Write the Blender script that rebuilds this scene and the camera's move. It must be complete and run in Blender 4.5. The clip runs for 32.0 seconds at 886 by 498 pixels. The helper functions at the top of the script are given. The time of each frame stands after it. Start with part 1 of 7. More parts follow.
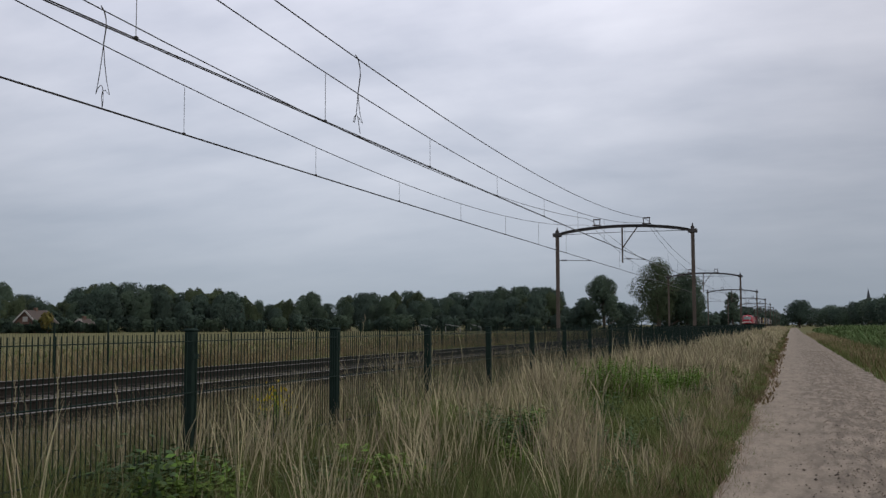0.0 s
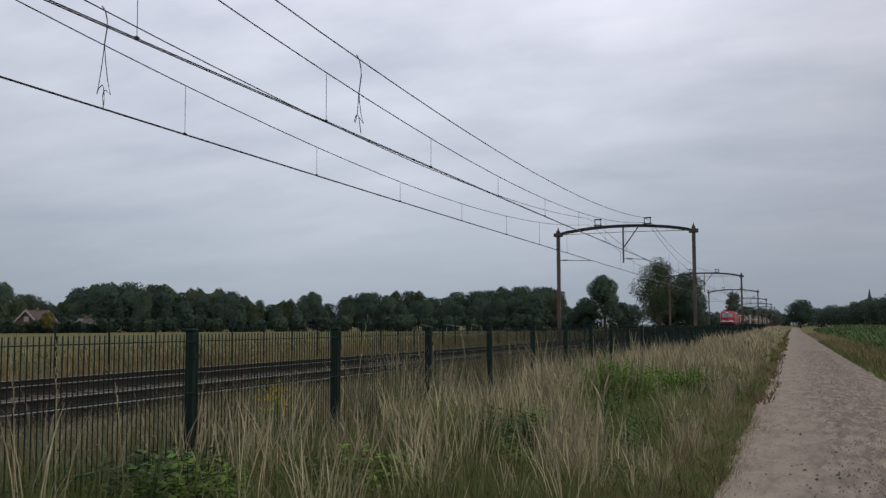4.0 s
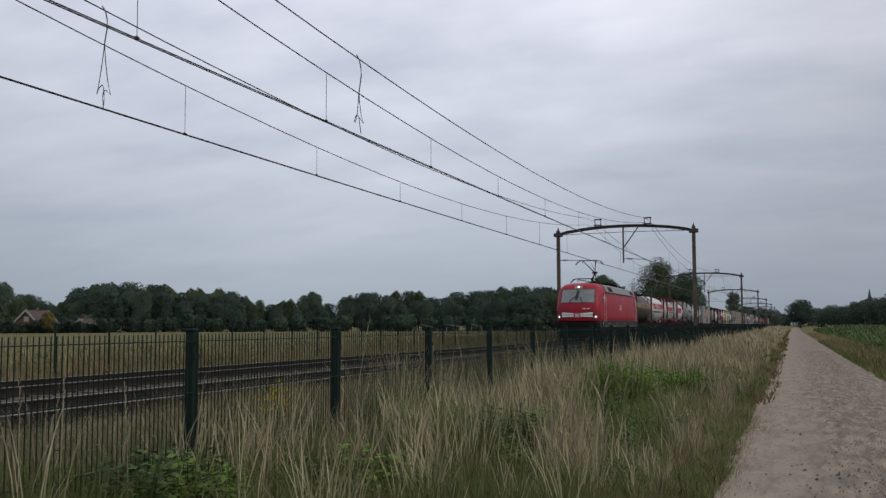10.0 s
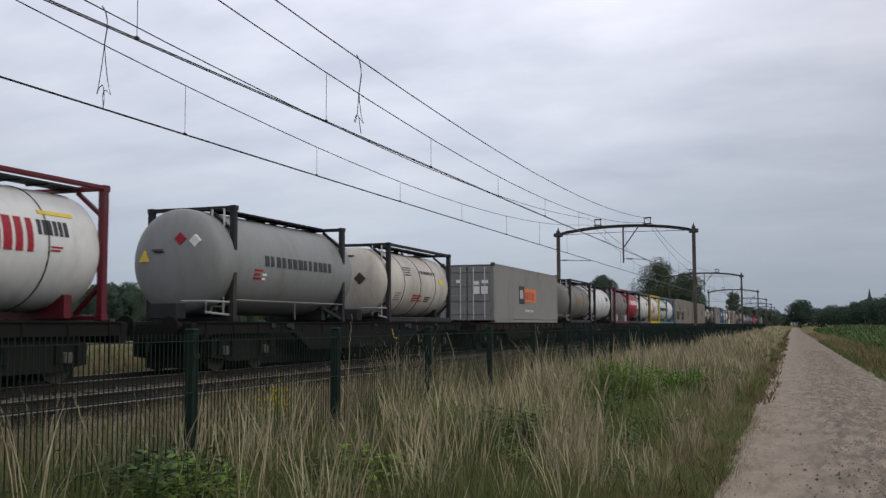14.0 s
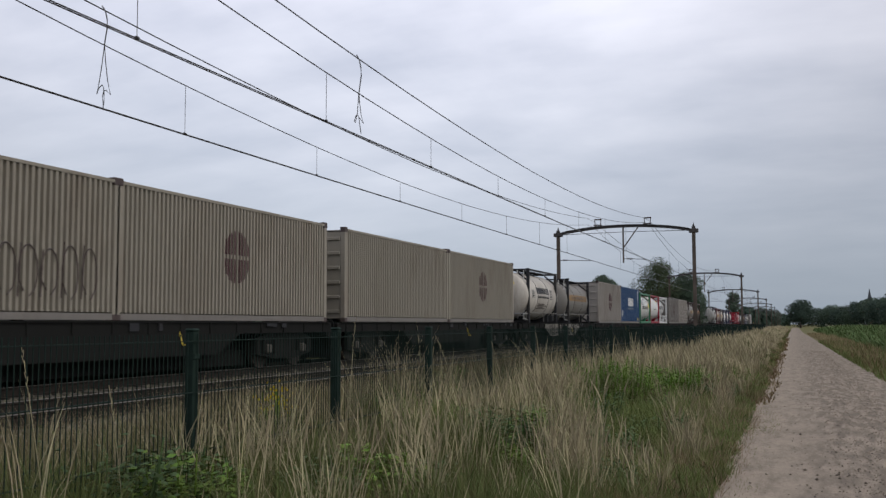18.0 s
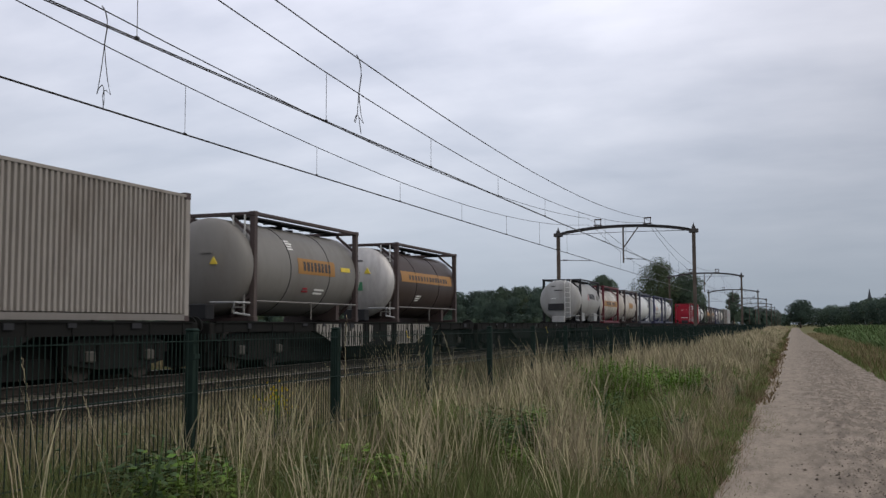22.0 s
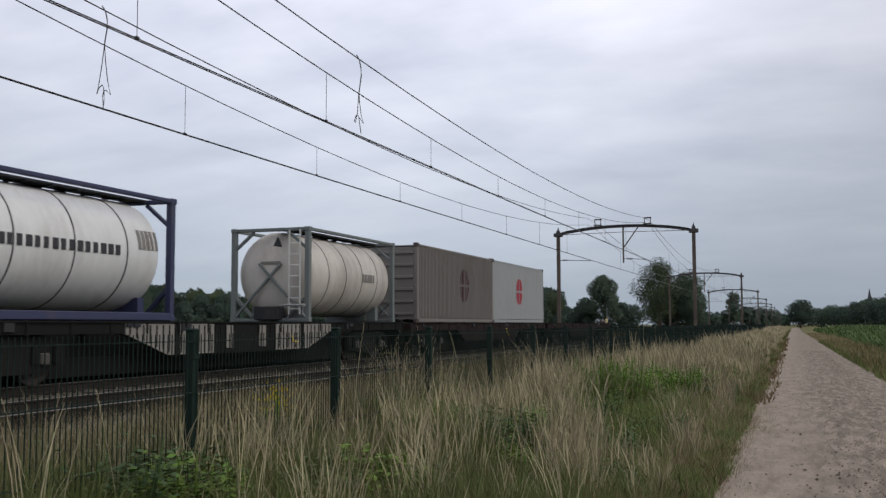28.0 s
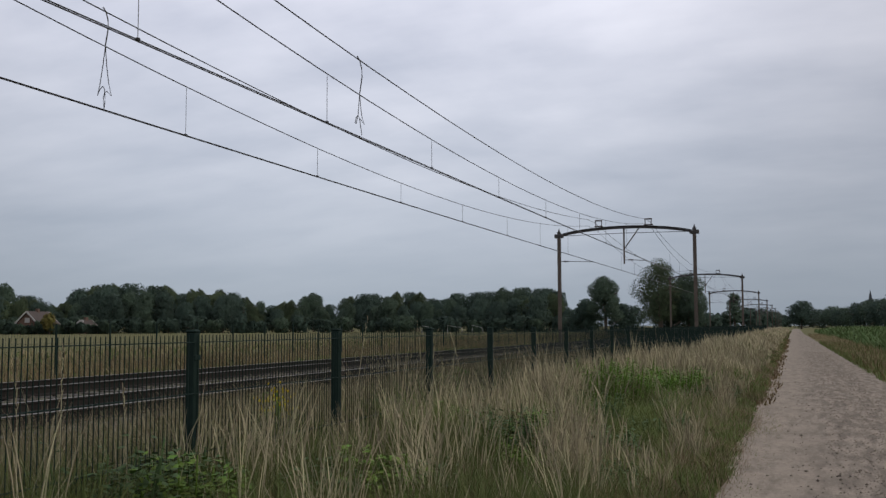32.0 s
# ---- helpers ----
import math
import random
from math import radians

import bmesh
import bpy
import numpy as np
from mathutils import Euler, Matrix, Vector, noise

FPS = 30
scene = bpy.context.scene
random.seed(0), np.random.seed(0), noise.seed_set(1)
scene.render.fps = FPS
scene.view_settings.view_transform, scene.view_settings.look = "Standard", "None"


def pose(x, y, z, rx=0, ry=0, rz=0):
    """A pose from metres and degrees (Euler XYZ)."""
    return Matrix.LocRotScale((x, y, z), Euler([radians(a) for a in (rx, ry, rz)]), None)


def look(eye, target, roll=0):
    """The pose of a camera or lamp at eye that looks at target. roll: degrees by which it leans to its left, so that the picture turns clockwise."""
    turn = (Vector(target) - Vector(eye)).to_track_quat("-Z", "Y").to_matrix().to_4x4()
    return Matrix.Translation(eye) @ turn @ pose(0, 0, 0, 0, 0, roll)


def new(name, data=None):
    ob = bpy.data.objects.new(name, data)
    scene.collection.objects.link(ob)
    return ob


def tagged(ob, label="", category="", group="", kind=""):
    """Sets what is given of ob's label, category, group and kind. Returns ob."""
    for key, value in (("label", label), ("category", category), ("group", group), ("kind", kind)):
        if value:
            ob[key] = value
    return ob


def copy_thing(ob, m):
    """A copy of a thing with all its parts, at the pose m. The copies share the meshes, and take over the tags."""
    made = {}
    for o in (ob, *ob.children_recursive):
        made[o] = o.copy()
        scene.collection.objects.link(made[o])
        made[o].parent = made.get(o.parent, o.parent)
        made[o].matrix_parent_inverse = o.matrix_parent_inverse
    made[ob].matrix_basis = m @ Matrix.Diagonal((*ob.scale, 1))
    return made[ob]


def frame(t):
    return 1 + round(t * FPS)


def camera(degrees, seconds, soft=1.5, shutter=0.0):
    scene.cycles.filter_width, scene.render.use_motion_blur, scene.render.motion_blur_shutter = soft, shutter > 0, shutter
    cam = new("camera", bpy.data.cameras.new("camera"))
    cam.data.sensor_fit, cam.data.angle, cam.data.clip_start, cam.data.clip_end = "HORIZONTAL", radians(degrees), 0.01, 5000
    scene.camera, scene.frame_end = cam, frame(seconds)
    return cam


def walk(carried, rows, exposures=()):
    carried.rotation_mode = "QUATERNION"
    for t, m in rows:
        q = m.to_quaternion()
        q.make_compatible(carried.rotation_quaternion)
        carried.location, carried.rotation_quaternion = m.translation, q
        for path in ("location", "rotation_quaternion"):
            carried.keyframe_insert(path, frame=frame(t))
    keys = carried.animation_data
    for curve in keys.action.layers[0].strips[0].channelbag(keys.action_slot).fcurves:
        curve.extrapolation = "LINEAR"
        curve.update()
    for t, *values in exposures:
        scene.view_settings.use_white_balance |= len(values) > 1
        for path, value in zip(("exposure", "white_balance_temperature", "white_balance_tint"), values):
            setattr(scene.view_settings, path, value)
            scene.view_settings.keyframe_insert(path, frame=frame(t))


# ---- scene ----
# ------------------------------------------------------------------ camera
EYE = (0.0, 0.0, 0.95)                     # rail top is z = 0, the track runs along +y
PAN, TILT = radians(19.607), radians(4.414)
AIM = (-math.sin(PAN) * math.cos(TILT), math.cos(PAN) * math.cos(TILT), math.sin(TILT))
cam = camera(48.48, 32.0, soft=1.4, shutter=0.05)


def aim(dx=0.0, dz=0.0):
    return look(EYE, (EYE[0] + AIM[0] + dx, EYE[1] + AIM[1], EYE[2] + AIM[2] + dz), roll=-0.165)


walk(cam, [(0.0, aim(0.001)), (1.5, aim()), (30.2, aim()), (30.6, aim(-0.0003, 0.0011)), (31.0, aim(0, -0.0006)), (31.5, aim(-0.0006, 0.0003)), (32.0, aim(-0.0008, 0.0012))],
     exposures=[(0.0, -0.04), (10.5, -0.04), (12.5, 0.10), (16.0, 0.12), (22.0, 0.12), (24.5, 0.08), (27.5, 0.15), (29.2, 0.13), (30.5, -0.05), (32.0, -0.05)])

# ------------------------------------------------------------------ light
SUN_EL, SUN_AZ = radians(40), radians(98)
world = bpy.data.worlds.new("sky")
scene.world = world
world.use_nodes = True


def build_sky():
    nt = world.node_tree
    nt.nodes.clear()
    out = nt.nodes.new("ShaderNodeOutputWorld")
    bg = nt.nodes.new("ShaderNodeBackground")
    sky = nt.nodes.new("ShaderNodeTexSky")
    sky.sky_type, sky.sun_disc, sky.sun_elevation, sky.sun_rotation = "NISHITA", False, SUN_EL, SUN_AZ
    geo = nt.nodes.new("ShaderNodeTexCoord")
    sep = nt.nodes.new("ShaderNodeSeparateXYZ")
    nt.links.new(geo.outputs["Generated"], sep.inputs[0])
    # clouds lie on a flat layer: direction divided by its height
    up = nt.nodes.new("ShaderNodeMath"); up.operation = "ADD"; up.inputs[1].default_value = 0.22
    ab = nt.nodes.new("ShaderNodeMath"); ab.operation = "ABSOLUTE"
    nt.links.new(sep.outputs[2], ab.inputs[0]); nt.links.new(ab.outputs[0], up.inputs[0])
    flat = nt.nodes.new("ShaderNodeCombineXYZ")
    for i in (0, 1):
        d = nt.nodes.new("ShaderNodeMath"); d.operation = "DIVIDE"
        nt.links.new(sep.outputs[i], d.inputs[0]); nt.links.new(up.outputs[0], d.inputs[1]); nt.links.new(d.outputs[0], flat.inputs[i])
    big = nt.nodes.new("ShaderNodeTexNoise"); big.inputs["Scale"].default_value = 0.9; big.inputs["Detail"].default_value = 6; big.inputs["Roughness"].default_value = 0.55
    big.inputs["Distortion"].default_value = 0.25
    nt.links.new(flat.outputs[0], big.inputs["Vector"])
    ramp = nt.nodes.new("ShaderNodeValToRGB")
    e = ramp.color_ramp.elements
    e[0].position, e[0].color = 0.32, (0.52, 0.55, 0.67, 1)
    e[1].position, e[1].color = 0.62, (0.98, 0.98, 1.09, 1)
    # thin streaks drawn out across the view
    fine = nt.nodes.new("ShaderNodeTexNoise"); fine.inputs["Scale"].default_value = 2.6; fine.inputs["Detail"].default_value = 5; fine.inputs["Roughness"].default_value = 0.5
    squeeze = nt.nodes.new("ShaderNodeMapping"); squeeze.inputs["Scale"].default_value = (0.7, 1.5, 1)
    nt.links.new(flat.outputs[0], squeeze.inputs[0]); nt.links.new(squeeze.outputs[0], fine.inputs["Vector"])
    both = nt.nodes.new("ShaderNodeMixRGB"); both.inputs[0].default_value = 0.36
    nt.links.new(big.outputs["Fac"], both.inputs[1]); nt.links.new(fine.outputs["Fac"], both.inputs[2])
    nt.links.new(both.outputs[0], ramp.inputs[0])
    # low haze: greyer and bluer towards the horizon
    hz = nt.nodes.new("ShaderNodeMapRange"); hz.inputs["From Min"].default_value, hz.inputs["From Max"].default_value = 0.0, 0.36
    nt.links.new(ab.outputs[0], hz.inputs["Value"])
    low = nt.nodes.new("ShaderNodeMixRGB"); low.inputs[1].default_value = (0.345, 0.405, 0.482, 1)
    nt.links.new(hz.outputs[0], low.inputs[0]); nt.links.new(ramp.outputs[0], low.inputs[2])
    sc = nt.nodes.new("ShaderNodeMixRGB"); sc.blend_type = "MULTIPLY"; sc.inputs[0].default_value = 1; sc.inputs[2].default_value = (0.05, 0.05, 0.05, 1)
    nt.links.new(sky.outputs[0], sc.inputs[1])
    mix = nt.nodes.new("ShaderNodeMixRGB"); mix.inputs[0].default_value = 0.93
    nt.links.new(sc.outputs[0], mix.inputs[1]); nt.links.new(low.outputs[0], mix.inputs[2])
    # the cloud deck is thinner and brighter around one direction
    dt = nt.nodes.new("ShaderNodeVectorMath"); dt.operation = "DOT_PRODUCT"; dt.inputs[1].default_value = (-0.405, 0.847, 0.342)
    nt.links.new(geo.outputs["Generated"], dt.inputs[0])
    thin = nt.nodes.new("ShaderNodeMapRange"); thin.interpolation_type = "SMOOTHSTEP"
    thin.inputs["From Min"].default_value, thin.inputs["From Max"].default_value = 0.85, 1.0
    thin.inputs["To Min"].default_value, thin.inputs["To Max"].default_value = 0.84, 1.13
    nt.links.new(dt.outputs["Value"], thin.inputs["Value"])
    br = nt.nodes.new("ShaderNodeVectorMath"); br.operation = "SCALE"
    nt.links.new(mix.outputs[0], br.inputs[0]); nt.links.new(thin.outputs[0], br.inputs["Scale"])
    nt.links.new(br.outputs[0], bg.inputs[0])
    bg.inputs[1].default_value = 1.0
    nt.links.new(bg.outputs[0], out.inputs[0])


build_sky()
sun = new("sun", bpy.data.lights.new("sun", "SUN"))
sun.data.energy, sun.data.angle, sun.data.color = 1.25, radians(50), (1.0, 0.92, 0.80)
sun.matrix_world = look((0, 0, 0), (-math.sin(SUN_AZ) * math.cos(SUN_EL), -math.cos(SUN_AZ) * math.cos(SUN_EL), -math.sin(SUN_EL)))

# ------------------------------------------------------------------ materials
MATS = {}


def mat(name, color, rough=0.6, metal=0.0, grain=8.0, vary=0.25, bump=0.0, dirt=0.0, dirt_color=(0.06, 0.05, 0.04), spread=0.0, streak=1.0, emit=0.0, clear=0.0, spec=0.35):
    """A surface with colour variation at two scales, fine relief, dirt patches and, per piece, a random shade."""
    if name in MATS:
        return MATS[name]
    m = bpy.data.materials.new(name)
    m.use_nodes = True
    nt = m.node_tree
    bs = nt.nodes["Principled BSDF"]
    bs.inputs["Metallic"].default_value = metal
    tc = nt.nodes.new("ShaderNodeTexCoord")
    mp = nt.nodes.new("ShaderNodeMapping")
    mp.inputs["Scale"].default_value = (1, 1, 1.0 / streak)
    nt.links.new(tc.outputs["Object"], mp.inputs[0])
    n1 = nt.nodes.new("ShaderNodeTexNoise"); n1.inputs["Scale"].default_value = grain; n1.inputs["Detail"].default_value = 5
    n2 = nt.nodes.new("ShaderNodeTexNoise"); n2.inputs["Scale"].default_value = grain * 0.13; n2.inputs["Detail"].default_value = 4
    for n in (n1, n2):
        nt.links.new(mp.outputs[0], n.inputs["Vector"])
    add = nt.nodes.new("ShaderNodeMath"); add.operation = "ADD"
    nt.links.new(n1.outputs["Fac"], add.inputs[0]); nt.links.new(n2.outputs["Fac"], add.inputs[1])
    mr = nt.nodes.new("ShaderNodeMapRange")
    mr.inputs["From Min"].default_value, mr.inputs["From Max"].default_value = 0.6, 1.4
    mr.inputs["To Min"].default_value, mr.inputs["To Max"].default_value = 1 - vary, 1 + vary
    nt.links.new(add.outputs[0], mr.inputs["Value"])
    hsv = nt.nodes.new("ShaderNodeHueSaturation")
    hsv.inputs["Color"].default_value = (*color, 1)
    nt.links.new(mr.outputs[0], hsv.inputs["Value"])
    last = hsv.outputs[0]
    if spread:
        oi = nt.nodes.new("ShaderNodeNewGeometry")
        ob = nt.nodes.new("ShaderNodeObjectInfo")
        s = nt.nodes.new("ShaderNodeMath"); s.operation = "ADD"
        nt.links.new(oi.outputs["Random Per Island"], s.inputs[0]); nt.links.new(ob.outputs["Random"], s.inputs[1])
        r2 = nt.nodes.new("ShaderNodeMapRange"); r2.inputs["From Max"].default_value = 2.0
        r2.inputs["To Min"].default_value, r2.inputs["To Max"].default_value = 1 - spread, 1 + spread
        nt.links.new(s.outputs[0], r2.inputs["Value"])
        h2 = nt.nodes.new("ShaderNodeHueSaturation")
        r3 = nt.nodes.new("ShaderNodeMapRange"); r3.inputs["To Min"].default_value, r3.inputs["To Max"].default_value = 0.5 - 0.05 * spread, 0.5 + 0.05 * spread
        nt.links.new(oi.outputs["Random Per Island"], r3.inputs["Value"])
        nt.links.new(r3.outputs[0], h2.inputs["Hue"])
        nt.links.new(last, h2.inputs["Color"]); nt.links.new(r2.outputs[0], h2.inputs["Value"])
        last = h2.outputs[0]
    if dirt:
        nd = nt.nodes.new("ShaderNodeTexNoise"); nd.inputs["Scale"].default_value = 1.3; nd.inputs["Detail"].default_value = 8; nd.inputs["Roughness"].default_value = 0.65
        nt.links.new(mp.outputs[0], nd.inputs["Vector"])
        rd = nt.nodes.new("ShaderNodeMapRange"); rd.inputs["From Min"].default_value, rd.inputs["From Max"].default_value = 0.62 - 0.25 * dirt, 0.80
        rd.inputs["To Max"].default_value = min(1.0, 0.35 + dirt * 0.6)
        nt.links.new(nd.outputs["Fac"], rd.inputs["Value"])
        md = nt.nodes.new("ShaderNodeMixRGB"); md.inputs[2].default_value = (*dirt_color, 1)
        nt.links.new(rd.outputs[0], md.inputs[0]); nt.links.new(last, md.inputs[1])
        last = md.outputs[0]
    nt.links.new(last, bs.inputs["Base Color"])
    rr = nt.nodes.new("ShaderNodeMapRange")
    rr.inputs["To Min"].default_value, rr.inputs["To Max"].default_value = max(0.05, rough - 0.12), min(1, rough + 0.12)
    nt.links.new(n2.outputs["Fac"], rr.inputs["Value"]); nt.links.new(rr.outputs[0], bs.inputs["Roughness"])
    bs.inputs["Specular IOR Level"].default_value = spec
    if clear:
        bs.inputs["Coat Weight"].default_value = clear
        bs.inputs["Coat Roughness"].default_value = 0.15
    if bump:
        bp = nt.nodes.new("ShaderNodeBump"); bp.inputs["Strength"].default_value = bump; bp.inputs["Distance"].default_value = 0.02
        nt.links.new(n1.outputs["Fac"], bp.inputs["Height"]); nt.links.new(bp.outputs[0], bs.inputs["Normal"])
    if emit:
        bs.inputs["Emission Color"].default_value = (*color, 1)
        bs.inputs["Emission Strength"].default_value = emit
    MATS[name] = m
    return m


# ------------------------------------------------------------------ mesh tools
class Shape:
    """Collects vertices and faces of one part."""

    def __init__(self):
        self.v, self.f = [], []

    def add(self, verts, faces):
        n = len(self.v)
        self.v.extend([tuple(p) for p in verts])
        self.f.extend([tuple(i + n for i in q) for q in faces])
        return self

    def box(self, x0, y0, z0, x1, y1, z1, bev=0.0):
        if bev <= 0:
            v = [(x, y, z) for z in (z0, z1) for y in (y0, y1) for x in (x0, x1)]
            return self.add(v, [(0, 2, 3, 1), (4, 5, 7, 6), (0, 1, 5, 4), (2, 6, 7, 3), (0, 4, 6, 2), (1, 3, 7, 5)])
        b = bev
        v = []
        for z, d in ((z0, b), (z0 + b, 0), (z1 - b, 0), (z1, b)):
            a0, a1, c0, c1 = x0 + d, x1 - d, y0 + d, y1 - d
            v += [(a0 + b, c0, z), (a1 - b, c0, z), (a1, c0 + b, z), (a1, c1 - b, z), (a1 - b, c1, z), (a0 + b, c1, z), (a0, c1 - b, z), (a0, c0 + b, z)]
        f = [tuple(range(7, -1, -1)), tuple(range(24, 32))]
        for k in range(3):
            for i in range(8):
                j = (i + 1) % 8
                f.append((k * 8 + i, k * 8 + j, k * 8 + 8 + j, k * 8 + 8 + i))
        return self.add(v, f)

    def bar(self, p, q, w, h=None, n=4):
        """A straight bar from p to q: square (n = 4) with sides w, h, or round with radius w."""
        p, q = Vector(p), Vector(q)
        d = (q - p).normalized()
        a = d.cross(Vector((0, 0, 1)))
        a = Vector((1, 0, 0)) if a.length < 1e-4 else a.normalized()
        b = a.cross(d)
        h = w if h is None else h
        ring = [(-w / 2, -h / 2), (w / 2, -h / 2), (w / 2, h / 2), (-w / 2, h / 2)] if n == 4 else [(w * math.cos(6.28318 * i / n), h * math.sin(6.28318 * i / n)) for i in range(n)]
        n = len(ring)
        v = [c + a * x + b * y for c in (p, q) for x, y in ring]
        f = [tuple(range(n)), tuple(range(2 * n - 1, n - 1, -1))] + [(i, n + i, n + (i + 1) % n, (i + 1) % n) for i in range(n)]
        return self.add(v, f)

    def pipe(self, pts, r, n=5):
        """A round wire or tube through points."""
        pts = [Vector(p) for p in pts]
        v, f = [], []
        for k, p in enumerate(pts):
            d = (pts[min(k + 1, len(pts) - 1)] - pts[max(k - 1, 0)]).normalized()
            a = d.cross(Vector((0, 0, 1)))
            a = Vector((1, 0, 0)) if a.length < 1e-4 else a.normalized()
            b = a.cross(d)
            v += [p + a * r * math.cos(6.28318 * i / n) + b * r * math.sin(6.28318 * i / n) for i in range(n)]
            if k:
                f += [(k * n - n + i, k * n - n + (i + 1) % n, k * n + (i + 1) % n, k * n + i) for i in range(n)]
        f += [tuple(range(n - 1, -1, -1)), tuple(range(len(v) - n, len(v)))]
        return self.add(v, f)

    def lathe(self, prof, cx=0.0, cz=0.0, n=28, arc=(0.0, 360.0)):
        """Turns a profile of (y, radius) round the line x = cx, z = cz."""
        full = arc[1] - arc[0] >= 359.9
        m = n if full else n + 1
        v, f = [], []
        for y, r in prof:
            for i in range(m):
                a = radians(arc[0] + (arc[1] - arc[0]) * i / n)
                v.append((cx + r * math.sin(a), y, cz + r * math.cos(a)))
        for k in range(len(prof) - 1):
            for i in range(n):
                j = (i + 1) % m
                f.append((k * m + i, k * m + j, k * m + m + j, k * m + m + i))
        return self.add(v, f)

    def wheel(self, x0, x1, y, z, r, n=20):
        """A disc whose axle lies along x."""
        v = [(x, y + r * math.sin(6.28318 * i / n), z + r * math.cos(6.28318 * i / n)) for x in (x0, x1) for i in range(n)]
        f = [tuple(range(n)), tuple(range(2 * n - 1, n - 1, -1))] + [(i, n + i, n + (i + 1) % n, (i + 1) % n) for i in range(n)]
        return self.add(v, f)

    def prism(self, poly, x0, x1):
        """A polygon of (y, z) pulled from x0 to x1."""
        n = len(poly)
        v = [(x, y, z) for x in (x0, x1) for y, z in poly]
        f = [tuple(range(n)), tuple(range(2 * n - 1, n - 1, -1))] + [(i, n + i, n + (i + 1) % n, (i + 1) % n) for i in range(n)]
        return self.add(v, f)

    def mesh(self, name, material, smooth=0.0):
        me = bpy.data.meshes.new(name)
        me.from_pydata(self.v, [], self.f)
        me.materials.append(material)
        bm = bmesh.new()
        bm.from_mesh(me)
        bmesh.ops.recalc_face_normals(bm, faces=bm.faces)
        bm.to_mesh(me)
        bm.free()
        if smooth:
            me.polygons.foreach_set("use_smooth", [True] * len(me.polygons))
            me.set_sharp_from_angle(angle=radians(smooth))
        me.update()
        return me


def part(name, shape, material, parent=None, label="", smooth=0.0, at=None):
    """Links a shape, or a mesh that is shared, as one object under its thing."""
    me = shape if isinstance(shape, bpy.types.Mesh) else shape.mesh(name, material, smooth)
    ob = new(name, me)
    if parent is not None:
        ob.parent = parent
    if at is not None:
        ob.matrix_basis = at
    if label:
        ob["label"] = label
    return ob


def thing(name, label, category, group="", kind="", at=(0, 0, 0)):
    ob = new(name)
    ob.empty_display_size = 0.3
    ob.location = at
    return tagged(ob, label, category, group, kind)


def quads(name, verts, faces, material, smooth=False):
    """A big mesh from arrays of vertices and quads."""
    me = bpy.data.meshes.new(name)
    nv, nf = len(verts), len(faces)
    me.vertices.add(nv)
    me.vertices.foreach_set("co", np.asarray(verts, np.float32).ravel())
    k = faces.shape[1]
    me.loops.add(nf * k)
    me.loops.foreach_set("vertex_index", faces.astype(np.int32).ravel())
    me.polygons.add(nf)
    me.polygons.foreach_set("loop_start", np.arange(0, nf * k, k, dtype=np.int32))
    me.polygons.foreach_set("use_smooth", np.full(nf, smooth))
    me.materials.append(material)
    me.update(calc_edges=True)
    me.validate()
    return me


PATH_Z, FIELD_Z = -0.60, -0.62


def bank(x):
    """Height of the low bank that rises from the path to the fence."""
    s = min(1.0, max(0.0, (-1.0 - x) / 2.4)) if x > -9 else 0.0
    return 0.22 * s * s * (3 - 2 * s)


TRACK_NEAR, TRACK_FAR = -9.57, -13.58
FENCE_X, FENCE_TOP = -4.08, 0.90
RAIL = -0.105                              # top of the rails
CONTACT = 5.45
GANTRY0, GANTRY_STEP = 69.8, 69.0

# ------------------------------------------------------------------ surfaces of the place
GREEN_STEEL = mat("dark green coated steel", (0.010, 0.021, 0.017), 0.8, 0.0, 20, 0.3, spec=0.15)
RUST = mat("rusty rail steel", (0.024, 0.020, 0.017), 0.85, 0.1, 14, 0.35, 0.2, spec=0.15)
RAILHEAD = mat("polished rail head", (0.20, 0.185, 0.17), 0.5, 0.85, 20, 0.15)
CONCRETE = mat("sleeper concrete", (0.065, 0.058, 0.05), 0.85, 0, 18, 0.25, 0.3, spread=0.15)
BALLAST = mat("ballast stone", (0.105, 0.098, 0.075), 0.9, 0, 30, 0.45, 0.8, spread=0.35, spec=0.15)
BALLAST_PALE = mat("pale ballast stone", (0.26, 0.23, 0.19), 0.9, 0, 30, 0.3, 0.5, spread=0.4)
GANTRY = mat("weathered brown mast steel", (0.098, 0.078, 0.064), 0.6, 0.3, 9, 0.3, 0.1, dirt=0.4, dirt_color=(0.045, 0.035, 0.03))
BEAM = mat("dark gantry beam steel", (0.06, 0.055, 0.055), 0.6, 0.3, 9, 0.3)
WIRE = mat("dark copper wire", (0.025, 0.022, 0.021), 0.5, 0.4, 30, 0.2)
INSUL = mat("brown insulator glaze", (0.05, 0.03, 0.025), 0.25, 0, 20, 0.2)


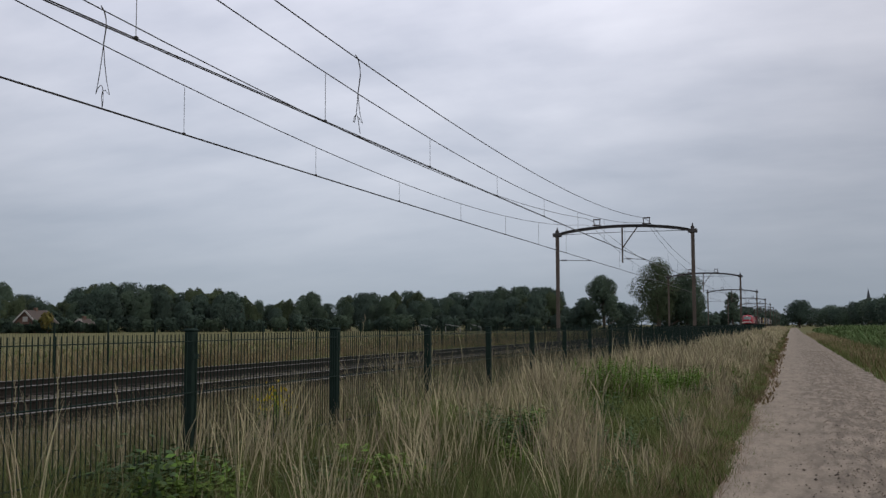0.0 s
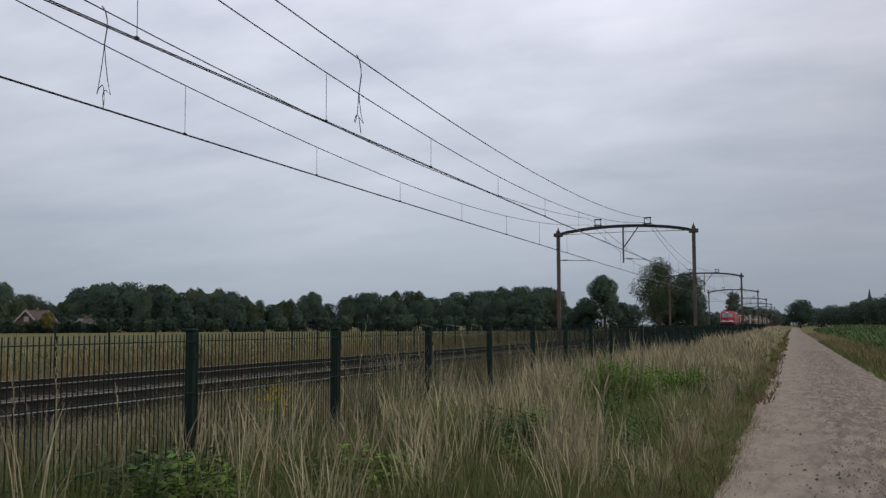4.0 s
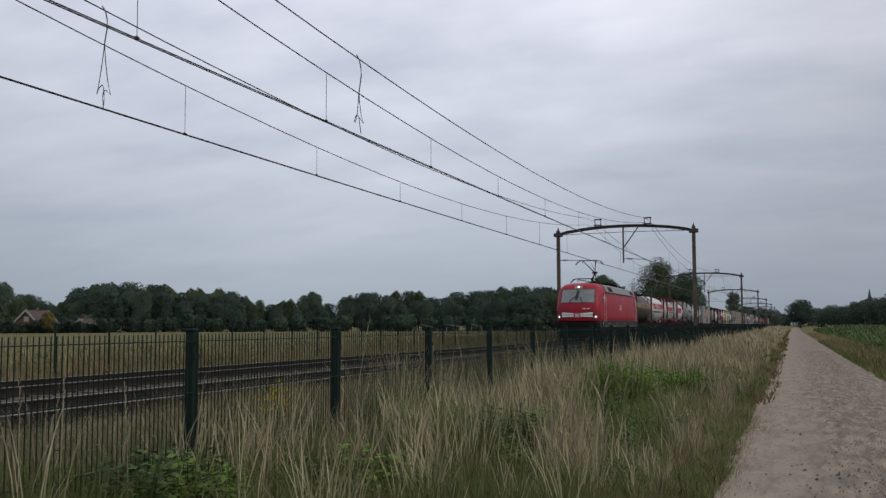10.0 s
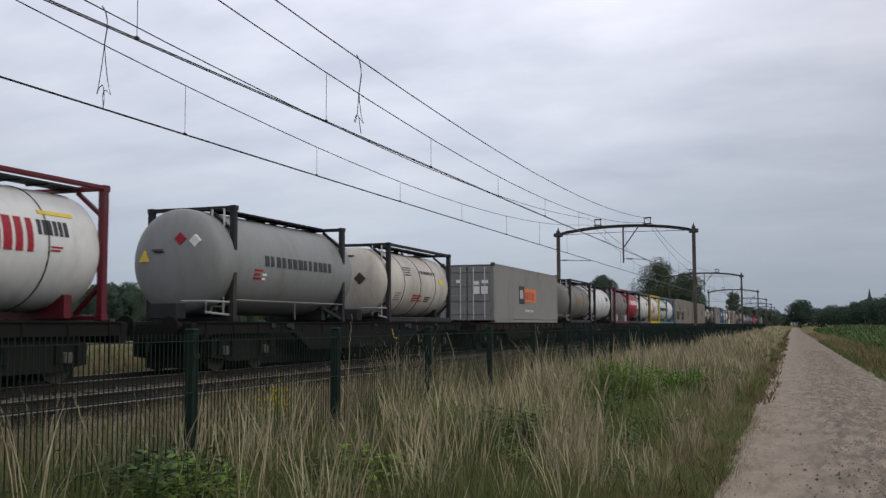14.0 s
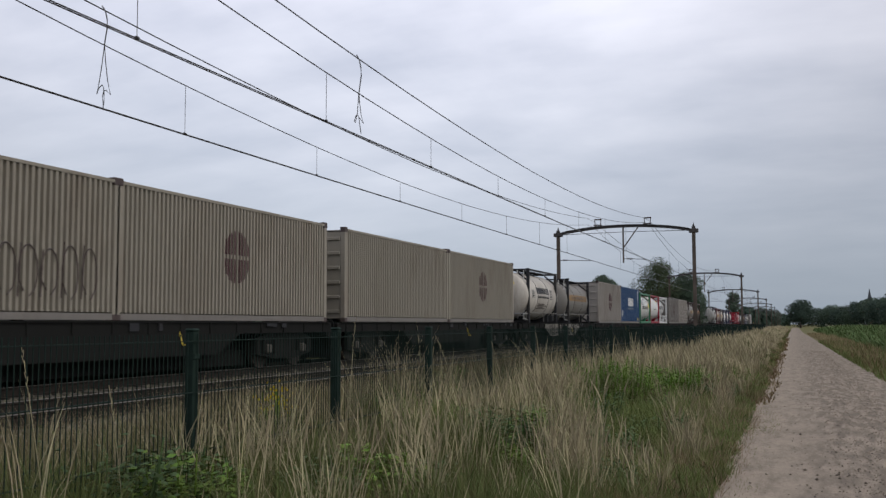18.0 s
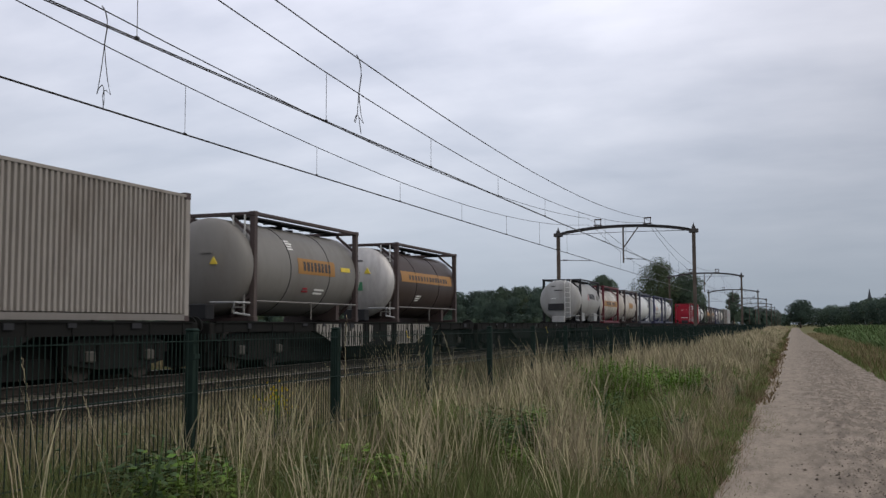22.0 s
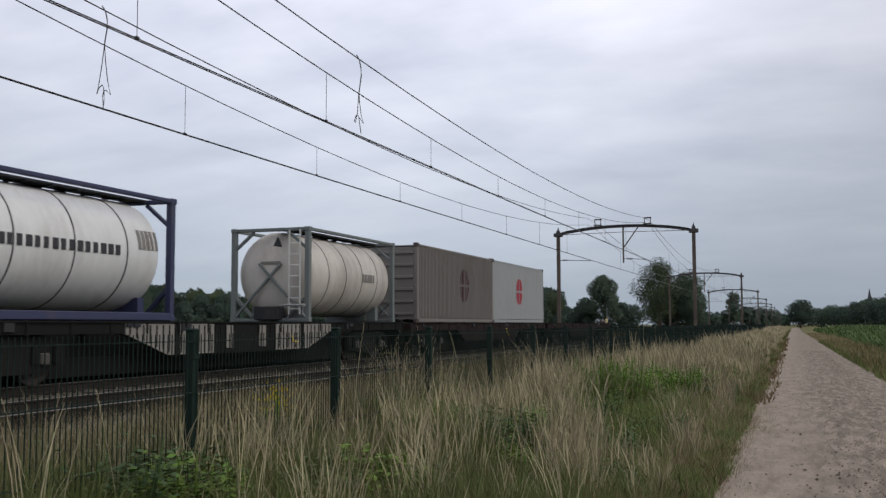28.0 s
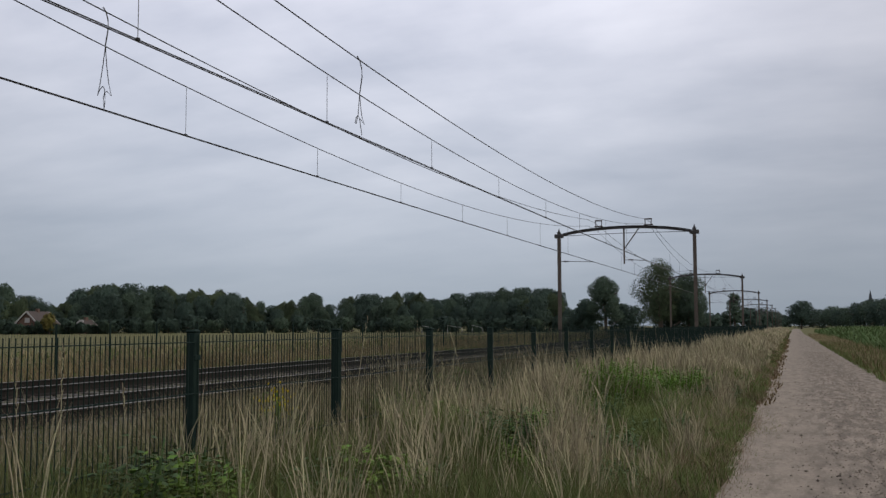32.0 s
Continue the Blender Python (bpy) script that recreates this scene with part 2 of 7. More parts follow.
def ground_mat():
    m = mat("field grass", (0.135, 0.120, 0.056), 0.95, 0, 3.0, 0.35, 0.5, spec=0.04)
    nt = m.node_tree
    bs = nt.nodes["Principled BSDF"]
    tc = nt.nodes.new("ShaderNodeTexCoord")
    a = nt.nodes.new("ShaderNodeTexNoise"); a.inputs["Scale"].default_value = 0.07; a.inputs["Detail"].default_value = 8; a.inputs["Roughness"].default_value = 0.7
    nt.links.new(tc.outputs["Object"], a.inputs["Vector"])
    r = nt.nodes.new("ShaderNodeValToRGB")
    e = r.color_ramp.elements
    e[0].position, e[0].color = 0.38, (0.080, 0.090, 0.036, 1)
    e[1].position, e[1].color = 0.62, (0.132, 0.122, 0.062, 1)
    nt.links.new(a.outputs["Fac"], r.inputs[0])
    old = bs.inputs["Base Color"].links[0].from_socket
    mx = nt.nodes.new("ShaderNodeMixRGB"); mx.inputs[0].default_value = 0.65
    nt.links.new(old, mx.inputs[1]); nt.links.new(r.outputs[0], mx.inputs[2]); nt.links.new(mx.outputs[0], bs.inputs["Base Color"])
    return m


def grid_sheet(name, xs, ys, height, material, label, category):
    """A sheet over a grid of x and y with a height function."""
    xx, yy = np.meshgrid(np.asarray(xs, float), np.asarray(ys, float))
    zz = np.vectorize(height)(xx, yy)
    v = np.stack([xx.ravel(), yy.ravel(), zz.ravel()], 1)
    nx, ny = len(xs), len(ys)
    i = (np.arange(ny - 1)[:, None] * nx + np.arange(nx - 1)[None, :]).ravel()
    f = np.stack([i, i + 1, i + nx + 1, i + nx], 1)
    ob = new(name, quads(name, v, f, material, True))
    return tagged(ob, label, category, kind="structure")


def steps(*marks):
    """Grid positions: (from, to, step) stretches joined."""
    out = []
    for a, b, s in marks:
        out += list(np.arange(a, b, s))
    return out + [marks[-1][1]]


grid_sheet("ground", steps((-2000, -200, 300), (-200, -40, 20), (-40, -10, 2), (-10, 3, 0.4), (3, 40, 2), (40, 200, 20), (200, 2000, 300)),
           steps((-400, -20, 40), (-20, 120, 2.5), (120, 400, 20), (400, 2800, 200)),
           lambda x, y: FIELD_Z + bank(x) + 0.05 * noise.noise((x * 0.15, y * 0.15, 0)) * (1 if abs(x) < 40 and not -18 < x < 4 else 0), ground_mat(),
           "flat field of dry straw-coloured and green grass", "ground")


# dark sheet over the ground, its colour standing in for shade between the blades
VERGE_SHADE = mat("verge ground shade", (0.048, 0.050, 0.020), 0.95, 0, 9.0, 0.5, 0.6, spec=0.05)
grid_sheet("verge_ground", steps((-7.85, -1.0, 0.35)), steps((-6, 120, 2.0), (120, 260, 10)), lambda x, y: FIELD_Z + bank(x) + 0.012, VERGE_SHADE, "verge ground under the grass, coloured dark for the shade between blades", "ground")


def path_mat():
    m = mat("sandy track", (0.250, 0.211, 0.168), 0.95, 0, 16.0, 0.2, 0.5, spec=0.1)
    nt = m.node_tree
    bs = nt.nodes["Principled BSDF"]
    tc = nt.nodes.new("ShaderNodeTexCoord")
    v = nt.nodes.new("ShaderNodeTexNoise"); v.inputs["Scale"].default_value = 5.0; v.inputs["Detail"].default_value = 12; v.inputs["Roughness"].default_value = 0.75
    mp = nt.nodes.new("ShaderNodeMapping"); mp.inputs["Scale"].default_value = (1, 0.22, 1)
    nt.links.new(tc.outputs["Object"], mp.inputs[0]); nt.links.new(mp.outputs[0], v.inputs["Vector"])
    r = nt.nodes.new("ShaderNodeMapRange"); r.inputs["From Min"].default_value, r.inputs["From Max"].default_value = 0.46, 0.70
    nt.links.new(v.outputs["Fac"], r.inputs["Value"])
    old = bs.inputs["Base Color"].links[0].from_socket
    mx = nt.nodes.new("ShaderNodeMixRGB"); mx.inputs[2].default_value = (0.130, 0.108, 0.085, 1)
    nt.links.new(r.outputs[0], mx.inputs[0]); nt.links.new(old, mx.inputs[1])
    # churned strip of damp clods beside the smooth wheel track
    cl = nt.nodes.new("ShaderNodeTexNoise"); cl.inputs["Scale"].default_value = 6.5; cl.inputs["Detail"].default_value = 9; cl.inputs["Roughness"].default_value = 0.62
    mc = nt.nodes.new("ShaderNodeMapping"); mc.inputs["Scale"].default_value = (1.2, 0.20, 1)
    nt.links.new(tc.outputs["Object"], mc.inputs[0]); nt.links.new(mc.outputs[0], cl.inputs["Vector"])
    rc = nt.nodes.new("ShaderNodeMapRange"); rc.inputs["From Min"].default_value, rc.inputs["From Max"].default_value = 0.47, 0.58
    nt.links.new(cl.outputs["Fac"], rc.inputs["Value"])
    sx = nt.nodes.new("ShaderNodeSeparateXYZ"); nt.links.new(tc.outputs["Object"], sx.inputs[0])
    wide = nt.nodes.new("ShaderNodeTexNoise"); wide.inputs["Scale"].default_value = 0.8; wide.inputs["Detail"].default_value = 4
    nt.links.new(tc.outputs["Object"], wide.inputs["Vector"])
    sh = nt.nodes.new("ShaderNodeMath"); sh.operation = "MULTIPLY_ADD"; sh.inputs[1].default_value = 1.2
    nt.links.new(wide.outputs["Fac"], sh.inputs[0]); nt.links.new(sx.outputs[0], sh.inputs[2])
    st = nt.nodes.new("ShaderNodeMapRange"); st.interpolation_type = "SMOOTHSTEP"; st.inputs["From Min"].default_value, st.inputs["From Max"].default_value = 0.45, 1.15; st.inputs["To Max"].default_value = 0.85
    nt.links.new(sh.outputs[0], st.inputs["Value"])
    mu = nt.nodes.new("ShaderNodeMath"); mu.operation = "MULTIPLY"
    nt.links.new(rc.outputs[0], mu.inputs[0]); nt.links.new(st.outputs[0], mu.inputs[1])
    m2 = nt.nodes.new("ShaderNodeMixRGB"); m2.inputs[2].default_value = (0.132, 0.110, 0.088, 1)
    nt.links.new(mu.outputs[0], m2.inputs[0]); nt.links.new(mx.outputs[0], m2.inputs[1]); nt.links.new(m2.outputs[0], bs.inputs["Base Color"])
    return m


def path_edge(y):
    """Left and right edge of the sandy path at y."""
    wob = 0.10 * noise.noise((3.1, y * 0.35, 0)) + 0.05 * noise.noise((7.7, y * 1.3, 0))
    return -0.72 - 0.0018 * y + wob, 2.45 - 0.006 * y + 0.1 * noise.noise((9.3, y * 0.3, 0))


def build_path():
    ys = steps((-12, 60, 0.5), (60, 200, 3), (200, 420, 20))
    rows, k = [], 13
    for y in ys:
        l, r = path_edge(max(y, 0) if y < 180 else 180)
        for i in range(k):
            s = i / (k - 1)
            rut = -0.02 * (math.exp(-((s - 0.24) / 0.08) ** 2) + math.exp(-((s - 0.76) / 0.08) ** 2))
            rows.append((l + (r - l) * s, y, PATH_Z + 0.03 * math.sin(math.pi * s) + rut + 0.008 * noise.noise((s * 9, y * 2, 1))))
    n = len(ys)
    i = (np.arange(n - 1)[:, None] * k + np.arange(k - 1)[None, :]).ravel()
    f = np.stack([i, i + 1, i + k + 1, i + k], 1)
    tagged(new("path", quads("path", np.array(rows), f, path_mat(), True)), "pale sandy farm track with loose pebbles", "path", kind="structure")


build_path()


# ------------------------------------------------------------------ railway
def build_bed():
    for name, xc in (("ballast_bed", TRACK_NEAR), ("ballast_bed", TRACK_FAR)):
        ys = steps((-40, 80, 1.0), (80, 600, 20))
        prof = [(-2.35, -0.66), (-1.75, -0.40), (-1.45, -0.315), (0, -0.305), (1.45, -0.315), (1.75, -0.40), (2.35, -0.66)]
        v = [(xc + a + 0.05 * noise.noise((y * .7, a, 0)), y, b + 0.02 * noise.noise((y * 1.7, a, 3))) for y in ys for a, b in prof]
        k = len(prof)
        i = (np.arange(len(ys) - 1)[:, None] * k + np.arange(k - 1)[None, :]).ravel()
        f = np.stack([i, i + 1, i + k + 1, i + k], 1)
        tagged(new(name, quads(name, np.array(v), f, BALLAST, True)), "bed of grey-brown ballast stones under the track", "ballast", kind="structure")


build_bed()


def rail_profile():
    return [(-0.07, -0.17), (0.07, -0.17), (0.07, -0.155), (0.012, -0.13), (0.012, -0.045), (0.036, -0.03), (0.036, -0.006), (-0.036, -0.006), (-0.036, -0.03), (-0.012, -0.045), (-0.012, -0.13), (-0.07, -0.155)]


def build_track(xc, label):
    t = thing("railway_track", label, "railway track", "the two parallel tracks", at=(xc, 0, RAIL))
    for s in (-1, 1):
        p = [(s * 0.7535 + x, z) for x, z in rail_profile()]
        sh = Shape()
        n = len(p)
        sh.add([(x, y, z) for y in (-40, 640) for x, z in p], [tuple(range(n)), tuple(range(2 * n - 1, n - 1, -1))] + [(i, n + i, n + (i + 1) % n, (i + 1) % n) for i in range(n)])
        r = part("rail", sh, RUST, t, "rusty steel rail")
        part("rail_head", Shape().box(s * 0.7535 - 0.034, -40, -0.006, s * 0.7535 + 0.034, 640, 0.0), RAILHEAD, r, "shiny worn running surface")
    sl = Shape()
    sl.add([(x, y, z) for x, y, z in ((-1.28, -.15, -.26), (1.28, -.15, -.26), (1.28, .15, -.26), (-1.28, .15, -.26), (-1.26, -.11, -.175), (1.26, -.11, -.175), (1.26, .11, -.175), (-1.26, .11, -.175))],
           [(3, 2, 1, 0), (4, 5, 6, 7), (0, 1, 5, 4), (1, 2, 6, 5), (2, 3, 7, 6), (3, 0, 4, 7)])
    me = sl.mesh("sleeper", CONCRETE)
    for i in range(200):
        part("sleeper", me, None, t, at=pose(0, -8 + i * 0.6, 0))
    return t


build_track(TRACK_NEAR, "railway track with rusty rails on concrete sleepers, empty")
build_track(TRACK_FAR, "railway track with rusty rails that the freight train uses")

# wire fence along the line
FENCE_Y0, FENCE_STEP, FENCE_N = 6.02, 2.463, 62


def build_fence(name, x, y0, step, n, top, bottom, label, bars, post_w, bar_r, material, uneven=()):
    f = thing(name, label, "fence", at=(x, y0, bottom))
    h = top - bottom
    post = Shape().box(-post_w / 2, -post_w / 2, -0.05, post_w / 2, post_w / 2, h + 0.01, 0.006).mesh("post", material)
    cap = Shape().box(-post_w * .58, -post_w * .58, h + 0.005, post_w * .58, post_w * .58, h + 0.03, 0.01).mesh("post_cap", material)
    clip = Shape().box(post_w * .45, -post_w * .5, h - .19, post_w * .62, post_w * .5, h - .15, 0.004).mesh("clip", material)
    panel = Shape()
    for i in range(bars):
        y = post_w / 2 + (step - post_w) * (i + 0.5) / bars
        panel.bar((0.045, y, 0.03), (0.045, y, h - 0.01), bar_r * 1.8, bar_r * 1.8)
    for z in (0.08, h * 0.36, h * 0.68, h - 0.06):
        for dx in (0.036, 0.054):
            panel.bar((dx, 0, z), (dx, step, z), bar_r * 2.2, bar_r * 2.2)
    pm = panel.mesh("mesh_panel", material)
    for i in range(n):
        p = part("post", post, None, f, at=pose(0, i * step + dict(uneven).get(i, 0.0), 0))
        part("post_cap", cap, None, p)
        part("clip", clip, None, p)
        part("mesh_panel", pm, None, f, at=pose(0, i * step, 0))
    return f


build_fence("mesh_fence", FENCE_X, FENCE_Y0 - 3 * FENCE_STEP, FENCE_STEP, FENCE_N, FENCE_TOP, -0.42, "dark green steel bar fence beside the railway", 51, 0.072, 0.0031, GREEN_STEEL, ((3, 0.06), (4, -0.045)))
build_fence("mesh_fence", -18.9, 3.82, 2.235, 60, 1.02, -0.6, "dark wire fence on the far side of the tracks", 22, 0.045, 0.0022, GREEN_STEEL)


# overhead line gantries
def build_gantry():
    g = thing("gantry", "brown steel portal with an arched beam over both tracks", "gantry", "overhead line gantries along the railway")
    xl, xr = -15.98, -6.42
    for x in (xl, xr):
        m = Shape().box(x - 0.095, -0.10, -0.65, x + 0.095, 0.10, 7.62, 0.02)
        for s in (-1, 1):
            m.box(x - 0.115, s * 0.10 - 0.012, -0.65, x + 0.115, s * 0.10 + 0.012, 7.6)
        mast = part("mast", m, GANTRY, g, "tapered brown steel mast")
        part("mast_head", Shape().lathe([(0, 0.17), (0.02, 0.17)], n=4).box(x - 0.32, -0.15, 7.28, x + 0.32, 0.15, 7.56, 0.03), BEAM, mast)
        fin = Shape()
        fin.add([(x - .11, -.11, 7.6), (x + .11, -.11, 7.6), (x + .11, .11, 7.6), (x - .11, .11, 7.6), (x, 0, 8.02)], [(3, 2, 1, 0), (0, 1, 4), (1, 2, 4), (2, 3, 4), (3, 0, 4)])
        fin.box(x - .12, -.12, 7.56, x + .12, .12, 7.72)
        part("finial", fin, BEAM, mast)
        part("foot", Shape().box(x - .3, -.3, -.7, x + .3, .3, -.35, .03), CONCRETE, mast)
    # the arched beam: two flanges and a web
    arc = []
    for i in range(25):
        s = i / 24
        arc.append((xl + (xr - xl) * s, 7.42 + 0.50 * (1 - (2 * s - 1) ** 2) ** 0.8))
    for name, d0, d1, w in (("beam_flange", 0.075, 0.10, 0.13), ("beam_web", -0.075, 0.075, 0.05), ("beam_flange", -0.10, -0.075, 0.13)):
        b = Shape()
        v, f = [], []
        for x, z in arc:
            v += [(x, -w, z + d0), (x, w, z + d0), (x, w, z + d1), (x, -w, z + d1)]
        for k in range(24):
            f += [(k * 4 + i, k * 4 + (i + 1) % 4, k * 4 + 4 + (i + 1) % 4, k * 4 + 4 + i) for i in range(4)]
        b.add(v, f + [(3, 2, 1, 0), (96, 97, 98, 99)])
        part(name, b, BEAM, g)
    tie = Shape().pipe([(xl, 0, 7.42), (-11.2, 0, 7.50), (xr, 0, 7.46)], 0.02)
    part("tie_rod", tie, BEAM, g)
    for xc in (TRACK_FAR + .5, TRACK_NEAR):
        ins = Shape()
        for s in (-0.18, 0.18):
            ins.bar((xc + s, 0, 7.95), (xc + s * 1.25, 0, 8.42), 0.05)
        ins.bar((xc - .26, 0, 8.44), (xc + .26, 0, 8.44), 0.06, 0.09)
        ins.box(xc - .3, -.12, 8.0, xc + .3, .12, 8.06)
        part("wire_saddle", ins, INSUL, g, "dark insulated cable saddle on the beam")
    # hanging post and brace in the middle, with arms to the wires
    h = Shape().box(-11.34, -.05, 5.3, -11.24, .05, 7.85)
    post = part("drop_post", h, GANTRY, g, "thin steel drop post")
    part("brace", Shape().bar((-11.29, 0, 6.35), (-10.2, 0, 7.85), 0.07), GANTRY, post)
    for x0, x1 in ((xl + .1, TRACK_FAR + .15), (-11.24, TRACK_NEAR - .1)):
        a = part("steady_arm", Shape().pipe([(x0, 0, 5.58), (x0 + .5, 0, 5.58), (x1, 0, 5.50)], 0.022), BEAM, g)
        i2 = Shape()
        for k in range(4):
            i2.lathe([(0, .02), (0, .07), (.03, .07), (.03, .02)], n=10)
            for q in range(len(i2.v) - 40, len(i2.v)):
                vx, vy, vz = i2.v[q]
                i2.v[q] = (x0 + .25 + k * .09 + vy, vx, 5.58 + vz)
        part("insulator", i2, INSUL, a, "ribbed brown insulator")
    return g


G0 = build_gantry()
G0.location = (0, GANTRY0, 0)
for k in range(1, 12):
    copy_thing(G0, pose(-0.2 * k, GANTRY0 + GANTRY_STEP * k, 0))
copy_thing(G0, pose(0, 4.4, 0))


def sag(y, lo, hi, mid=36.5):
    """Height of a hanging cable between two gantries; mid is its lowest place in the first span."""
    if y < GANTRY0:
        return lo + (hi - lo) * ((y - mid) / (GANTRY0 - mid)) ** 2
    s = ((y - GANTRY0) / GANTRY_STEP) % 1.0
    return lo + (hi - lo) * (2 * s - 1) ** 2


def build_wires():
    for xc, lab in ((TRACK_NEAR, "near"), (TRACK_FAR, "far")):
        t = thing("overhead_line", "dark overhead contact wires and carrier cables above a track", "overhead line", "overhead lines above the tracks", at=(xc, 0, 0))
        ys = steps((-20, 200, 2.6), (200, 700, 10))
        dy = 0.0 if lab == "near" else 0.08
        aux = (6.12, 8.14, 35.0) if lab == "near" else (6.23, 8.11, 36.5)
        top = (6.96, 8.42, 36.0) if lab == "near" else (7.18, 8.52, 36.0)
        off = lambda y: 0.12 * math.sin((y - GANTRY0) / GANTRY_STEP * math.pi)
        for s in (-0.03, 0.03):
            part("contact_wire", Shape().pipe([(off(y) + s, y, CONTACT + dy) for y in ys], 0.011, 6), WIRE, t)
        part("auxiliary_cable", Shape().pipe([(off(y) * .5, y, sag(y, *aux)) for y in ys], 0.0125, 6), WIRE, t)
        part("carrier_cable", Shape().pipe([(0, y, sag(y, *top)) for y in ys], 0.014, 6), WIRE, t)
        ydrop = (12.7, 19.42, 26.17, 33.0, 39.92, 46.7, 53.6, 60.5) if lab == "near" else (13.0, 19.92, 26.9, 33.73, 40.93, 48.05, 54.85, 62.0)
        for k in range(3):
            for y in ydrop:
                yy = y + k * GANTRY_STEP
                z1 = sag(yy, *aux)
                d = part("dropper", Shape().bar((off(yy), yy, CONTACT + dy), (off(yy), yy, z1), 0.0065, n=5), WIRE, t)
                part("clamp", Shape().box(off(yy) - .03, yy - .035, CONTACT + dy - .01, off(yy) + .03, yy + .035, CONTACT + dy + .045, .008), WIRE, d)
        # looped jumper cable between the cables
        yj = 20.96 if lab == "near" else 16.83
        z0, z1, z2 = CONTACT + dy, sag(yj, *aux), sag(yj, *top)
        j = Shape().pipe([(-.05, yj - .05, z2 + .10), (0, yj, z2), (.05, yj, z2 - .25 * (z2 - z1)), (.06, yj, z2 - .5 * (z2 - z1)), (.02, yj, z1 + .12), (0, yj, z1)], 0.014, 5)
        if lab == "near":
            strands = (((0, 0), (-.02, .25), (-.04, .50), (-.09, .72), (-.12, .70), (-.09, .58), (-.04, .51), (0, .60), (.03, .80), (.06, 1.0)), ((0, 0), (.02, .25), (.06, .55), (.12, .76), (.04, .64), (.0, .60)))
        else:
            strands = (((0, 0), (-.05, .30), (-.11, .58), (-.17, .78), (-.11, .68), (-.04, .64), (.0, .68), (.02, .78), (.02, .90), (.0, 1.0)), ((0, 0), (.04, .30), (.10, .58), (.18, .81), (.07, .73), (.01, .74), (-.02, .82), (.0, 1.0)))
        for st in strands:
            j.pipe([(x, yj, z1 + (z0 - z1) * q) for x, q in st], 0.0095, 5)
        part("jumper_cable", j, WIRE, t, "looped black jumper cable")


build_wires()

# ------------------------------------------------------------------ trees
# dark and mid carry the grey-blue of distance haze in their leaf colour
LEAF = {k: mat("foliage " + k, c, 0.8, 0, 0.35, 0.3, spread=0.3, spec=0.12) for k, c in (("dark", (0.044, 0.068, 0.052)), ("mid", (0.056, 0.084, 0.056)), ("olive", (0.056, 0.076, 0.040)), ("yellow", (0.13, 0.115, 0.035)))}


def soften(m):
    """Leaves take most of their shading from the bough they sit on."""
    nt = m.node_tree
    tc = nt.nodes.new("ShaderNodeTexCoord")
    geo = nt.nodes.new("ShaderNodeNewGeometry")
    sub = nt.nodes.new("ShaderNodeVectorMath"); sub.operation = "SUBTRACT"; sub.inputs[1].default_value = (0, 0, 2.5)
    nt.links.new(tc.outputs["Object"], sub.inputs[0])
    nrm = nt.nodes.new("ShaderNodeVectorMath"); nrm.operation = "NORMALIZE"
    nt.links.new(sub.outputs[0], nrm.inputs[0])
    turn = nt.nodes.new("ShaderNodeVectorTransform"); turn.vector_type = "NORMAL"; turn.convert_from = "OBJECT"; turn.convert_to = "WORLD"
    nt.links.new(nrm.outputs[0], turn.inputs[0])
    big = nt.nodes.new("ShaderNodeVectorMath"); big.operation = "SCALE"; big.inputs["Scale"].default_value = 1.5
    nt.links.new(turn.outputs[0], big.inputs[0])
    add = nt.nodes.new("ShaderNodeVectorMath"); add.operation = "ADD"
    nt.links.new(big.outputs[0], add.inputs[0]); nt.links.new(geo.outputs["Normal"], add.inputs[1])
    out = nt.nodes.new("ShaderNodeVectorMath"); out.operation = "NORMALIZE"
    nt.links.new(add.outputs[0], out.inputs[0]); nt.links.new(out.outputs[0], nt.nodes["Principled BSDF"].inputs["Normal"])


for m in LEAF.values():
    soften(m)
BARK = mat("grey-brown bark", (0.075, 0.06, 0.048), 0.9, 0, 8, 0.4, 0.5)


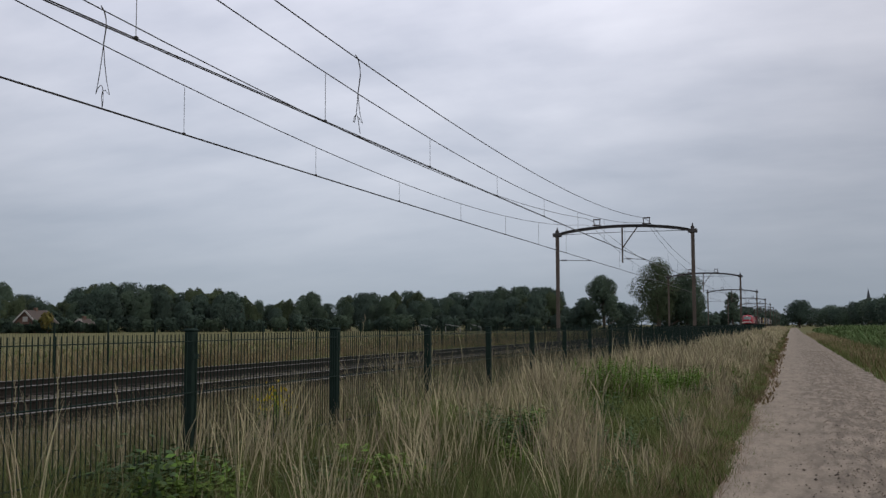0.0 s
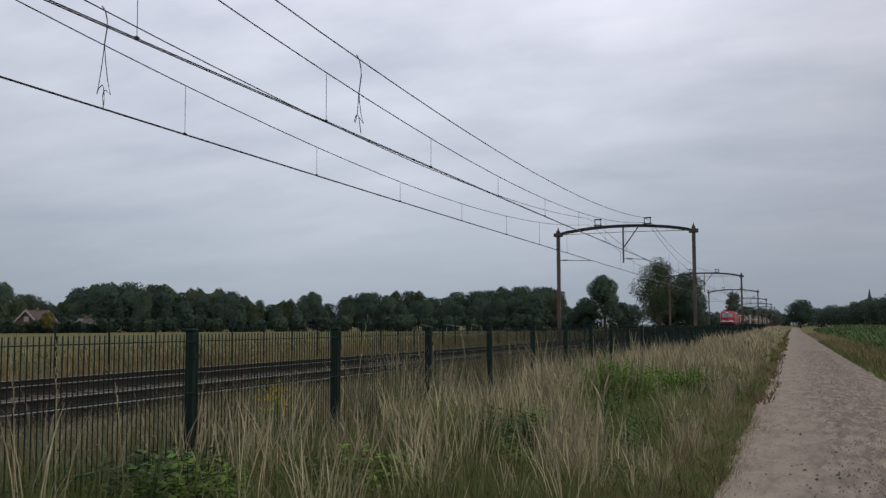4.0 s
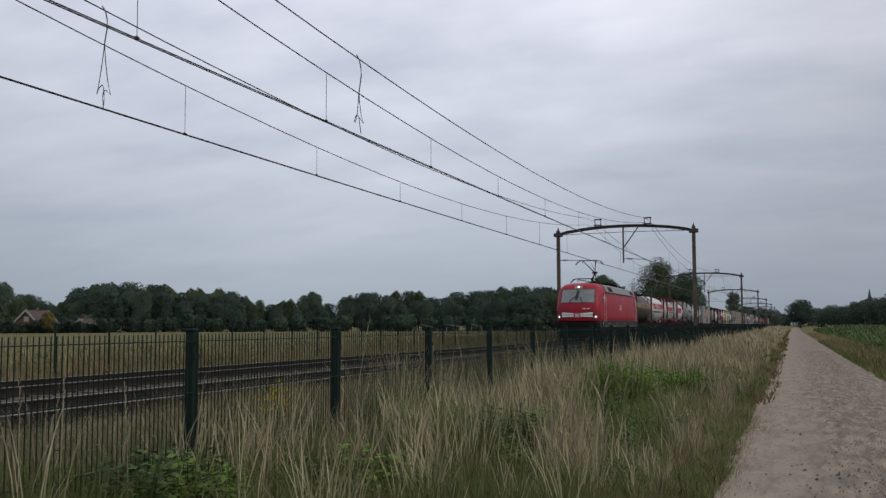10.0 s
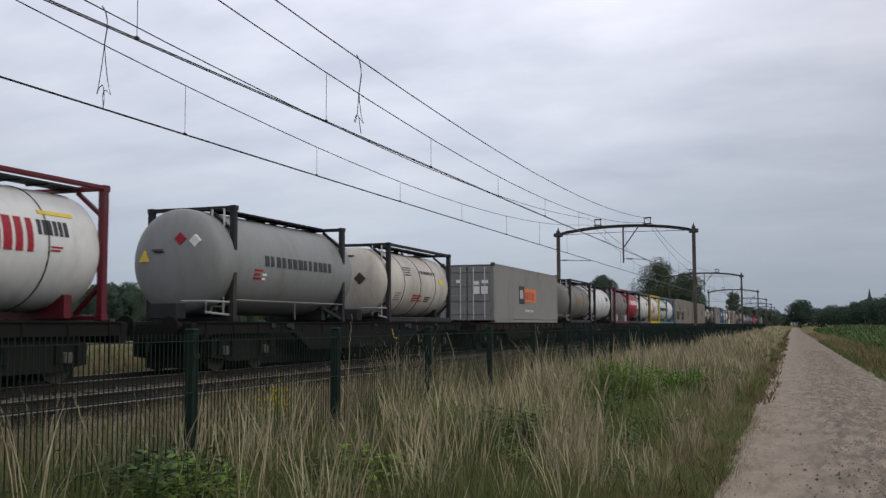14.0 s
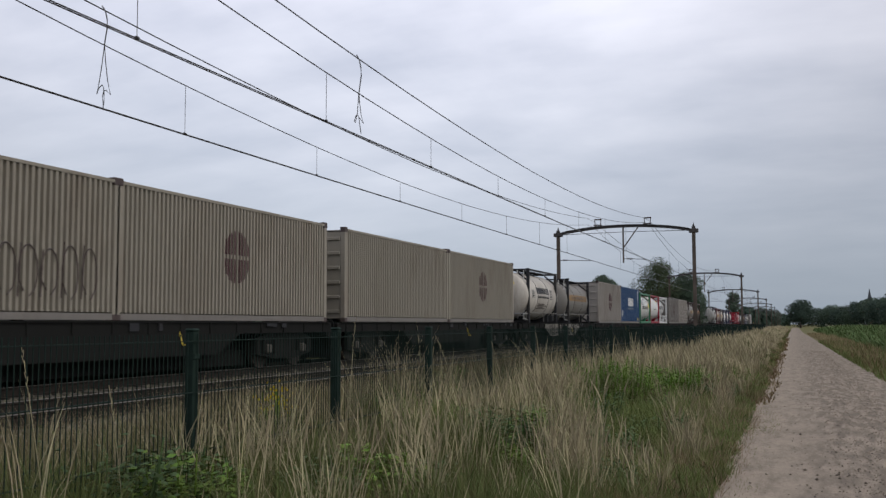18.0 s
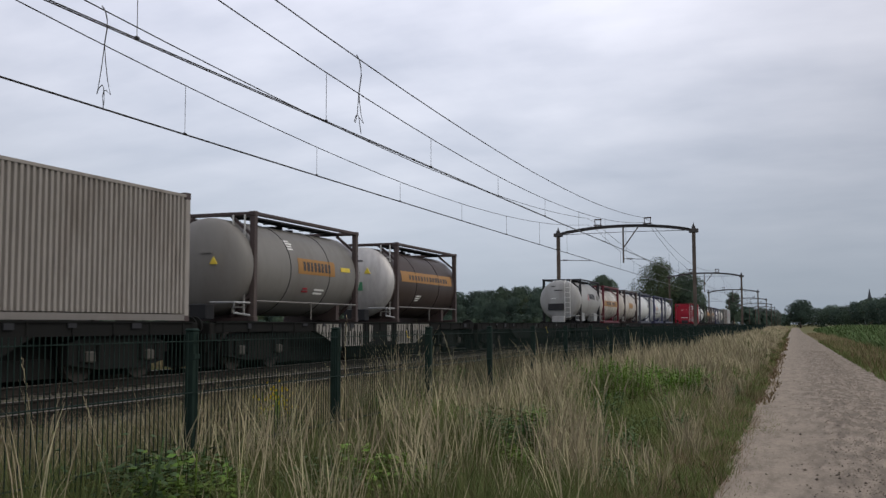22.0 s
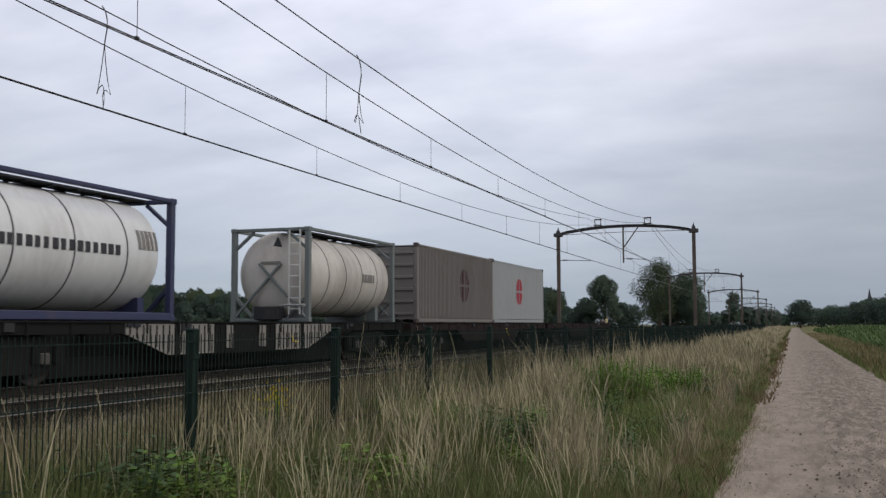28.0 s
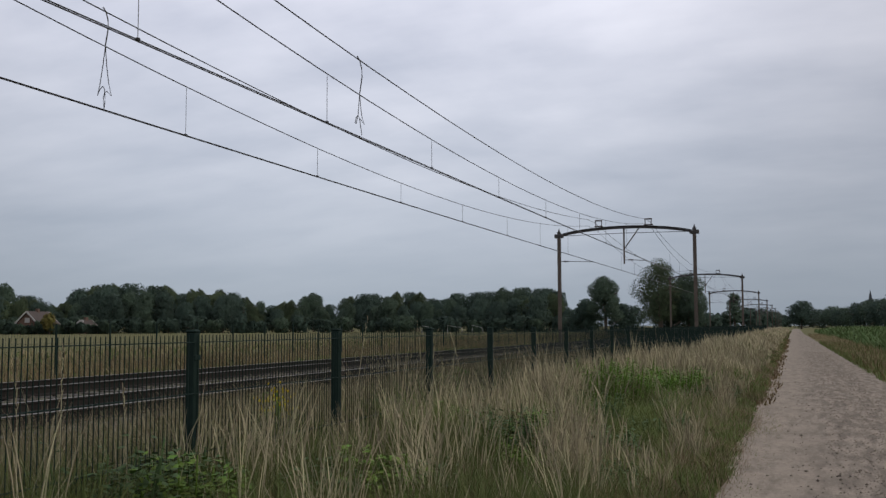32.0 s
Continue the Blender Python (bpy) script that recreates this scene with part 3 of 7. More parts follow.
def crown_mesh(name, seed, w, h, lift, blobs, leaf, count, material, dense=1.0, spire=False):
    """An uneven crown of many small leaf clumps round a few boughs."""
    rng = np.random.default_rng(seed)
    cs, rs = [], []
    for i in range(blobs):
        s = (i + 0.5) / blobs
        if spire:
            z, rad = lift + (h - lift) * s, 0.10
            r = w * 0.5 * (1 - s) ** 0.8 + 0.25
        else:
            z = lift + (h - lift) * (0.18 + 0.70 * s)
            env = math.sin(math.pi * min(0.96, 0.22 + 0.72 * s)) ** 0.7
            rad = w * 0.5 * env * rng.uniform(0.15, 0.72)
            r = w * rng.uniform(0.12, 0.25) * (0.75 + 0.35 * env)
        a = i * 2.4 + rng.uniform(-.5, .5)
        cs.append((rad * math.cos(a), rad * math.sin(a), z)); rs.append(min(r, h - z + 0.15 * r))
    cs, rs = np.array(cs), np.array(rs)
    count, leaf = int(count * 0.5), leaf * 1.36
    which = rng.choice(blobs, count, p=rs ** 2 / (rs ** 2).sum())
    d = rng.normal(size=(count, 3)); d /= np.linalg.norm(d, axis=1)[:, None]
    rad = rs[which] * rng.uniform(0.35, 1.06, count) ** (0.5 / dense)
    pos = cs[which] + d * rad[:, None] * np.array([1, 1, 0.85])
    n1 = d + 0.7 * rng.normal(size=(count, 3)); n1 /= np.linalg.norm(n1, axis=1)[:, None]
    t1 = np.cross(n1, rng.normal(size=(count, 3))); t1 /= np.linalg.norm(t1, axis=1)[:, None]
    t2 = np.cross(n1, t1)
    s = leaf * rng.uniform(0.5, 1.3, count)[:, None]
    quad = np.stack([pos - t1 * s - t2 * s * .3, pos + t2 * s * -.8, pos + t1 * s + t2 * s * .4, pos + t2 * s * .9], 1).reshape(-1, 3)
    f = np.arange(count * 4).reshape(-1, 4)
    return quads(name, quad, f, material)


def trunk_shape(seed, h, lift, r, w):
    rng = random.Random(seed)
    sh = Shape()
    top = lift + (h - lift) * 0.75
    pts = [(0, 0, -0.2)] + [(rng.uniform(-.03, .03) * h * s, rng.uniform(-.03, .03) * h * s, top * s) for s in (.25, .5, .75, 1)]
    n = 8
    v, f = [], []
    for k, p in enumerate(pts):
        rr = r * (1.25 - 0.24 * k)
        v += [(p[0] + rr * math.cos(6.283 * i / n), p[1] + rr * math.sin(6.283 * i / n), p[2]) for i in range(n)]
        if k:
            f += [(k * n - n + i, k * n - n + (i + 1) % n, k * n + (i + 1) % n, k * n + i) for i in range(n)]
    sh.add(v, f)
    for i in range(6):
        z = lift * .8 + (h - lift) * .1 * i
        a = i * 2.4
        sh.pipe([(0, 0, z), (w * .18 * math.cos(a), w * .18 * math.sin(a), z + h * .06), (w * .36 * math.cos(a), w * .36 * math.sin(a), z + h * .14)], r * .28, 5)
    return sh


def make_tree(seed, w, h, lift, blobs, leaf, count, tone, label, dense=1.0, spire=False, group=""):
    t = thing("tree", label, "tree", group)
    part("trunk", trunk_shape(seed, h, lift, 0.022 * h + 0.05, w), BARK, t, smooth=60)
    cr = part("crown", crown_mesh("crown", seed, w, h, lift, blobs, leaf, count, LEAF[tone], dense, spire), None, t)
    return t


def wood_trees():
    g = "tree belt behind the field"
    return [make_tree(11, 12, 12.0, 0.5, 34, 0.20, 16000, "dark", "dark green broadleaf tree in the belt behind the field", group=g),
            make_tree(12, 10, 12.8, 0.6, 30, 0.20, 15000, "mid", "rounded green broadleaf tree in the belt behind the field", group=g),
            make_tree(13, 13, 11.0, 0.4, 38, 0.20, 17000, "dark", "broad dark tree in the belt behind the field", group=g),
            make_tree(14, 9, 10.5, 0.3, 26, 0.20, 13000, "olive", "olive green tree in the belt behind the field", group=g)]


KINDS = wood_trees()


def unit(px):
    """Where on the field a tree of the belt stands: its bearing, in metres of picture width at unit distance."""
    a = math.atan((px - 784) / 1741.3)
    return math.sin(a - PAN), math.cos(a - PAN)


def tree_belt():
    rng = random.Random(5)
    first = [True] * 4
    # top of the belt along the bearing, as (bearing mark, height in metres at 260 m)
    tops = [(-160, 10.5), (-60, 11.0), (5, 10.4), (22, 9.4), (45, 7.0), (65, 7.4), (85, 5.0), (110, 5.0), (125, 7.8), (150, 9.4), (185, 10.4), (225, 11.0), (250, 9.7), (270, 10.3), (295, 9.9), (320, 8.5), (350, 9.0), (380, 9.7), (415, 8.3), (450, 6.8), (480, 5.1),
            (500, 6.5), (520, 6.3), (555, 8.3), (585, 5.2), (600, 7.1), (650, 8.4), (690, 8.7), (740, 9.1), (780, 5.9), (800, 8.1), (830, 9.0), (870, 8.6), (900, 9.9), (920, 10.3), (950, 9.9), (985, 9.2), (1005, 5.5), (1035, 4.5)]

    def top(px):
        for (a, ha), (b, hb) in zip(tops, tops[1:]):
            if a <= px <= b:
                return ha + (hb - ha) * (px - a) / (b - a)
        return tops[-1][1]

    px = -150.0
    while px < 1030:
        for row in range(2):
            q = px + rng.uniform(-12, 12)
            dist = 262 + row * 22 + rng.uniform(-6, 6)
            sx, sy = unit(q)
            k = rng.randrange(4)
            hgt = (12.0, 12.8, 11.0, 10.5)[k]
            want = (top(q) * (rng.uniform(0.62, 0.98) if row == 0 else rng.uniform(.96, 1.07)) + 1.75) * dist / 262
            m = pose(sx * dist, sy * dist, FIELD_Z, 0, 0, rng.uniform(0, 360))
            s = want / hgt
            ob = KINDS[k] if first[k] else copy_thing(KINDS[k], m)
            first[k] = False
            ob.matrix_basis = m
            ob.scale = (s * rng.uniform(.62, .95), s * rng.uniform(.62, .95), s)
        px += rng.uniform(17, 27)


tree_belt()


def place_tree(px, dist, t):
    sx, sy = unit(px)
    t.location = (sx * dist, sy * dist, FIELD_Z)
    return t


place_tree(1070, 190, make_tree(21, 8.2, 11.4, 1.6, 24, 0.09, 34000, "mid", "tall rounded tree with gaps in its crown beside the railway"))
place_tree(1035, 196, make_tree(24, 8.0, 6.8, 0.3, 16, 0.15, 9000, "dark", "low dark tree at the edge of the field"))
place_tree(1105, 200, make_tree(25, 9.0, 6.0, 0.2, 16, 0.15, 9000, "dark", "low dark bushy tree at the edge of the field"))
place_tree(1166, 150, make_tree(22, 8.0, 11.9, 0.6, 32, 0.072, 34000, "olive", "tall birch-like tree with loose hanging twigs", dense=.8))
place_tree(1216, 152, make_tree(23, 7.2, 9.9, 0.3, 26, 0.078, 34000, "mid", "broad leafy tree beside the railway"))
place_tree(1184, 158, make_tree(33, 10.5, 7.9, 0.2, 22, 0.09, 28000, "dark", "dense dark shrub-like tree beside the railway"))
place_tree(1297, 420, make_tree(26, 9.5, 15.5, 0.6, 18, 0.25, 6500, "mid", "slender tree far down the line"))
place_tree(1245, 400, make_tree(27, 14, 6.5, 0.2, 14, 0.4, 3000, "dark", "low dark tree far down the line"))
place_tree(1275, 430, make_tree(28, 14, 6.0, 0.2, 14, 0.4, 3000, "dark", "low dark tree far down the line"))
for px, d, w, h in ((1340, 620, 22, 11), (1362, 640, 20, 10), (1322, 600, 20, 11.5), (1382, 700, 16, 8)):
    place_tree(px, d, make_tree(int(px), w, h, 0.3, 14, 0.6, 2500, "dark", "dark tree beside the line, far off"))
place_tree(1415, 420, make_tree(31, 14.5, 11.4, 0.3, 22, 0.24, 9000, "dark", "big dark rounded tree at the end of the track"))
for i, (px, d, w, h) in enumerate(((1447, 560, 16, 10), (1468, 540, 15, 11.2), (1487, 520, 16, 9.5), (1508, 500, 16, 10.8), (1525, 470, 15, 12.2), (1545, 450, 14, 12.8), (1562, 400, 13, 11), (1580, 380, 14, 12.5), (1600, 360, 14, 12.5))):
    place_tree(px, d, make_tree(300 + i, w * 1.15, h, 0.3, 20, 0.27, 7000, ("dark", "mid")[i % 2], "dark green tree in the row behind the maize field", group="trees behind the maize field"))

# ------------------------------------------------------------------ the freight train
SPEED, GAIN = 26.22, 0.0178          # metres a second at 20 s, and its slow change
DECK = 1.05
MOVERS = []                          # (thing, place along the train)


def paint(name, color, rough=0.45, dirt=0.35, dirt_color=(0.10, 0.085, 0.07), vary=0.10, streak=3.0, clear=0.0, spec=0.35):
    return mat(name, color, rough, 0.0, 5, vary, 0.05, dirt, dirt_color, streak=streak, clear=clear, spec=spec)


P = {
    "red": paint("red gloss paint", (0.275, 0.004, 0.018), 0.5, 0.12, (0.2, 0.008, 0.012)),
    "wine": paint("wine red frame paint", (0.098, 0.010, 0.018), 0.5, 0.3),
    "white": paint("white tank paint", (0.60, 0.612, 0.608), 0.42, 0.42, (0.30, 0.28, 0.25)),
    "cream": paint("grimy cream tank paint", (0.49, 0.465, 0.42), 0.5, 0.75, (0.15, 0.122, 0.095)),
    "grey": paint("dull grey tank paint", (0.20, 0.21, 0.21), 0.5, 0.4, (0.10, 0.09, 0.08)),
    "tankgrey": paint("pale grimy grey tank paint", (0.30, 0.302, 0.295), 0.5, 0.5, (0.13, 0.115, 0.10)),
    "midgrey": paint("grimy mid grey tank paint", (0.168, 0.162, 0.150), 0.55, 0.5, (0.10, 0.085, 0.07)),
    "brown": paint("brown grimy tank paint", (0.048, 0.034, 0.029), 0.5, 0.5, (0.03, 0.025, 0.022)),
    "frame": paint("black frame paint", (0.026, 0.027, 0.030), 0.6, 0.3, spec=0.15),
    "slate": paint("slate blue frame paint", (0.055, 0.062, 0.085), 0.55, 0.3),
    "navy": paint("blue frame paint", (0.033, 0.038, 0.085), 0.5, 0.25),
    "sky": paint("light blue frame paint", (0.036, 0.105, 0.225), 0.5, 0.3),
    "zinc": paint("grey-green frame paint", (0.13, 0.15, 0.15), 0.55, 0.35),
    "yellow": paint("yellow frame paint", (0.56, 0.40, 0.02), 0.5, 0.35, (0.16, 0.11, 0.03)),
    "green": paint("green frame paint", (0.050, 0.195, 0.105), 0.5, 0.3),
    "sage": paint("pale green frame paint", (0.095, 0.185, 0.125), 0.55, 0.35),
    "brownframe": paint("brown frame paint", (0.056, 0.040, 0.038), 0.6, 0.4),
    "boxbeige": paint("beige container paint", (0.238, 0.218, 0.180), 0.6, 0.45, (0.15, 0.12, 0.09)),
    "boxlight": paint("pale grey container paint", (0.250, 0.262, 0.264), 0.55, 0.3, (0.21, 0.19, 0.17)),
    "boxdusty": paint("dusty grey-brown container paint", (0.258, 0.238, 0.216), 0.65, 0.5, (0.12, 0.095, 0.075)),
    "boxgrey": paint("grey container paint", (0.20, 0.20, 0.19), 0.6, 0.4, (0.11, 0.10, 0.085)),
    "boxdark": paint("grimy grey container paint", (0.158, 0.147, 0.136), 0.6, 0.5, (0.11, 0.095, 0.08)),
    "blue": paint("deep blue container paint", (0.017, 0.058, 0.150), 0.5, 0.25, (0.02, 0.04, 0.09)),
    "orange": paint("orange band paint", (0.30, 0.15, 0.035), 0.5, 0.35, (0.16, 0.08, 0.03)),
    "ochre": paint("faded ochre band paint", (0.20, 0.115, 0.035), 0.55, 0.6, (0.06, 0.04, 0.028)),
    "tailyellow": paint("pale yellow fitting paint", (0.48, 0.41, 0.20), 0.55, 0.3),
    "ink": paint("black lettering paint", (0.03, 0.03, 0.035), 0.55, 0.1),
    "inkred": paint("dark red lettering paint", (0.29, 0.012, 0.026), 0.5, 0.15),
    "inkblue": paint("blue lettering paint", (0.028, 0.032, 0.125), 0.5, 0.1),
    "logo": paint("faded maroon mark", (0.062, 0.024, 0.028), 0.6, 0.3, (0.08, 0.055, 0.05)),
    "inkwhite": paint("white lettering paint", (0.72, 0.72, 0.70), 0.5, 0.1),
    "placard": paint("orange warning plate", (0.60, 0.17, 0.03), 0.5, 0.1),
    "warn": paint("yellow warning mark", (0.60, 0.46, 0.05), 0.5, 0.1),
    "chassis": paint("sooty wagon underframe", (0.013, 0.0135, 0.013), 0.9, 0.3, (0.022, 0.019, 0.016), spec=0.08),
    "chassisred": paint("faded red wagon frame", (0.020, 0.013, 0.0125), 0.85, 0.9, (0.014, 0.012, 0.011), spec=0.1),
    "chassisgrey": paint("pale grey wagon side sill", (0.20, 0.19, 0.172), 0.7, 0.45, (0.12, 0.10, 0.085)),
    "axlebox": paint("grimy axle box paint", (0.062, 0.058, 0.050), 0.75, 0.5, (0.03, 0.026, 0.022)),
    "wheel": mat("brown wheel steel", (0.040, 0.033, 0.028), 0.7, 0.2, 12, 0.3),
    "roofgrey": paint("grey roof paint", (0.20, 0.205, 0.205), 0.6, 0.3),
    "locobase": paint("dark grey underframe paint", (0.017, 0.020, 0.020), 0.7, 0.3, spec=0.2),
    "handrail": mat("bright steel handrail", (0.62, 0.61, 0.58), 0.35, 0.6, 20, 0.1),
    "aluminium": mat("dull tank cladding", (0.42, 0.41, 0.40), 0.45, 0.35, 6, 0.2, dirt=0.35, dirt_color=(0.14, 0.12, 0.1), streak=3),
}
GLASS = mat("dark cab glass", (0.13, 0.15, 0.15), 0.1, 0.0, 4, 0.2, clear=0.9, spec=0.9)
LAMP = mat("lit headlamp", (0.8, 0.78, 0.72), 0.3, emit=1.5)
LAMPBOX = mat("smoked lamp glass", (0.06, 0.062, 0.06), 0.2, 0.0, 6, 0.1, clear=0.5)
LAMPOFF = mat("lamp glass", (0.55, 0.55, 0.55), 0.15, 0.3, 8, 0.1)


def on_tank(a, r):
    """A point on the near flank of a tank: angle a above the middle, in degrees."""
    return r * math.cos(radians(a)), r * math.sin(radians(a))


def flank_patch(sh, r, zc, y0, y1, a0, a1, lift=0.008, n=6, slant=0.0):
    """A thin plate that follows the tank's flank, from angle a0 to a1 and y0 to y1 on the side x > 0."""
    v, f = [], []
    for k in (0, 1):
        rr = r + (lift if k else 0.001)
        for i in range(n + 1):
            a = a0 + (a1 - a0) * i / n
            x, z = on_tank(a, rr)
            d = slant * i / n
            v += [(x, y0 + d, zc + z), (x, y1 + d, zc + z)]
    m = 2 * (n + 1)
    for i in range(n):
        f.append((m + 2 * i, m + 2 * i + 1, m + 2 * i + 3, m + 2 * i + 2))
        f += [(2 * i, 2 * i + 2, m + 2 * i + 2, m + 2 * i), (2 * i + 1, m + 2 * i + 1, m + 2 * i + 3, 2 * i + 3)]
    f += [(0, m, m + 1, 1), (2 * n, 2 * n + 1, m + 2 * n + 1, m + 2 * n)]
    return sh.add(v, f)


def letter_row(y0, y1, n, seed, gap=0.34):
    """The places of n plain bars in place of a trade name."""
    rng = random.Random(seed)
    if (y1 - y0) / n > 0.34:
        n *= 2
    w = (y1 - y0) / n
    return [(y0 + i * w, y0 + i * w + w * (1 - gap) * rng.uniform(0.6, 1.0)) for i in range(n)]


def corner_frame(c, L, W, H, colour, beams=True, post=0.145, x_brace=False, walk_top=True, lower=True):
    """Frame of a tank container: two end frames, and the long beams where it has them."""
    w = W / 2
    ends = []
    for y0 in (0.0, L - post):
        e = Shape()
        for s in (-1, 1):
            x0, x1 = sorted((s * w, s * (w - post)))
            e.box(x0, y0, 0.0, x1, y0 + post, H, 0.012)
            for z0 in (0.0, H - 0.118):
                e.box(x0 - 0.008, y0 - 0.012, z0 - 0.002, x1 + 0.008, y0 + post + 0.025, z0 + 0.12, 0.01)
        for z0 in (0.0, H - 0.10):
            e.box(-w + post, y0 + 0.01, z0, w - post, y0 + post - 0.01, z0 + 0.09, 0.01)
        for s in (-1, 1):
            for zs in (0, 1):
                z0, z1 = (0.12, 0.72) if zs == 0 else (H - 0.12, H - 0.62)
                e.bar((s * (w - 0.07), y0 + post / 2, z1), (s * (w - 0.68), y0 + post / 2, z0), 0.09, 0.07)
        if x_brace:
            for s in (-1, 1):
                e.bar((s * (w - .1), y0 + .03, .1), (-s * .35, y0 + .03, H * .62), .06, .06)
        ends.append(part("end_frame", e, P[colour], c, smooth=30))
    if beams:
        for s in (-1, 1):
            x0, x1 = sorted((s * w, s * (w - 0.11)))
            part("top_rail", Shape().box(x0, post, H - 0.10, x1, L - post, H - 0.012, 0.015), P[colour], c)
            if lower:
                part("bottom_rail", Shape().box(x0, post, 0.01, x1, L - post, 0.17, 0.015), P[colour], c)
    else:
        for s in (-1, 1):
            for ya, yb in ((post, 0.75), (L - post, L - 0.75)):
                part("strut", Shape().bar((s * (w - .07), ya - .03 * (1 if ya < yb else -1), 0.08), (s * (w - .42), yb, .42), .10, .08), P[colour], c)
    return ends


def tank_container(u, L, tank, frame, label, R=1.16, over=0.0, beams=True, H=2.591, bands=4, band_col="frame", belt=None, rows=(), marks=(), x_brace=False, head=None, skirt=False, walkway=True, lowbar=True, cabinet=False, plate=None, heads=(), words=(), discs=(), truss=False):
    """A tank in a carrying frame, standing on a wagon; u is its place along the train."""
    c = thing("tank_container", label, "tank container", "tank containers on the freight train")
    W = 2.438
    zc = 0.20 + R if not over else 0.16 + R
    R = min(R, (H - 0.2) / 2)
    if truss:
        zc = H - 0.14 - R
        for s in (-1, 1):
            x = s * (W / 2 - .05)
            part("truss_rail", Shape().box(x - .035, .14, .70, x + .035, L - .14, .78), P[frame], c)
            for y, d in ((.15, 1), (L - .15, -1)):
                part("truss_diagonal", Shape().bar((x, y, .10), (x, y + d * 1.5, .72), .07, .07), P[frame], c)
            for y in (L * .40, L * .55, L * .64):
                part("truss_post", Shape().bar((x, y, .08), (x, y, .72), .07, .07), P[frame], c)
            part("top_brace", Shape().bar((x, .15, H - .1), (x * .45, 1.2, zc + R - .06), .06).bar((x, L - .15, H - .1), (x * .45, L - 1.2, zc + R - .06), .06), P[frame], c)
    corner_frame(c, L, W, H, frame, beams, x_brace=x_brace, lower=lowbar)
    y0, y1 = (0.16 - over, L - 0.16 + over)
    prof = []
    for i in range(10):
        a = radians(90 * i / 9)
        prof.append((y0 + 0.40 * (1 - math.sin(a)), max(0.001, R * math.cos(a))))
    prof = prof[::-1]
    prof = prof + [(y1 - (y - y0), r) for y, r in prof[::-1]]
    prof = sorted(prof, key=lambda q: q[0])
    body = part("tank", Shape().lathe(prof, 0, zc, 36), P[tank], c, smooth=40)
    if head:
        hp = [(y - 0.004, r * 1.002) for y, r in prof if y < y0 + 0.41]
        part("tank_head", Shape().lathe(hp, 0, zc, 36), P[head], c, smooth=40)
    for i in range(bands):
        y = 0.75 + (L - 1.5) * (i + 0.5) / bands
        part("band", Shape().lathe([(y - .014, R + .002), (y - .014, R + .012), (y + .014, R + .012), (y + .014, R + .002)], 0, zc, 36), P[band_col], body)
    if plate:
        o = [(-1.02, .62), (-.62, .22), (.62, .22), (1.02, .62), (1.02, H - .62), (.62, H - .2), (-.62, H - .2), (-1.02, H - .62)]
        e = Shape().add([(x, yy, z) for yy in (.02, .05) for x, z in o], [tuple(range(8)), tuple(range(15, 7, -1))] + [(i, 8 + i, 8 + (i + 1) % 8, (i + 1) % 8) for i in range(8)])
        plate_ob = part("end_plate", e, P[plate], c, "flat eight-sided end plate")
    for col, hx, hz, size, kind in heads:
        # small signs on the front head, square to it
        q = min(0.97, math.hypot(hx, hz) / R)
        yh = (0.012 if plate else y0 + 0.40 * (1 - math.sqrt(1 - q * q)) - 0.02)
        a = size / 2
        ring = {"diamond": [(0, -a), (a, 0), (0, a), (-a, 0)], "square": [(-a, -a), (a, -a), (a, a), (-a, a)], "triangle": [(-a, -a * .8), (a, -a * .8), (0, a)], "bar": [(-a, -a * .11), (a, -a * .11), (a, a * .11), (-a, a * .11)], "plate": [(-a, -a * .42), (a, -a * .42), (a, a * .42), (-a, a * .42)]}[kind]
        m = len(ring)
        sg = Shape().add([(hx + x, yy, zc + hz + z) for yy in (yh - .012, yh + .05) for x, z in ring], [tuple(range(m)), tuple(range(2 * m - 1, m - 1, -1))] + [(i, m + i, m + (i + 1) % m, (i + 1) % m) for i in range(m)])
        part("sign", sg, P[col], body)
    for y in (0.55, L - 0.75):
        part("saddle", Shape().prism([(y, 0.05), (y + .2, 0.05), (y + .2, .48), (y, .48)], -0.85, 0.85), P[frame], c)
    # manhole, valves and walkway on the crown
    top = zc + R
    part("manhole", Shape().add(*disc_up(0.0, L * .5, top - .04, .27, .09)), P["frame"], body)
    part("valve", Shape().add(*disc_up(0.0, L * .5 + .9, top - .04, .12, .09)), P["frame"], body)
    if walkway:
        wk = Shape().box(0.12, 0.15, H - .055, 0.62, L - .15, H - .02)
        for i in range(9):
            wk.bar((0.1, .3 + i * (L - .6) / 8, H - .07), (0.64, .3 + i * (L - .6) / 8, H - .07), .03)
        part("walkway", wk, P["frame"], c, "grated steel walkway")
    ld = Shape()
    yl, xl = (-0.02, .62) if over < 1.0 else (.05 - over, .42)
    for x in (xl, xl + .33):
        ld.bar((x, yl, .2), (x, yl, H - .35), .035)
        ld.bar((x, yl, H - .35), (x, yl + (.35 if over >= 1.0 else .0), H - .08), .035)
    for i in range(7):
        ld.bar((xl, yl, .35 + i * .30), (xl + .33, yl, .35 + i * .30), .03)
    part("ladder", ld, P["handrail"], c, "narrow end ladder")
    if over >= .7:
        part("side_rail", Shape().pipe([(1.2, .1, .50), (1.2, L - .1, .50)], .022, 6).pipe([(1.2, L * .5, .05), (1.2, L * .5, .50)], .02, 6), P["midgrey"], c, "thin steel side rail")
    if over:
        gd = Shape().pipe([(1.12, -.05, .45), (1.12, -over - .05, .45), (.5, -over - .1, .45)], .03, 6)
        gd.pipe([(1.12, -.05, .15), (1.12, -over - .05, .2), (1.12, -over - .05, .45)], .03, 6)
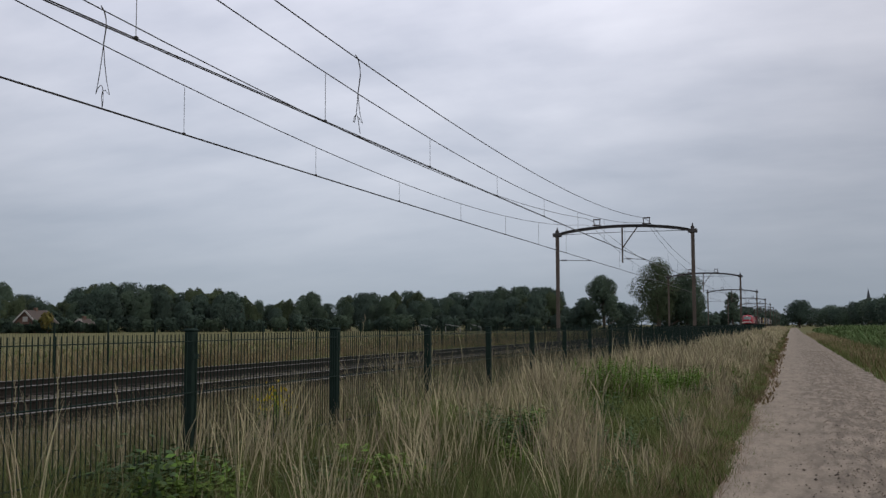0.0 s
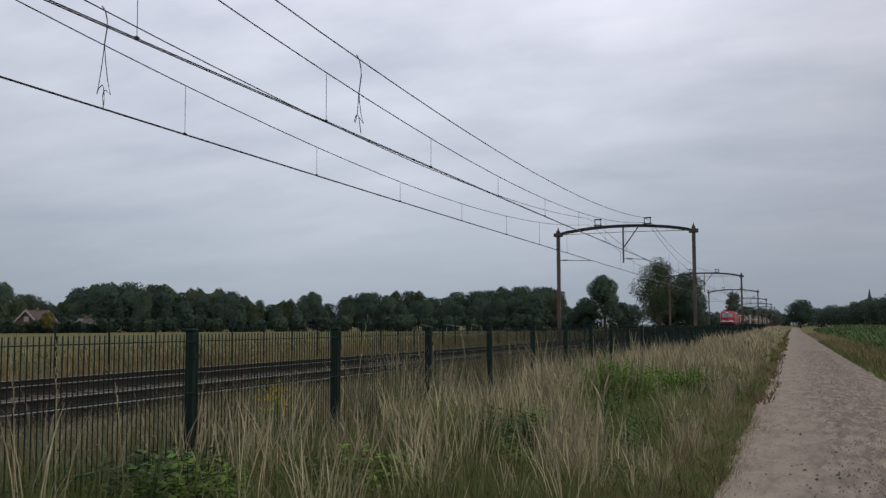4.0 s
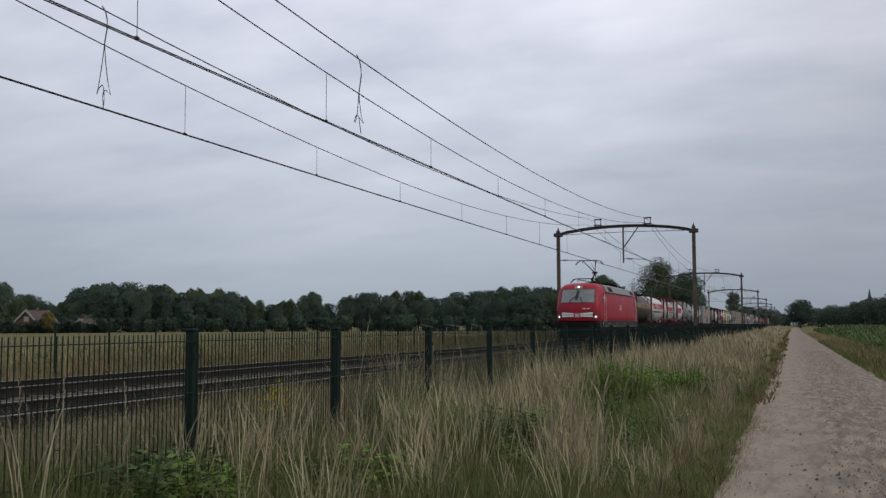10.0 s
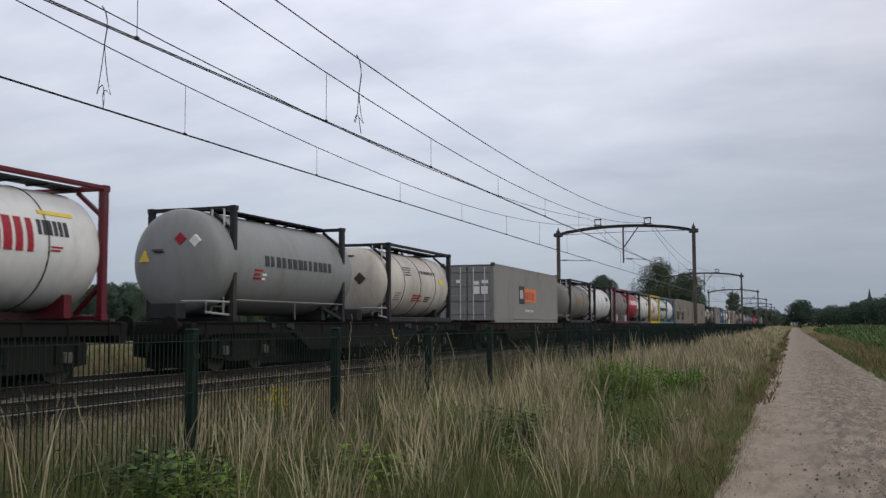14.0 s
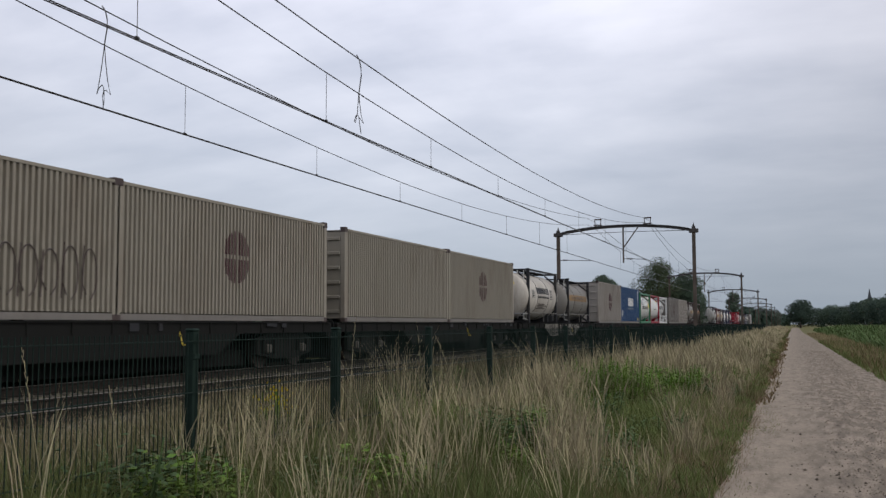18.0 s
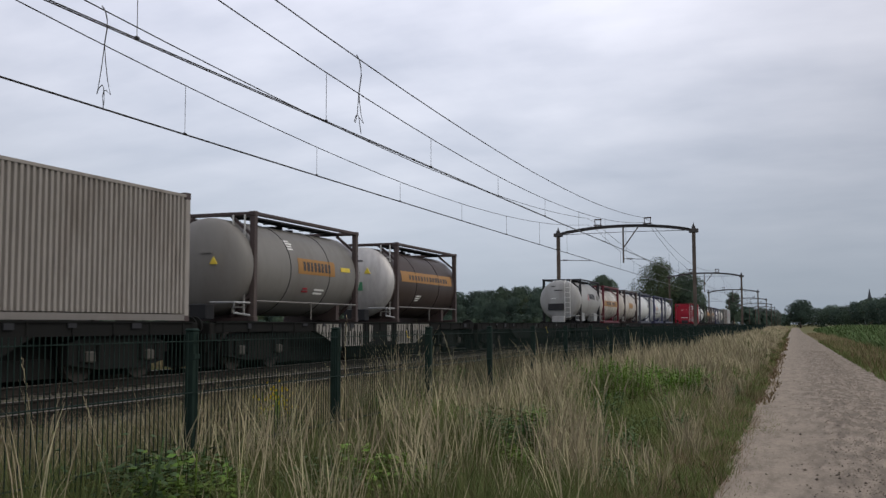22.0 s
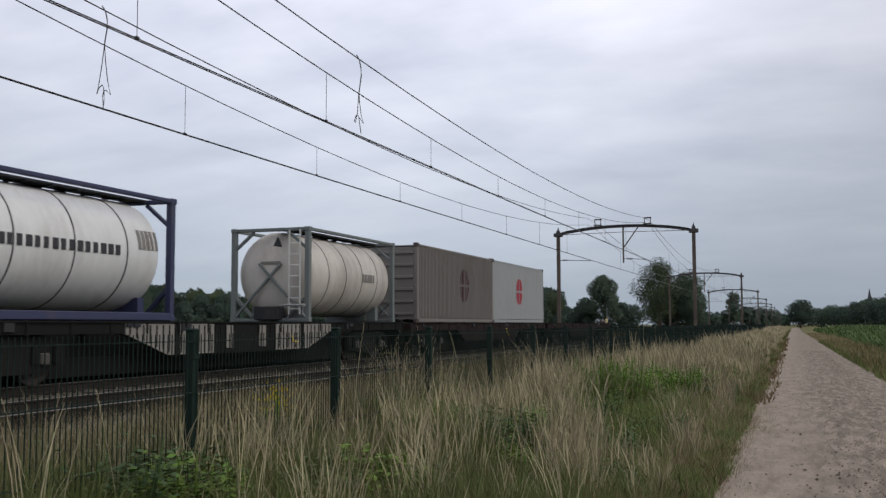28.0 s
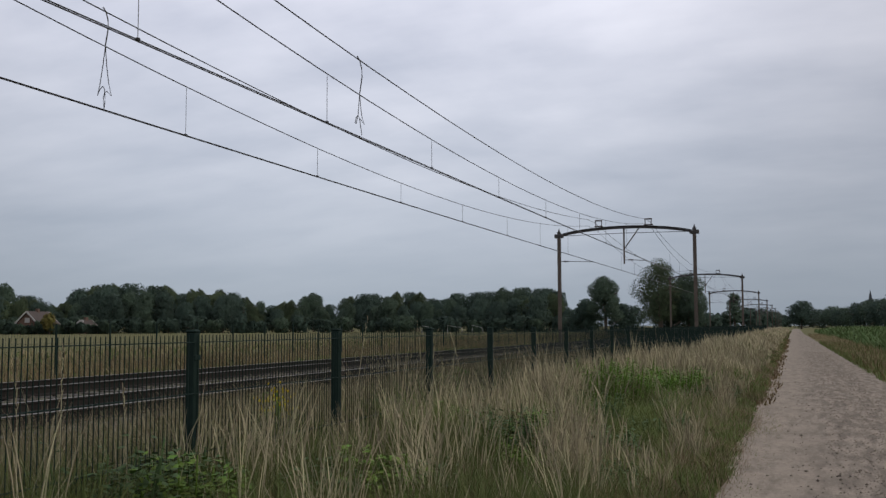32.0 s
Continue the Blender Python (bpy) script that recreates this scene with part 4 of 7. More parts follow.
        part("guard_rail", gd, P["boxlight"], c, "pale bent-tube guard rail")
        part("valve_box", Shape().box(-.35, -over - .12, .05, .4, -over + .25, .42, .02), P["tankgrey" if over >= 1.0 else "frame"], c)
    if cabinet:
        part("cabinet", Shape().box(.75, .35, .12, 1.20, 1.15, .62, .02), P["boxlight"], c)
        part("cabinet", Shape().box(.75, L - 1.9, .12, 1.20, L - .9, .62, .02), P["boxlight"], c)
    if skirt:
        for y in (.3, L * .50, L * .74):
            part("skirt_plate", Shape().prism([(y - .22, .45), (y + .1, .06), (y + .2, .06), (y + .30, .45)], 1.0, 1.02), P[tank], c)
    if belt:
        col, ya, yb, a0, a1 = belt
        sh = Shape()
        flank_patch(sh, R, zc, ya, yb, a0, a1, 0.006, 8)
        part("colour_band", sh, P[col], body)
    for k, (col, ya, yb, a0, a1, n) in enumerate(rows):
        for p, q in letter_row(ya, yb, n, int(u * 7) + k, 0.22):
            part("letter_bar", flank_patch(Shape(), R, zc, p, q, a0, a1, 0.010, 4), P[col], body)
    for col, ya, yb, a0, a1 in marks:
        if col in ("warn", "placard", "orange") or a1 - a0 > 40:
            part("mark", flank_patch(Shape(), R, zc, ya, yb, a0, a1, 0.013, 5), P[col], body, "painted mark")
        else:
            # a block of small print: a plain bar for each line
            rng = random.Random(int(u * 3 + ya * 11))
            nl = max(2, int((a1 - a0) / 4.0))
            for i in range(nl):
                b0 = a0 + (a1 - a0) * i / nl
                part("text_line", flank_patch(Shape(), R, zc, ya, yb - rng.uniform(0, .4) * (yb - ya), b0, b0 + (a1 - a0) / nl * .5, 0.010, 1), P[col], body)
    for col, y, a, r, lift in discs:
        rim = [(y + r * math.cos(i * .2618), a + math.degrees(r / R) * math.sin(i * .2618)) for i in range(24)]
        pts = [((R + lift) * math.cos(radians(a)), y, zc + (R + lift) * math.sin(radians(a)))] + [((R + lift) * math.cos(radians(b)), yy, zc + (R + lift) * math.sin(radians(b))) for yy, b in rim]
        mids = [((R + lift) * math.cos(radians((a + b) / 2)), (y + yy) / 2, zc + (R + lift) * math.sin(radians((a + b) / 2))) for yy, b in rim]
        sh = Shape().add(pts + mids, [(0, 25 + i, 25 + (i + 1) % 24) for i in range(24)] + [(25 + i, 1 + i, 1 + (i + 1) % 24, 25 + (i + 1) % 24) for i in range(24)])
        part("round_mark", sh, P[col], body)
    for text, y, a, hgt in words:
        part("lettering", flank_text(text, R, zc, y, a, hgt), P["ink"], body)
    MOVERS.append((c, u, DECK))
    return c


def flank_text(words, R, zc, y0, a0, height, lift=0.012):
    """Lettering in the built-in font, laid round the flank of a tank."""
    cu = bpy.data.curves.new("words", "FONT")
    cu.body, cu.size, cu.extrude, cu.resolution_u, cu.shear = words, height, 0.0, 3, 0.2
    ob = bpy.data.objects.new("words", cu)
    me = ob.to_mesh()
    v = [(p.co.x, p.co.y) for p in me.vertices]
    f = [tuple(p.vertices) for p in me.polygons]
    ob.to_mesh_clear()
    bpy.data.objects.remove(ob)
    pts = []
    for x, y in v:
        a = radians(a0) + y / R
        pts.append(((R + lift) * math.cos(a), y0 + x, zc + (R + lift) * math.sin(a)))
    return Shape().add(pts, f)


def disc_up(x, y, z, r, h, n=16):
    v = [(x + r * math.cos(6.283 * i / n), y + r * math.sin(6.283 * i / n), zz) for zz in (z, z + h) for i in range(n)]
    f = [tuple(range(n)), tuple(range(2 * n - 1, n - 1, -1))] + [(i, n + i, n + (i + 1) % n, (i + 1) % n) for i in range(n)]
    return v, f


def corrugated(sh, x, side, y0, y1, z0, z1, pitch=0.146, depth=0.085):
    """A side wall with upright corrugations, seen from the side given."""
    n = int(round((y1 - y0) / pitch))
    p = (y1 - y0) / n
    line = []
    for i in range(n):
        b = y0 + i * p
        line += [(b, 0), (b + p * .44, 0), (b + p * .54, depth), (b + p * .90, depth)]
    line.append((y1, 0))
    sh.line = [y for y, d in line], [d for y, d in line]
    v, f = [], []
    for y, d in line:
        v += [(x - side * d, y, z0), (x - side * d, y, z1)]
    for i in range(len(line) - 1):
        f.append((2 * i, 2 * i + 1, 2 * i + 3, 2 * i + 2))
    return sh.add(v, f)


def box_container(u, L, colour, label, H=2.74, smooth_side=False, rows=(), marks=(), doors=False, graffiti=False, logo=None):
    """A corrugated box on a wagon."""
    c = thing("container", label, "container", "box containers on the freight train")
    w = 1.25
    col = P[colour]
    side_line = None
    for y0 in (0.0, L - 0.16):
        for s in (-1, 1):
            x0, x1 = sorted((s * w, s * (w - .15)))
            part("corner_post", Shape().box(x0, y0, 0, x1, y0 + .16, H, 0.012), col, c, smooth=30)
    for y0 in (-0.006, L - 0.172):
        for s in (-1, 1):
            x0, x1 = sorted((s * (w + .006), s * (w - .16)))
            for z0 in (-0.004, H - 0.116):
                part("corner_casting", Shape().box(x0, y0, z0, x1, y0 + .178, z0 + .12 + (.006 if z0 < 1 else .035), 0.01), P["brownframe"], c)
    for s in (-1, 1):
        x0, x1 = sorted((s * w, s * (w - .06)))
        part("top_rail", Shape().box(x0, .16, H - .07, x1, L - .16, H - .008), col, c)
        part("bottom_rail", Shape().box(x0, .16, .01, x1, L - .16, .14), P["boxdark"] if not smooth_side else col, c, "grimy bottom rail")
        sh = Shape()
        if smooth_side:
            sh.box(*(sorted((s * (w - .012), s * (w - .04)))[0], .16, .16, sorted((s * (w - .012), s * (w - .04)))[1], L - .16, H - .07))
        else:
            corrugated(sh, s * (w - .01), s, .16, L - .16, .16, H - .07)
            side_line = sh.line
        part("side_wall", sh, col, c)
    rf = Shape().box(-w + .06, .16, H - .06, w - .06, L - .16, H - .03)
    part("roof", rf, col, c)
    part("floor", Shape().box(-w + .06, .1, .05, w - .06, L - .1, .14), P["chassis"], c)
    # front end: pressed panel with ribs, or a pair of doors with lock bars
    for y, s in ((0.05, -1), (L - .05, 1)):
        e = Shape().box(-w + .15, y - .02, .1, w - .15, y + .02, H - .1)
        end = part("end_wall" if not (doors and s < 0) else "door", e, col, c)
        if doors and s < 0:
            for x in (-.82, -.30, .30, .82):
                bar = part("lock_bar", Shape().bar((x, y - .05, .15), (x, y - .05, H - .15), .022, n=8), P["handrail"], end)
            gap = Shape().box(-.015, y - .03, .12, .015, y - .018, H - .12)
            part("door_seal", gap, P["frame"], end)
            for z in (.35, .95, 1.6, 2.2):
                for x0, x1 in ((-1.05, -.06), (.06, 1.05)):
                    part("door_rib", Shape().box(x0, y - .045, z, x1, y - .018, z + .26, .012), col, end)
            for x0, z0, dx, dz in ((.28, 1.25, .3, .34), (.66, 1.25, .3, .34), (.3, 1.66, .26, .16), (.68, 1.72, .3, .14), (-.5, 1.75, .2, .14), (-.9, 1.75, .14, .12)):
                part("placard", Shape().box(x0, y - .056, z0, x0 + dx, y - .046, z0 + dz), P["inkwhite"], end, "white paper placard")
        else:
            for i in range(6):
                z = .3 + i * (H - .6) / 5
                part("end_rib", Shape().box(-w + .17, y - .07 if s < 0 else y + .018, z - .05, w - .17, y - .018 if s < 0 else y + .07, z + .05, .012), col, end)
    if logo:
        yc, zc, k = logo[:3]
        seg = Shape()
        # four quarter discs laid over the ribs of the wall
        wave = side_line if side_line else ([0, L], [0, 0])
        step = .018
        for sy in (-1, 1):
            for i in range(int(.50 * k / step)):
                e0, e1 = .05 * k + i * step, .05 * k + (i + 1) * step
                for sz in (-1, 1):
                    v4 = []
                    for e in (e0, e1):
                        hh = .05 * k + .57 * k * math.sqrt(max(0, 1 - (e / (.55 * k)) ** 2))
                        xx = w - .002 - float(np.interp(yc + sy * e, *wave)) + (0 if side_line else .0)
                        v4 += [(xx, yc + sy * e, zc + sz * .05 * k), (xx, yc + sy * e, zc + sz * hh)]
                    seg.add(v4, [(0, 2, 3, 1)] if sy * sz > 0 else [(0, 1, 3, 2)])
        part("emblem", seg, P[logo[3] if len(logo) > 3 else "logo"], c, "round maroon emblem split by a pale cross")
    for k, (colr, ya, yb, z0, z1, n) in enumerate(rows):
        for p, q in letter_row(ya, yb, n, int(u * 5) + k):
            part("letter_bar", Shape().box(w - .008, p, z0, w + .004, q, z1), P[colr], c)
    for colr, ya, yb, z0, z1 in marks:
        part("mark", Shape().box(w - .009, ya, z0, w + .003, yb, z1), P[colr], c, "painted mark")
    if graffiti:
        rng = random.Random(3)
        for g0 in (1.2, 6.2):
            sh = Shape()
            for i in range(5):
                y, wd, ht = g0 + i * .52, rng.uniform(.16, .24), rng.uniform(.8, 1.05)
                pts = [(w + .004, y + wd * math.cos(k * .52 - 1.2) * (1.0 if k % 5 else .6), .85 + ht * .5 * math.sin(k * .52 - 1.2)) for k in range(11)]
                sh.pipe(pts, .014, 4)
                sh.pipe([(w + .004, y - wd, .4), (w + .004, y - wd * .8, .4 + ht)], .014, 4)
            part("graffiti", sh, P["brownframe"], c, "faint rounded graffiti outlines")
    MOVERS.append((c, u, DECK))
    return c


def bogie(w, y, material="chassis"):
    g = RAIL
    pr = [(y - 1.45, .34 + g), (y - .55, .22 + g), (y + .55, .22 + g), (y + 1.45, .34 + g), (y + 1.45, .74 + g), (y + .6, .95 + g), (y - .6, .95 + g), (y - 1.45, .74 + g)]
    # the inner box is added filler that keeps the space between the wheels dark
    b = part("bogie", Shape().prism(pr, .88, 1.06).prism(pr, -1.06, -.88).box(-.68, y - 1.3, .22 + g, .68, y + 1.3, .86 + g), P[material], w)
    for dy in (-.9, .9):
        for s in (-1, 1):
            part("wheel", Shape().wheel(s * .70, s * .83, y + dy, .46 + g, .46), P["wheel"], b)
        part("axle_box", Shape().box(1.0, y + dy - .12, .36 + g, 1.14, y + dy + .12, .58 + g, .03), P["axlebox"], b)
        for d in (-.26, .26):
            part("spring", Shape().bar((1.09, y + dy + d, .40 + g), (1.09, y + dy + d, .70 + g), .065, n=8), P["chassis"], b)
        part("axle", Shape().bar((-.8, y + dy, .46 + g), (.8, y + dy, .46 + g), .08, n=8), P["wheel"], b)
    return b


def wagon(u, L, label, colour="chassis", side="deep", wagon_no=0):
    """A flat container wagon on two bogies."""
    w = thing("container_wagon", label, "wagon", "container wagons of the freight train")
    col = P[colour]
    z = DECK - 0.01
    mid = L / 2
    for s in (-1, 1):
        x0, x1 = sorted((s * 1.20, s * 1.06))
        if side == "deep":
            pr = [(.35, z - .28), (.35, z), (L - .35, z), (L - .35, z - .28), (mid + L * .24, z - .28), (mid + L * .19, z - .74), (mid - L * .19, z - .74), (mid - L * .24, z - .28)]
        else:
            pr = [(.35, z - .24), (.35, z), (L - .35, z), (L - .35, z - .24), (mid + L * .23, z - .24), (mid + L * .15, z - .72), (mid - L * .15, z - .72), (mid - L * .23, z - .24)]
        sill = part("side_sill", Shape().prism(pr, x0, x1), col, w)
        if side == "pale" and s > 0:
            for d in (-1, 1):
                for poly in ([(.225, -.05), (.225, -.25), (.155, -.70), (.145, -.70), (.145, -.05)], [(.135, -.05), (.135, -.70), (.07, -.70), (.07, -.05)], [(.045, -.08), (.045, -.60), (.03, -.60), (.03, -.08)]):
                    pp = [(mid + d * a * L, z + b) for a, b in poly]
                    part("sill_panel", Shape().prism(pp if d > 0 else pp[::-1], 1.195, 1.212), P["chassisgrey"], sill, "pale grey sill panel")
                rb = Shape()
                for i in range(18):
                    a = .035 + i * .0108
                    zb = -.66 if a < .15 else -.66 + .42 * (a - .15) / .075
                    rb.box(1.206, mid + d * a * L - .02, z + min(zb, -.12), 1.222, mid + d * a * L + .02, z - .08)
                part("sill_ribs", rb, P["chassis"], sill, "dark upright ribs on the pale sill")
        fl = Shape().box(min(s * 1.03, s * 1.24), .35, z - .03, max(s * 1.03, s * 1.24), L - .35, z + .0)
        part("flange", fl, col, sill)
        rb = Shape()
        n = int(L / 1.1)
        for i in range(n):
            y = .7 + i * (L - 1.4) / (n - 1)
            rb.box(min(s * 1.19, s * 1.225), y - .03, z - .26, max(s * 1.19, s * 1.225), y + .03, z - .03)
        part("rib", rb, col, sill)
    # below the beam, two filler boxes stand in for gear and shade underneath
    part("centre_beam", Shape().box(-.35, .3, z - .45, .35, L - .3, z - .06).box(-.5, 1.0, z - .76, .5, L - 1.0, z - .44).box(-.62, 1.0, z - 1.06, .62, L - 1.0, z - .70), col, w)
    cr = Shape()
    for i in range(9):
        y = .5 + i * (L - 1) / 8
        cr.box(-1.06, y - .1, z - .24, 1.06, y + .1, z - .05)
    part("cross_beam", cr, col, w)
    for y0, y1 in ((.15, .4), (L - .4, L - .15)):
        e = part("headstock", Shape().box(-1.2, y0, z - .42, 1.2, y1, z - .02, .02), col, w)
        for s in (-.875, .875):
            d = -1 if y0 < 1 else 1
            yb = y0 if d < 0 else y1
            bf = Shape().lathe(sorted([(yb, .09), (yb + d * .32, .09)]), s, 1.0 - .06, 12).lathe(sorted([(yb + d * .32, .01), (yb + d * .325, .22), (yb + d * .38, .22), (yb + d * .39, .01)]), s, .94, 14)
            part("buffer", bf, P["chassis"], e, smooth=40)
    for y in (2.6, L - 2.6):
        bogie(w, y)
    # brake tank, hand wheel and small fittings on the side
    part("brake_cylinder", Shape().lathe([(mid - 1.6, .01), (mid - 1.59, .2), (mid - .7, .2), (mid - .69, .01)], .5, .5, 12), P["chassis"], w)
    fit = Shape()
    rng = random.Random(int(u))
    for i in range(7):
        y = rng.uniform(1.2, L - 1.2)
        fit.box(1.22, y, z - rng.uniform(.1, .2), 1.245, y + rng.uniform(.12, .3), z - .04)
    part("marking_plate", fit, P["frame"], w, "small pale marking plates")
    part("lever", Shape().pipe([(1.18, mid + 2.2, z - .2), (1.26, mid + 2.25, z - .5), (1.2, mid + 2.6, z - .52)], .02, 5), P["warn"], w, "yellow release lever")
    MOVERS.append((w, u, 0.0))
    return w


# ------------------------------------------------------------------ locomotive
WHEELS = []                          # (wheel, its place on the locomotive, its radius)


def locomotive(u):
    L = 17.1
    t = thing("locomotive", "bright red electric locomotive with grey roof and lit headlamps", "locomotive")
    levels = [(1.13, .14, 1.45), (1.21, .04, 1.50), (1.55, .0, 1.505), (1.98, .02, 1.505), (2.24, .07, 1.505), (2.36, .12, 1.50), (3.20, .51, 1.47), (3.36, .60, 1.40), (3.50, .74, 1.31), (3.64, 1.02, 1.17), (3.73, 1.5, .95), (3.78, 2.0, .6)]

    def ring(z, f, w):
        half = [(0.0, f - .04), (w * .45, f - .02), (w * .78, f + .06), (w * .90, f + .18), (w * .965, f + .46), (w, f + .95)]
        pts = [(x, y, z) for x, y in half] + [(x, L - y, z) for x, y in half[::-1]]
        pts += [(-x, L - y, z) for x, y in half[1:]] + [(-x, y, z) for x, y in half[::-1][:-1]]
        return pts

    v, f = [], []
    rings = [ring(*q) for q in levels]
    n = len(rings[0])
    for k, r in enumerate(rings):
        v += r
        if k:
            f += [(k * n - n + i, k * n - n + (i + 1) % n, k * n + (i + 1) % n, k * n + i) for i in range(n)]
    f += [tuple(range(n - 1, -1, -1)), tuple(range(len(v) - n, len(v)))]
    body = part("body", Shape().add(v, f), P["red"], t, "glossy red body shell", smooth=38)
    # grey roof between the cabs
    roof = Shape()
    sec = [(-1.525, 3.17), (-1.515, 3.21), (-1.35, 3.57), (-1.18, 3.69), (-.8, 3.75), (.8, 3.75), (1.18, 3.69), (1.35, 3.57), (1.515, 3.21), (1.525, 3.17)]
    m = len(sec)
    ya, yb = 2.35, L - 2.65
    roof.add([(x, y, z) for y in (ya, yb) for x, z in sec], [tuple(range(m)), tuple(range(2 * m - 1, m - 1, -1))] + [(i, m + i, m + (i + 1) % m, (i + 1) % m) for i in range(m)])
    part("roof", roof, P["roofgrey"], t, "sloping grey roof panels")
    for y0, y1 in ((3.55, 5.05), (L - 4.0, L - 2.7)):
        g = Shape().add([(1.519, y0, 3.23), (1.519, y1 + .12, 3.23), (1.372, y1, 3.55), (1.372, y0 - .12, 3.55)], [(0, 1, 2, 3)])
        gr = part("roof_grille", g, P["frame"], t)
        for i in range(7):
            s = (i + .5) / 7
            part("grille_slat", Shape().bar((1.526 - .147 * s, y0 + .03, 3.23 + .32 * s), (1.526 - .147 * s, y1 - .03, 3.23 + .32 * s), .02), P["locobase"], gr)
    for i in range(14):
        y = ya + .1 + i * (yb - ya - .2) / 14
        part("air_inlet", Shape().box(1.495, y, 3.115, 1.532, y + .76, 3.165), P["frame"], t)
    fr = Shape().box(-1.46, .35, .70, 1.46, L - .35, 1.16, .03).box(-1.512, 1.15, .74, 1.512, L - 1.15, 1.225, .02)
    part("underframe", fr, P["locobase"], t, "dark grey underframe")
    rng = random.Random(8)
    for i in range(11):
        y = 3.2 + i * 1.05
        part("marking_plate", Shape().box(1.508, y, .98 + rng.uniform(-.04, .06), 1.518, y + rng.uniform(.12, .5), 1.06 + rng.uniform(0, .04)), P["axlebox"] if i % 3 else P["zinc"], t)
    for i in range(15):
        y = 1.3 + i * 1.04
        part("jacking_mark", Shape().box(1.508, y, .80, 1.517, y + .05, .88), P["inkwhite"], t, "small white lifting mark")
    part("hose_cock", Shape().wheel(1.50, 1.53, 1.22, 1.06, .07, 12), P["handrail"], t, "round metal cap")
    part("pipe", Shape().pipe([(1.49, 1.0, .735), (1.49, L - 1.0, .735)], .016, 6), P["axlebox"], t, "thin grey pipe along the underframe")
    # fronts
    for end in (0, 1):
        q = (lambda y: y) if end == 0 else (lambda y: L - y)
        wn = Shape()
        pane = []
        rim = []
        for k_rim, (z_lo, z_hi, wide, lift, pts) in enumerate(((2.42, 3.29, .755, .062, pane), (2.39, 3.32, .785, .052, rim))):
            for j in range(4):
                z = z_lo + (z_hi - z_lo) * j / 3
                s = (z - 2.36) / .98
                fz, w = .12 + .46 * s, 1.50 - .08 * s
                for k in range(9):
                    x = -w * wide + 2 * w * wide * k / 8
                    a = abs(x) / w
                    y = fz - lift + (.02 * a / .45 if a < .45 else .02 + .08 * (a - .45) / .33 if a < .78 else .10 + .12 * (a - .78) / .12)
                    pts.append((x, q(y), z))
        grid = [(r * 9 + i, r * 9 + i + 1, r * 9 + 10 + i, r * 9 + 9 + i) for r in range(3) for i in range(8)]
        wn.add(pane, grid)
        part("windscreen_seal", Shape().add(rim, grid), P["frame"], body, "black windscreen surround", smooth=60)
        g = part("windscreen", wn, GLASS, t, "wide dark windscreen", smooth=60)
        wp = Shape()
        for x, tip in ((-.62, -.08), (.40, .02)):
            wp.bar((x, q(.02), 2.30), (tip * .5 + x * .5, q(.18), 2.72), .03)
            wp.bar((tip * .5 + x * .5, q(.18), 2.72), (tip, q(.25), 2.86), .022)
            wp.bar((tip - .06, q(.12), 2.60), (tip + .05, q(.42), 3.24), .04)
        part("wiper", wp, P["frame"], g)
        for s in (-1, 1):
            hp = Shape()
            back = Shape()
            for sh, z0, z1, z2, z3, o in ((back, 1.44, 1.41, 1.73, 1.80, .066), (hp, 1.47, 1.44, 1.565, 1.575, .085), (hp, 1.60, 1.61, 1.70, 1.77, .085)):
                v6 = []
                for dy in (-o, -o + .06):
                    for x, lo, hi, yb in ((.23, z0, z2, .012), (.66, (z0 + z1) / 2, (z2 + z3) / 2, .02), (1.03, z1, z3, .072)):
                        v6 += [(s * x, q(yb + dy + .02), lo), (s * x, q(yb + dy + .02), hi)]
                sh.add(v6, [(0, 2, 3, 1), (2, 4, 5, 3), (0, 6, 8, 2), (2, 8, 10, 4), (1, 3, 9, 7), (3, 5, 11, 9), (0, 1, 7, 6), (4, 10, 11, 5)])
            part("grille", back, P["frame"], body, "black front grille")
            part("grille_bar", hp, P["inkwhite"], body, "pale front grille bars")
            hs = Shape().add([(s * 1.06, q(.03), 1.31), (s * 1.38, q(.19), 1.33), (s * 1.39, q(.20), 1.86), (s * 1.07, q(.03), 1.80), (s * 1.06, q(.12), 1.31), (s * 1.38, q(.34), 1.33), (s * 1.39, q(.35), 1.86), (s * 1.07, q(.12), 1.80)],
                             [(0, 1, 2, 3), (0, 4, 5, 1), (2, 6, 7, 3), (0, 3, 7, 4), (1, 5, 6, 2)])
            house = part("lamp_housing", hs, LAMPBOX, body, "dark grey glazed lamp housing")
            part("lamp_ring", Shape().lathe(sorted([(q(.075), .06), (q(.07), .095), (q(.16), .095)]), s * 1.22, 1.46, 16), P["handrail"], house)
            ln = Shape().lathe(sorted([(q(.06), .001), (q(.061), .055), (q(.15), .055)]), s * 1.22, 1.46, 14)
            part("headlamp", ln, LAMP if end == 0 else LAMPOFF, house, "lit white headlamp" if end == 0 else "")
        tl = Shape().lathe(sorted([(q(.565), .001), (q(.566), .07), (q(.8), .07)]), 0, 3.45, 14)
        part("top_lamp", tl, LAMP if end == 0 else LAMPOFF, body)
        part("top_lamp_panel", Shape().add([(-.27, q(.53), 3.36), (.27, q(.53), 3.36), (.25, q(.80), 3.57), (-.25, q(.80), 3.57)], [(0, 1, 2, 3)]), P["roofgrey"], body)
        part("emblem", Shape().box(-.15, min(q(-.06), q(-.03)), 1.44, .15, max(q(-.06), q(-.03)), 1.68), P["inkwhite"], body, "small white framed emblem")
        part("emblem", Shape().box(-.12, min(q(-.066), q(-.055)), 1.47, .12, max(q(-.066), q(-.055)), 1.65), P["red"], body)
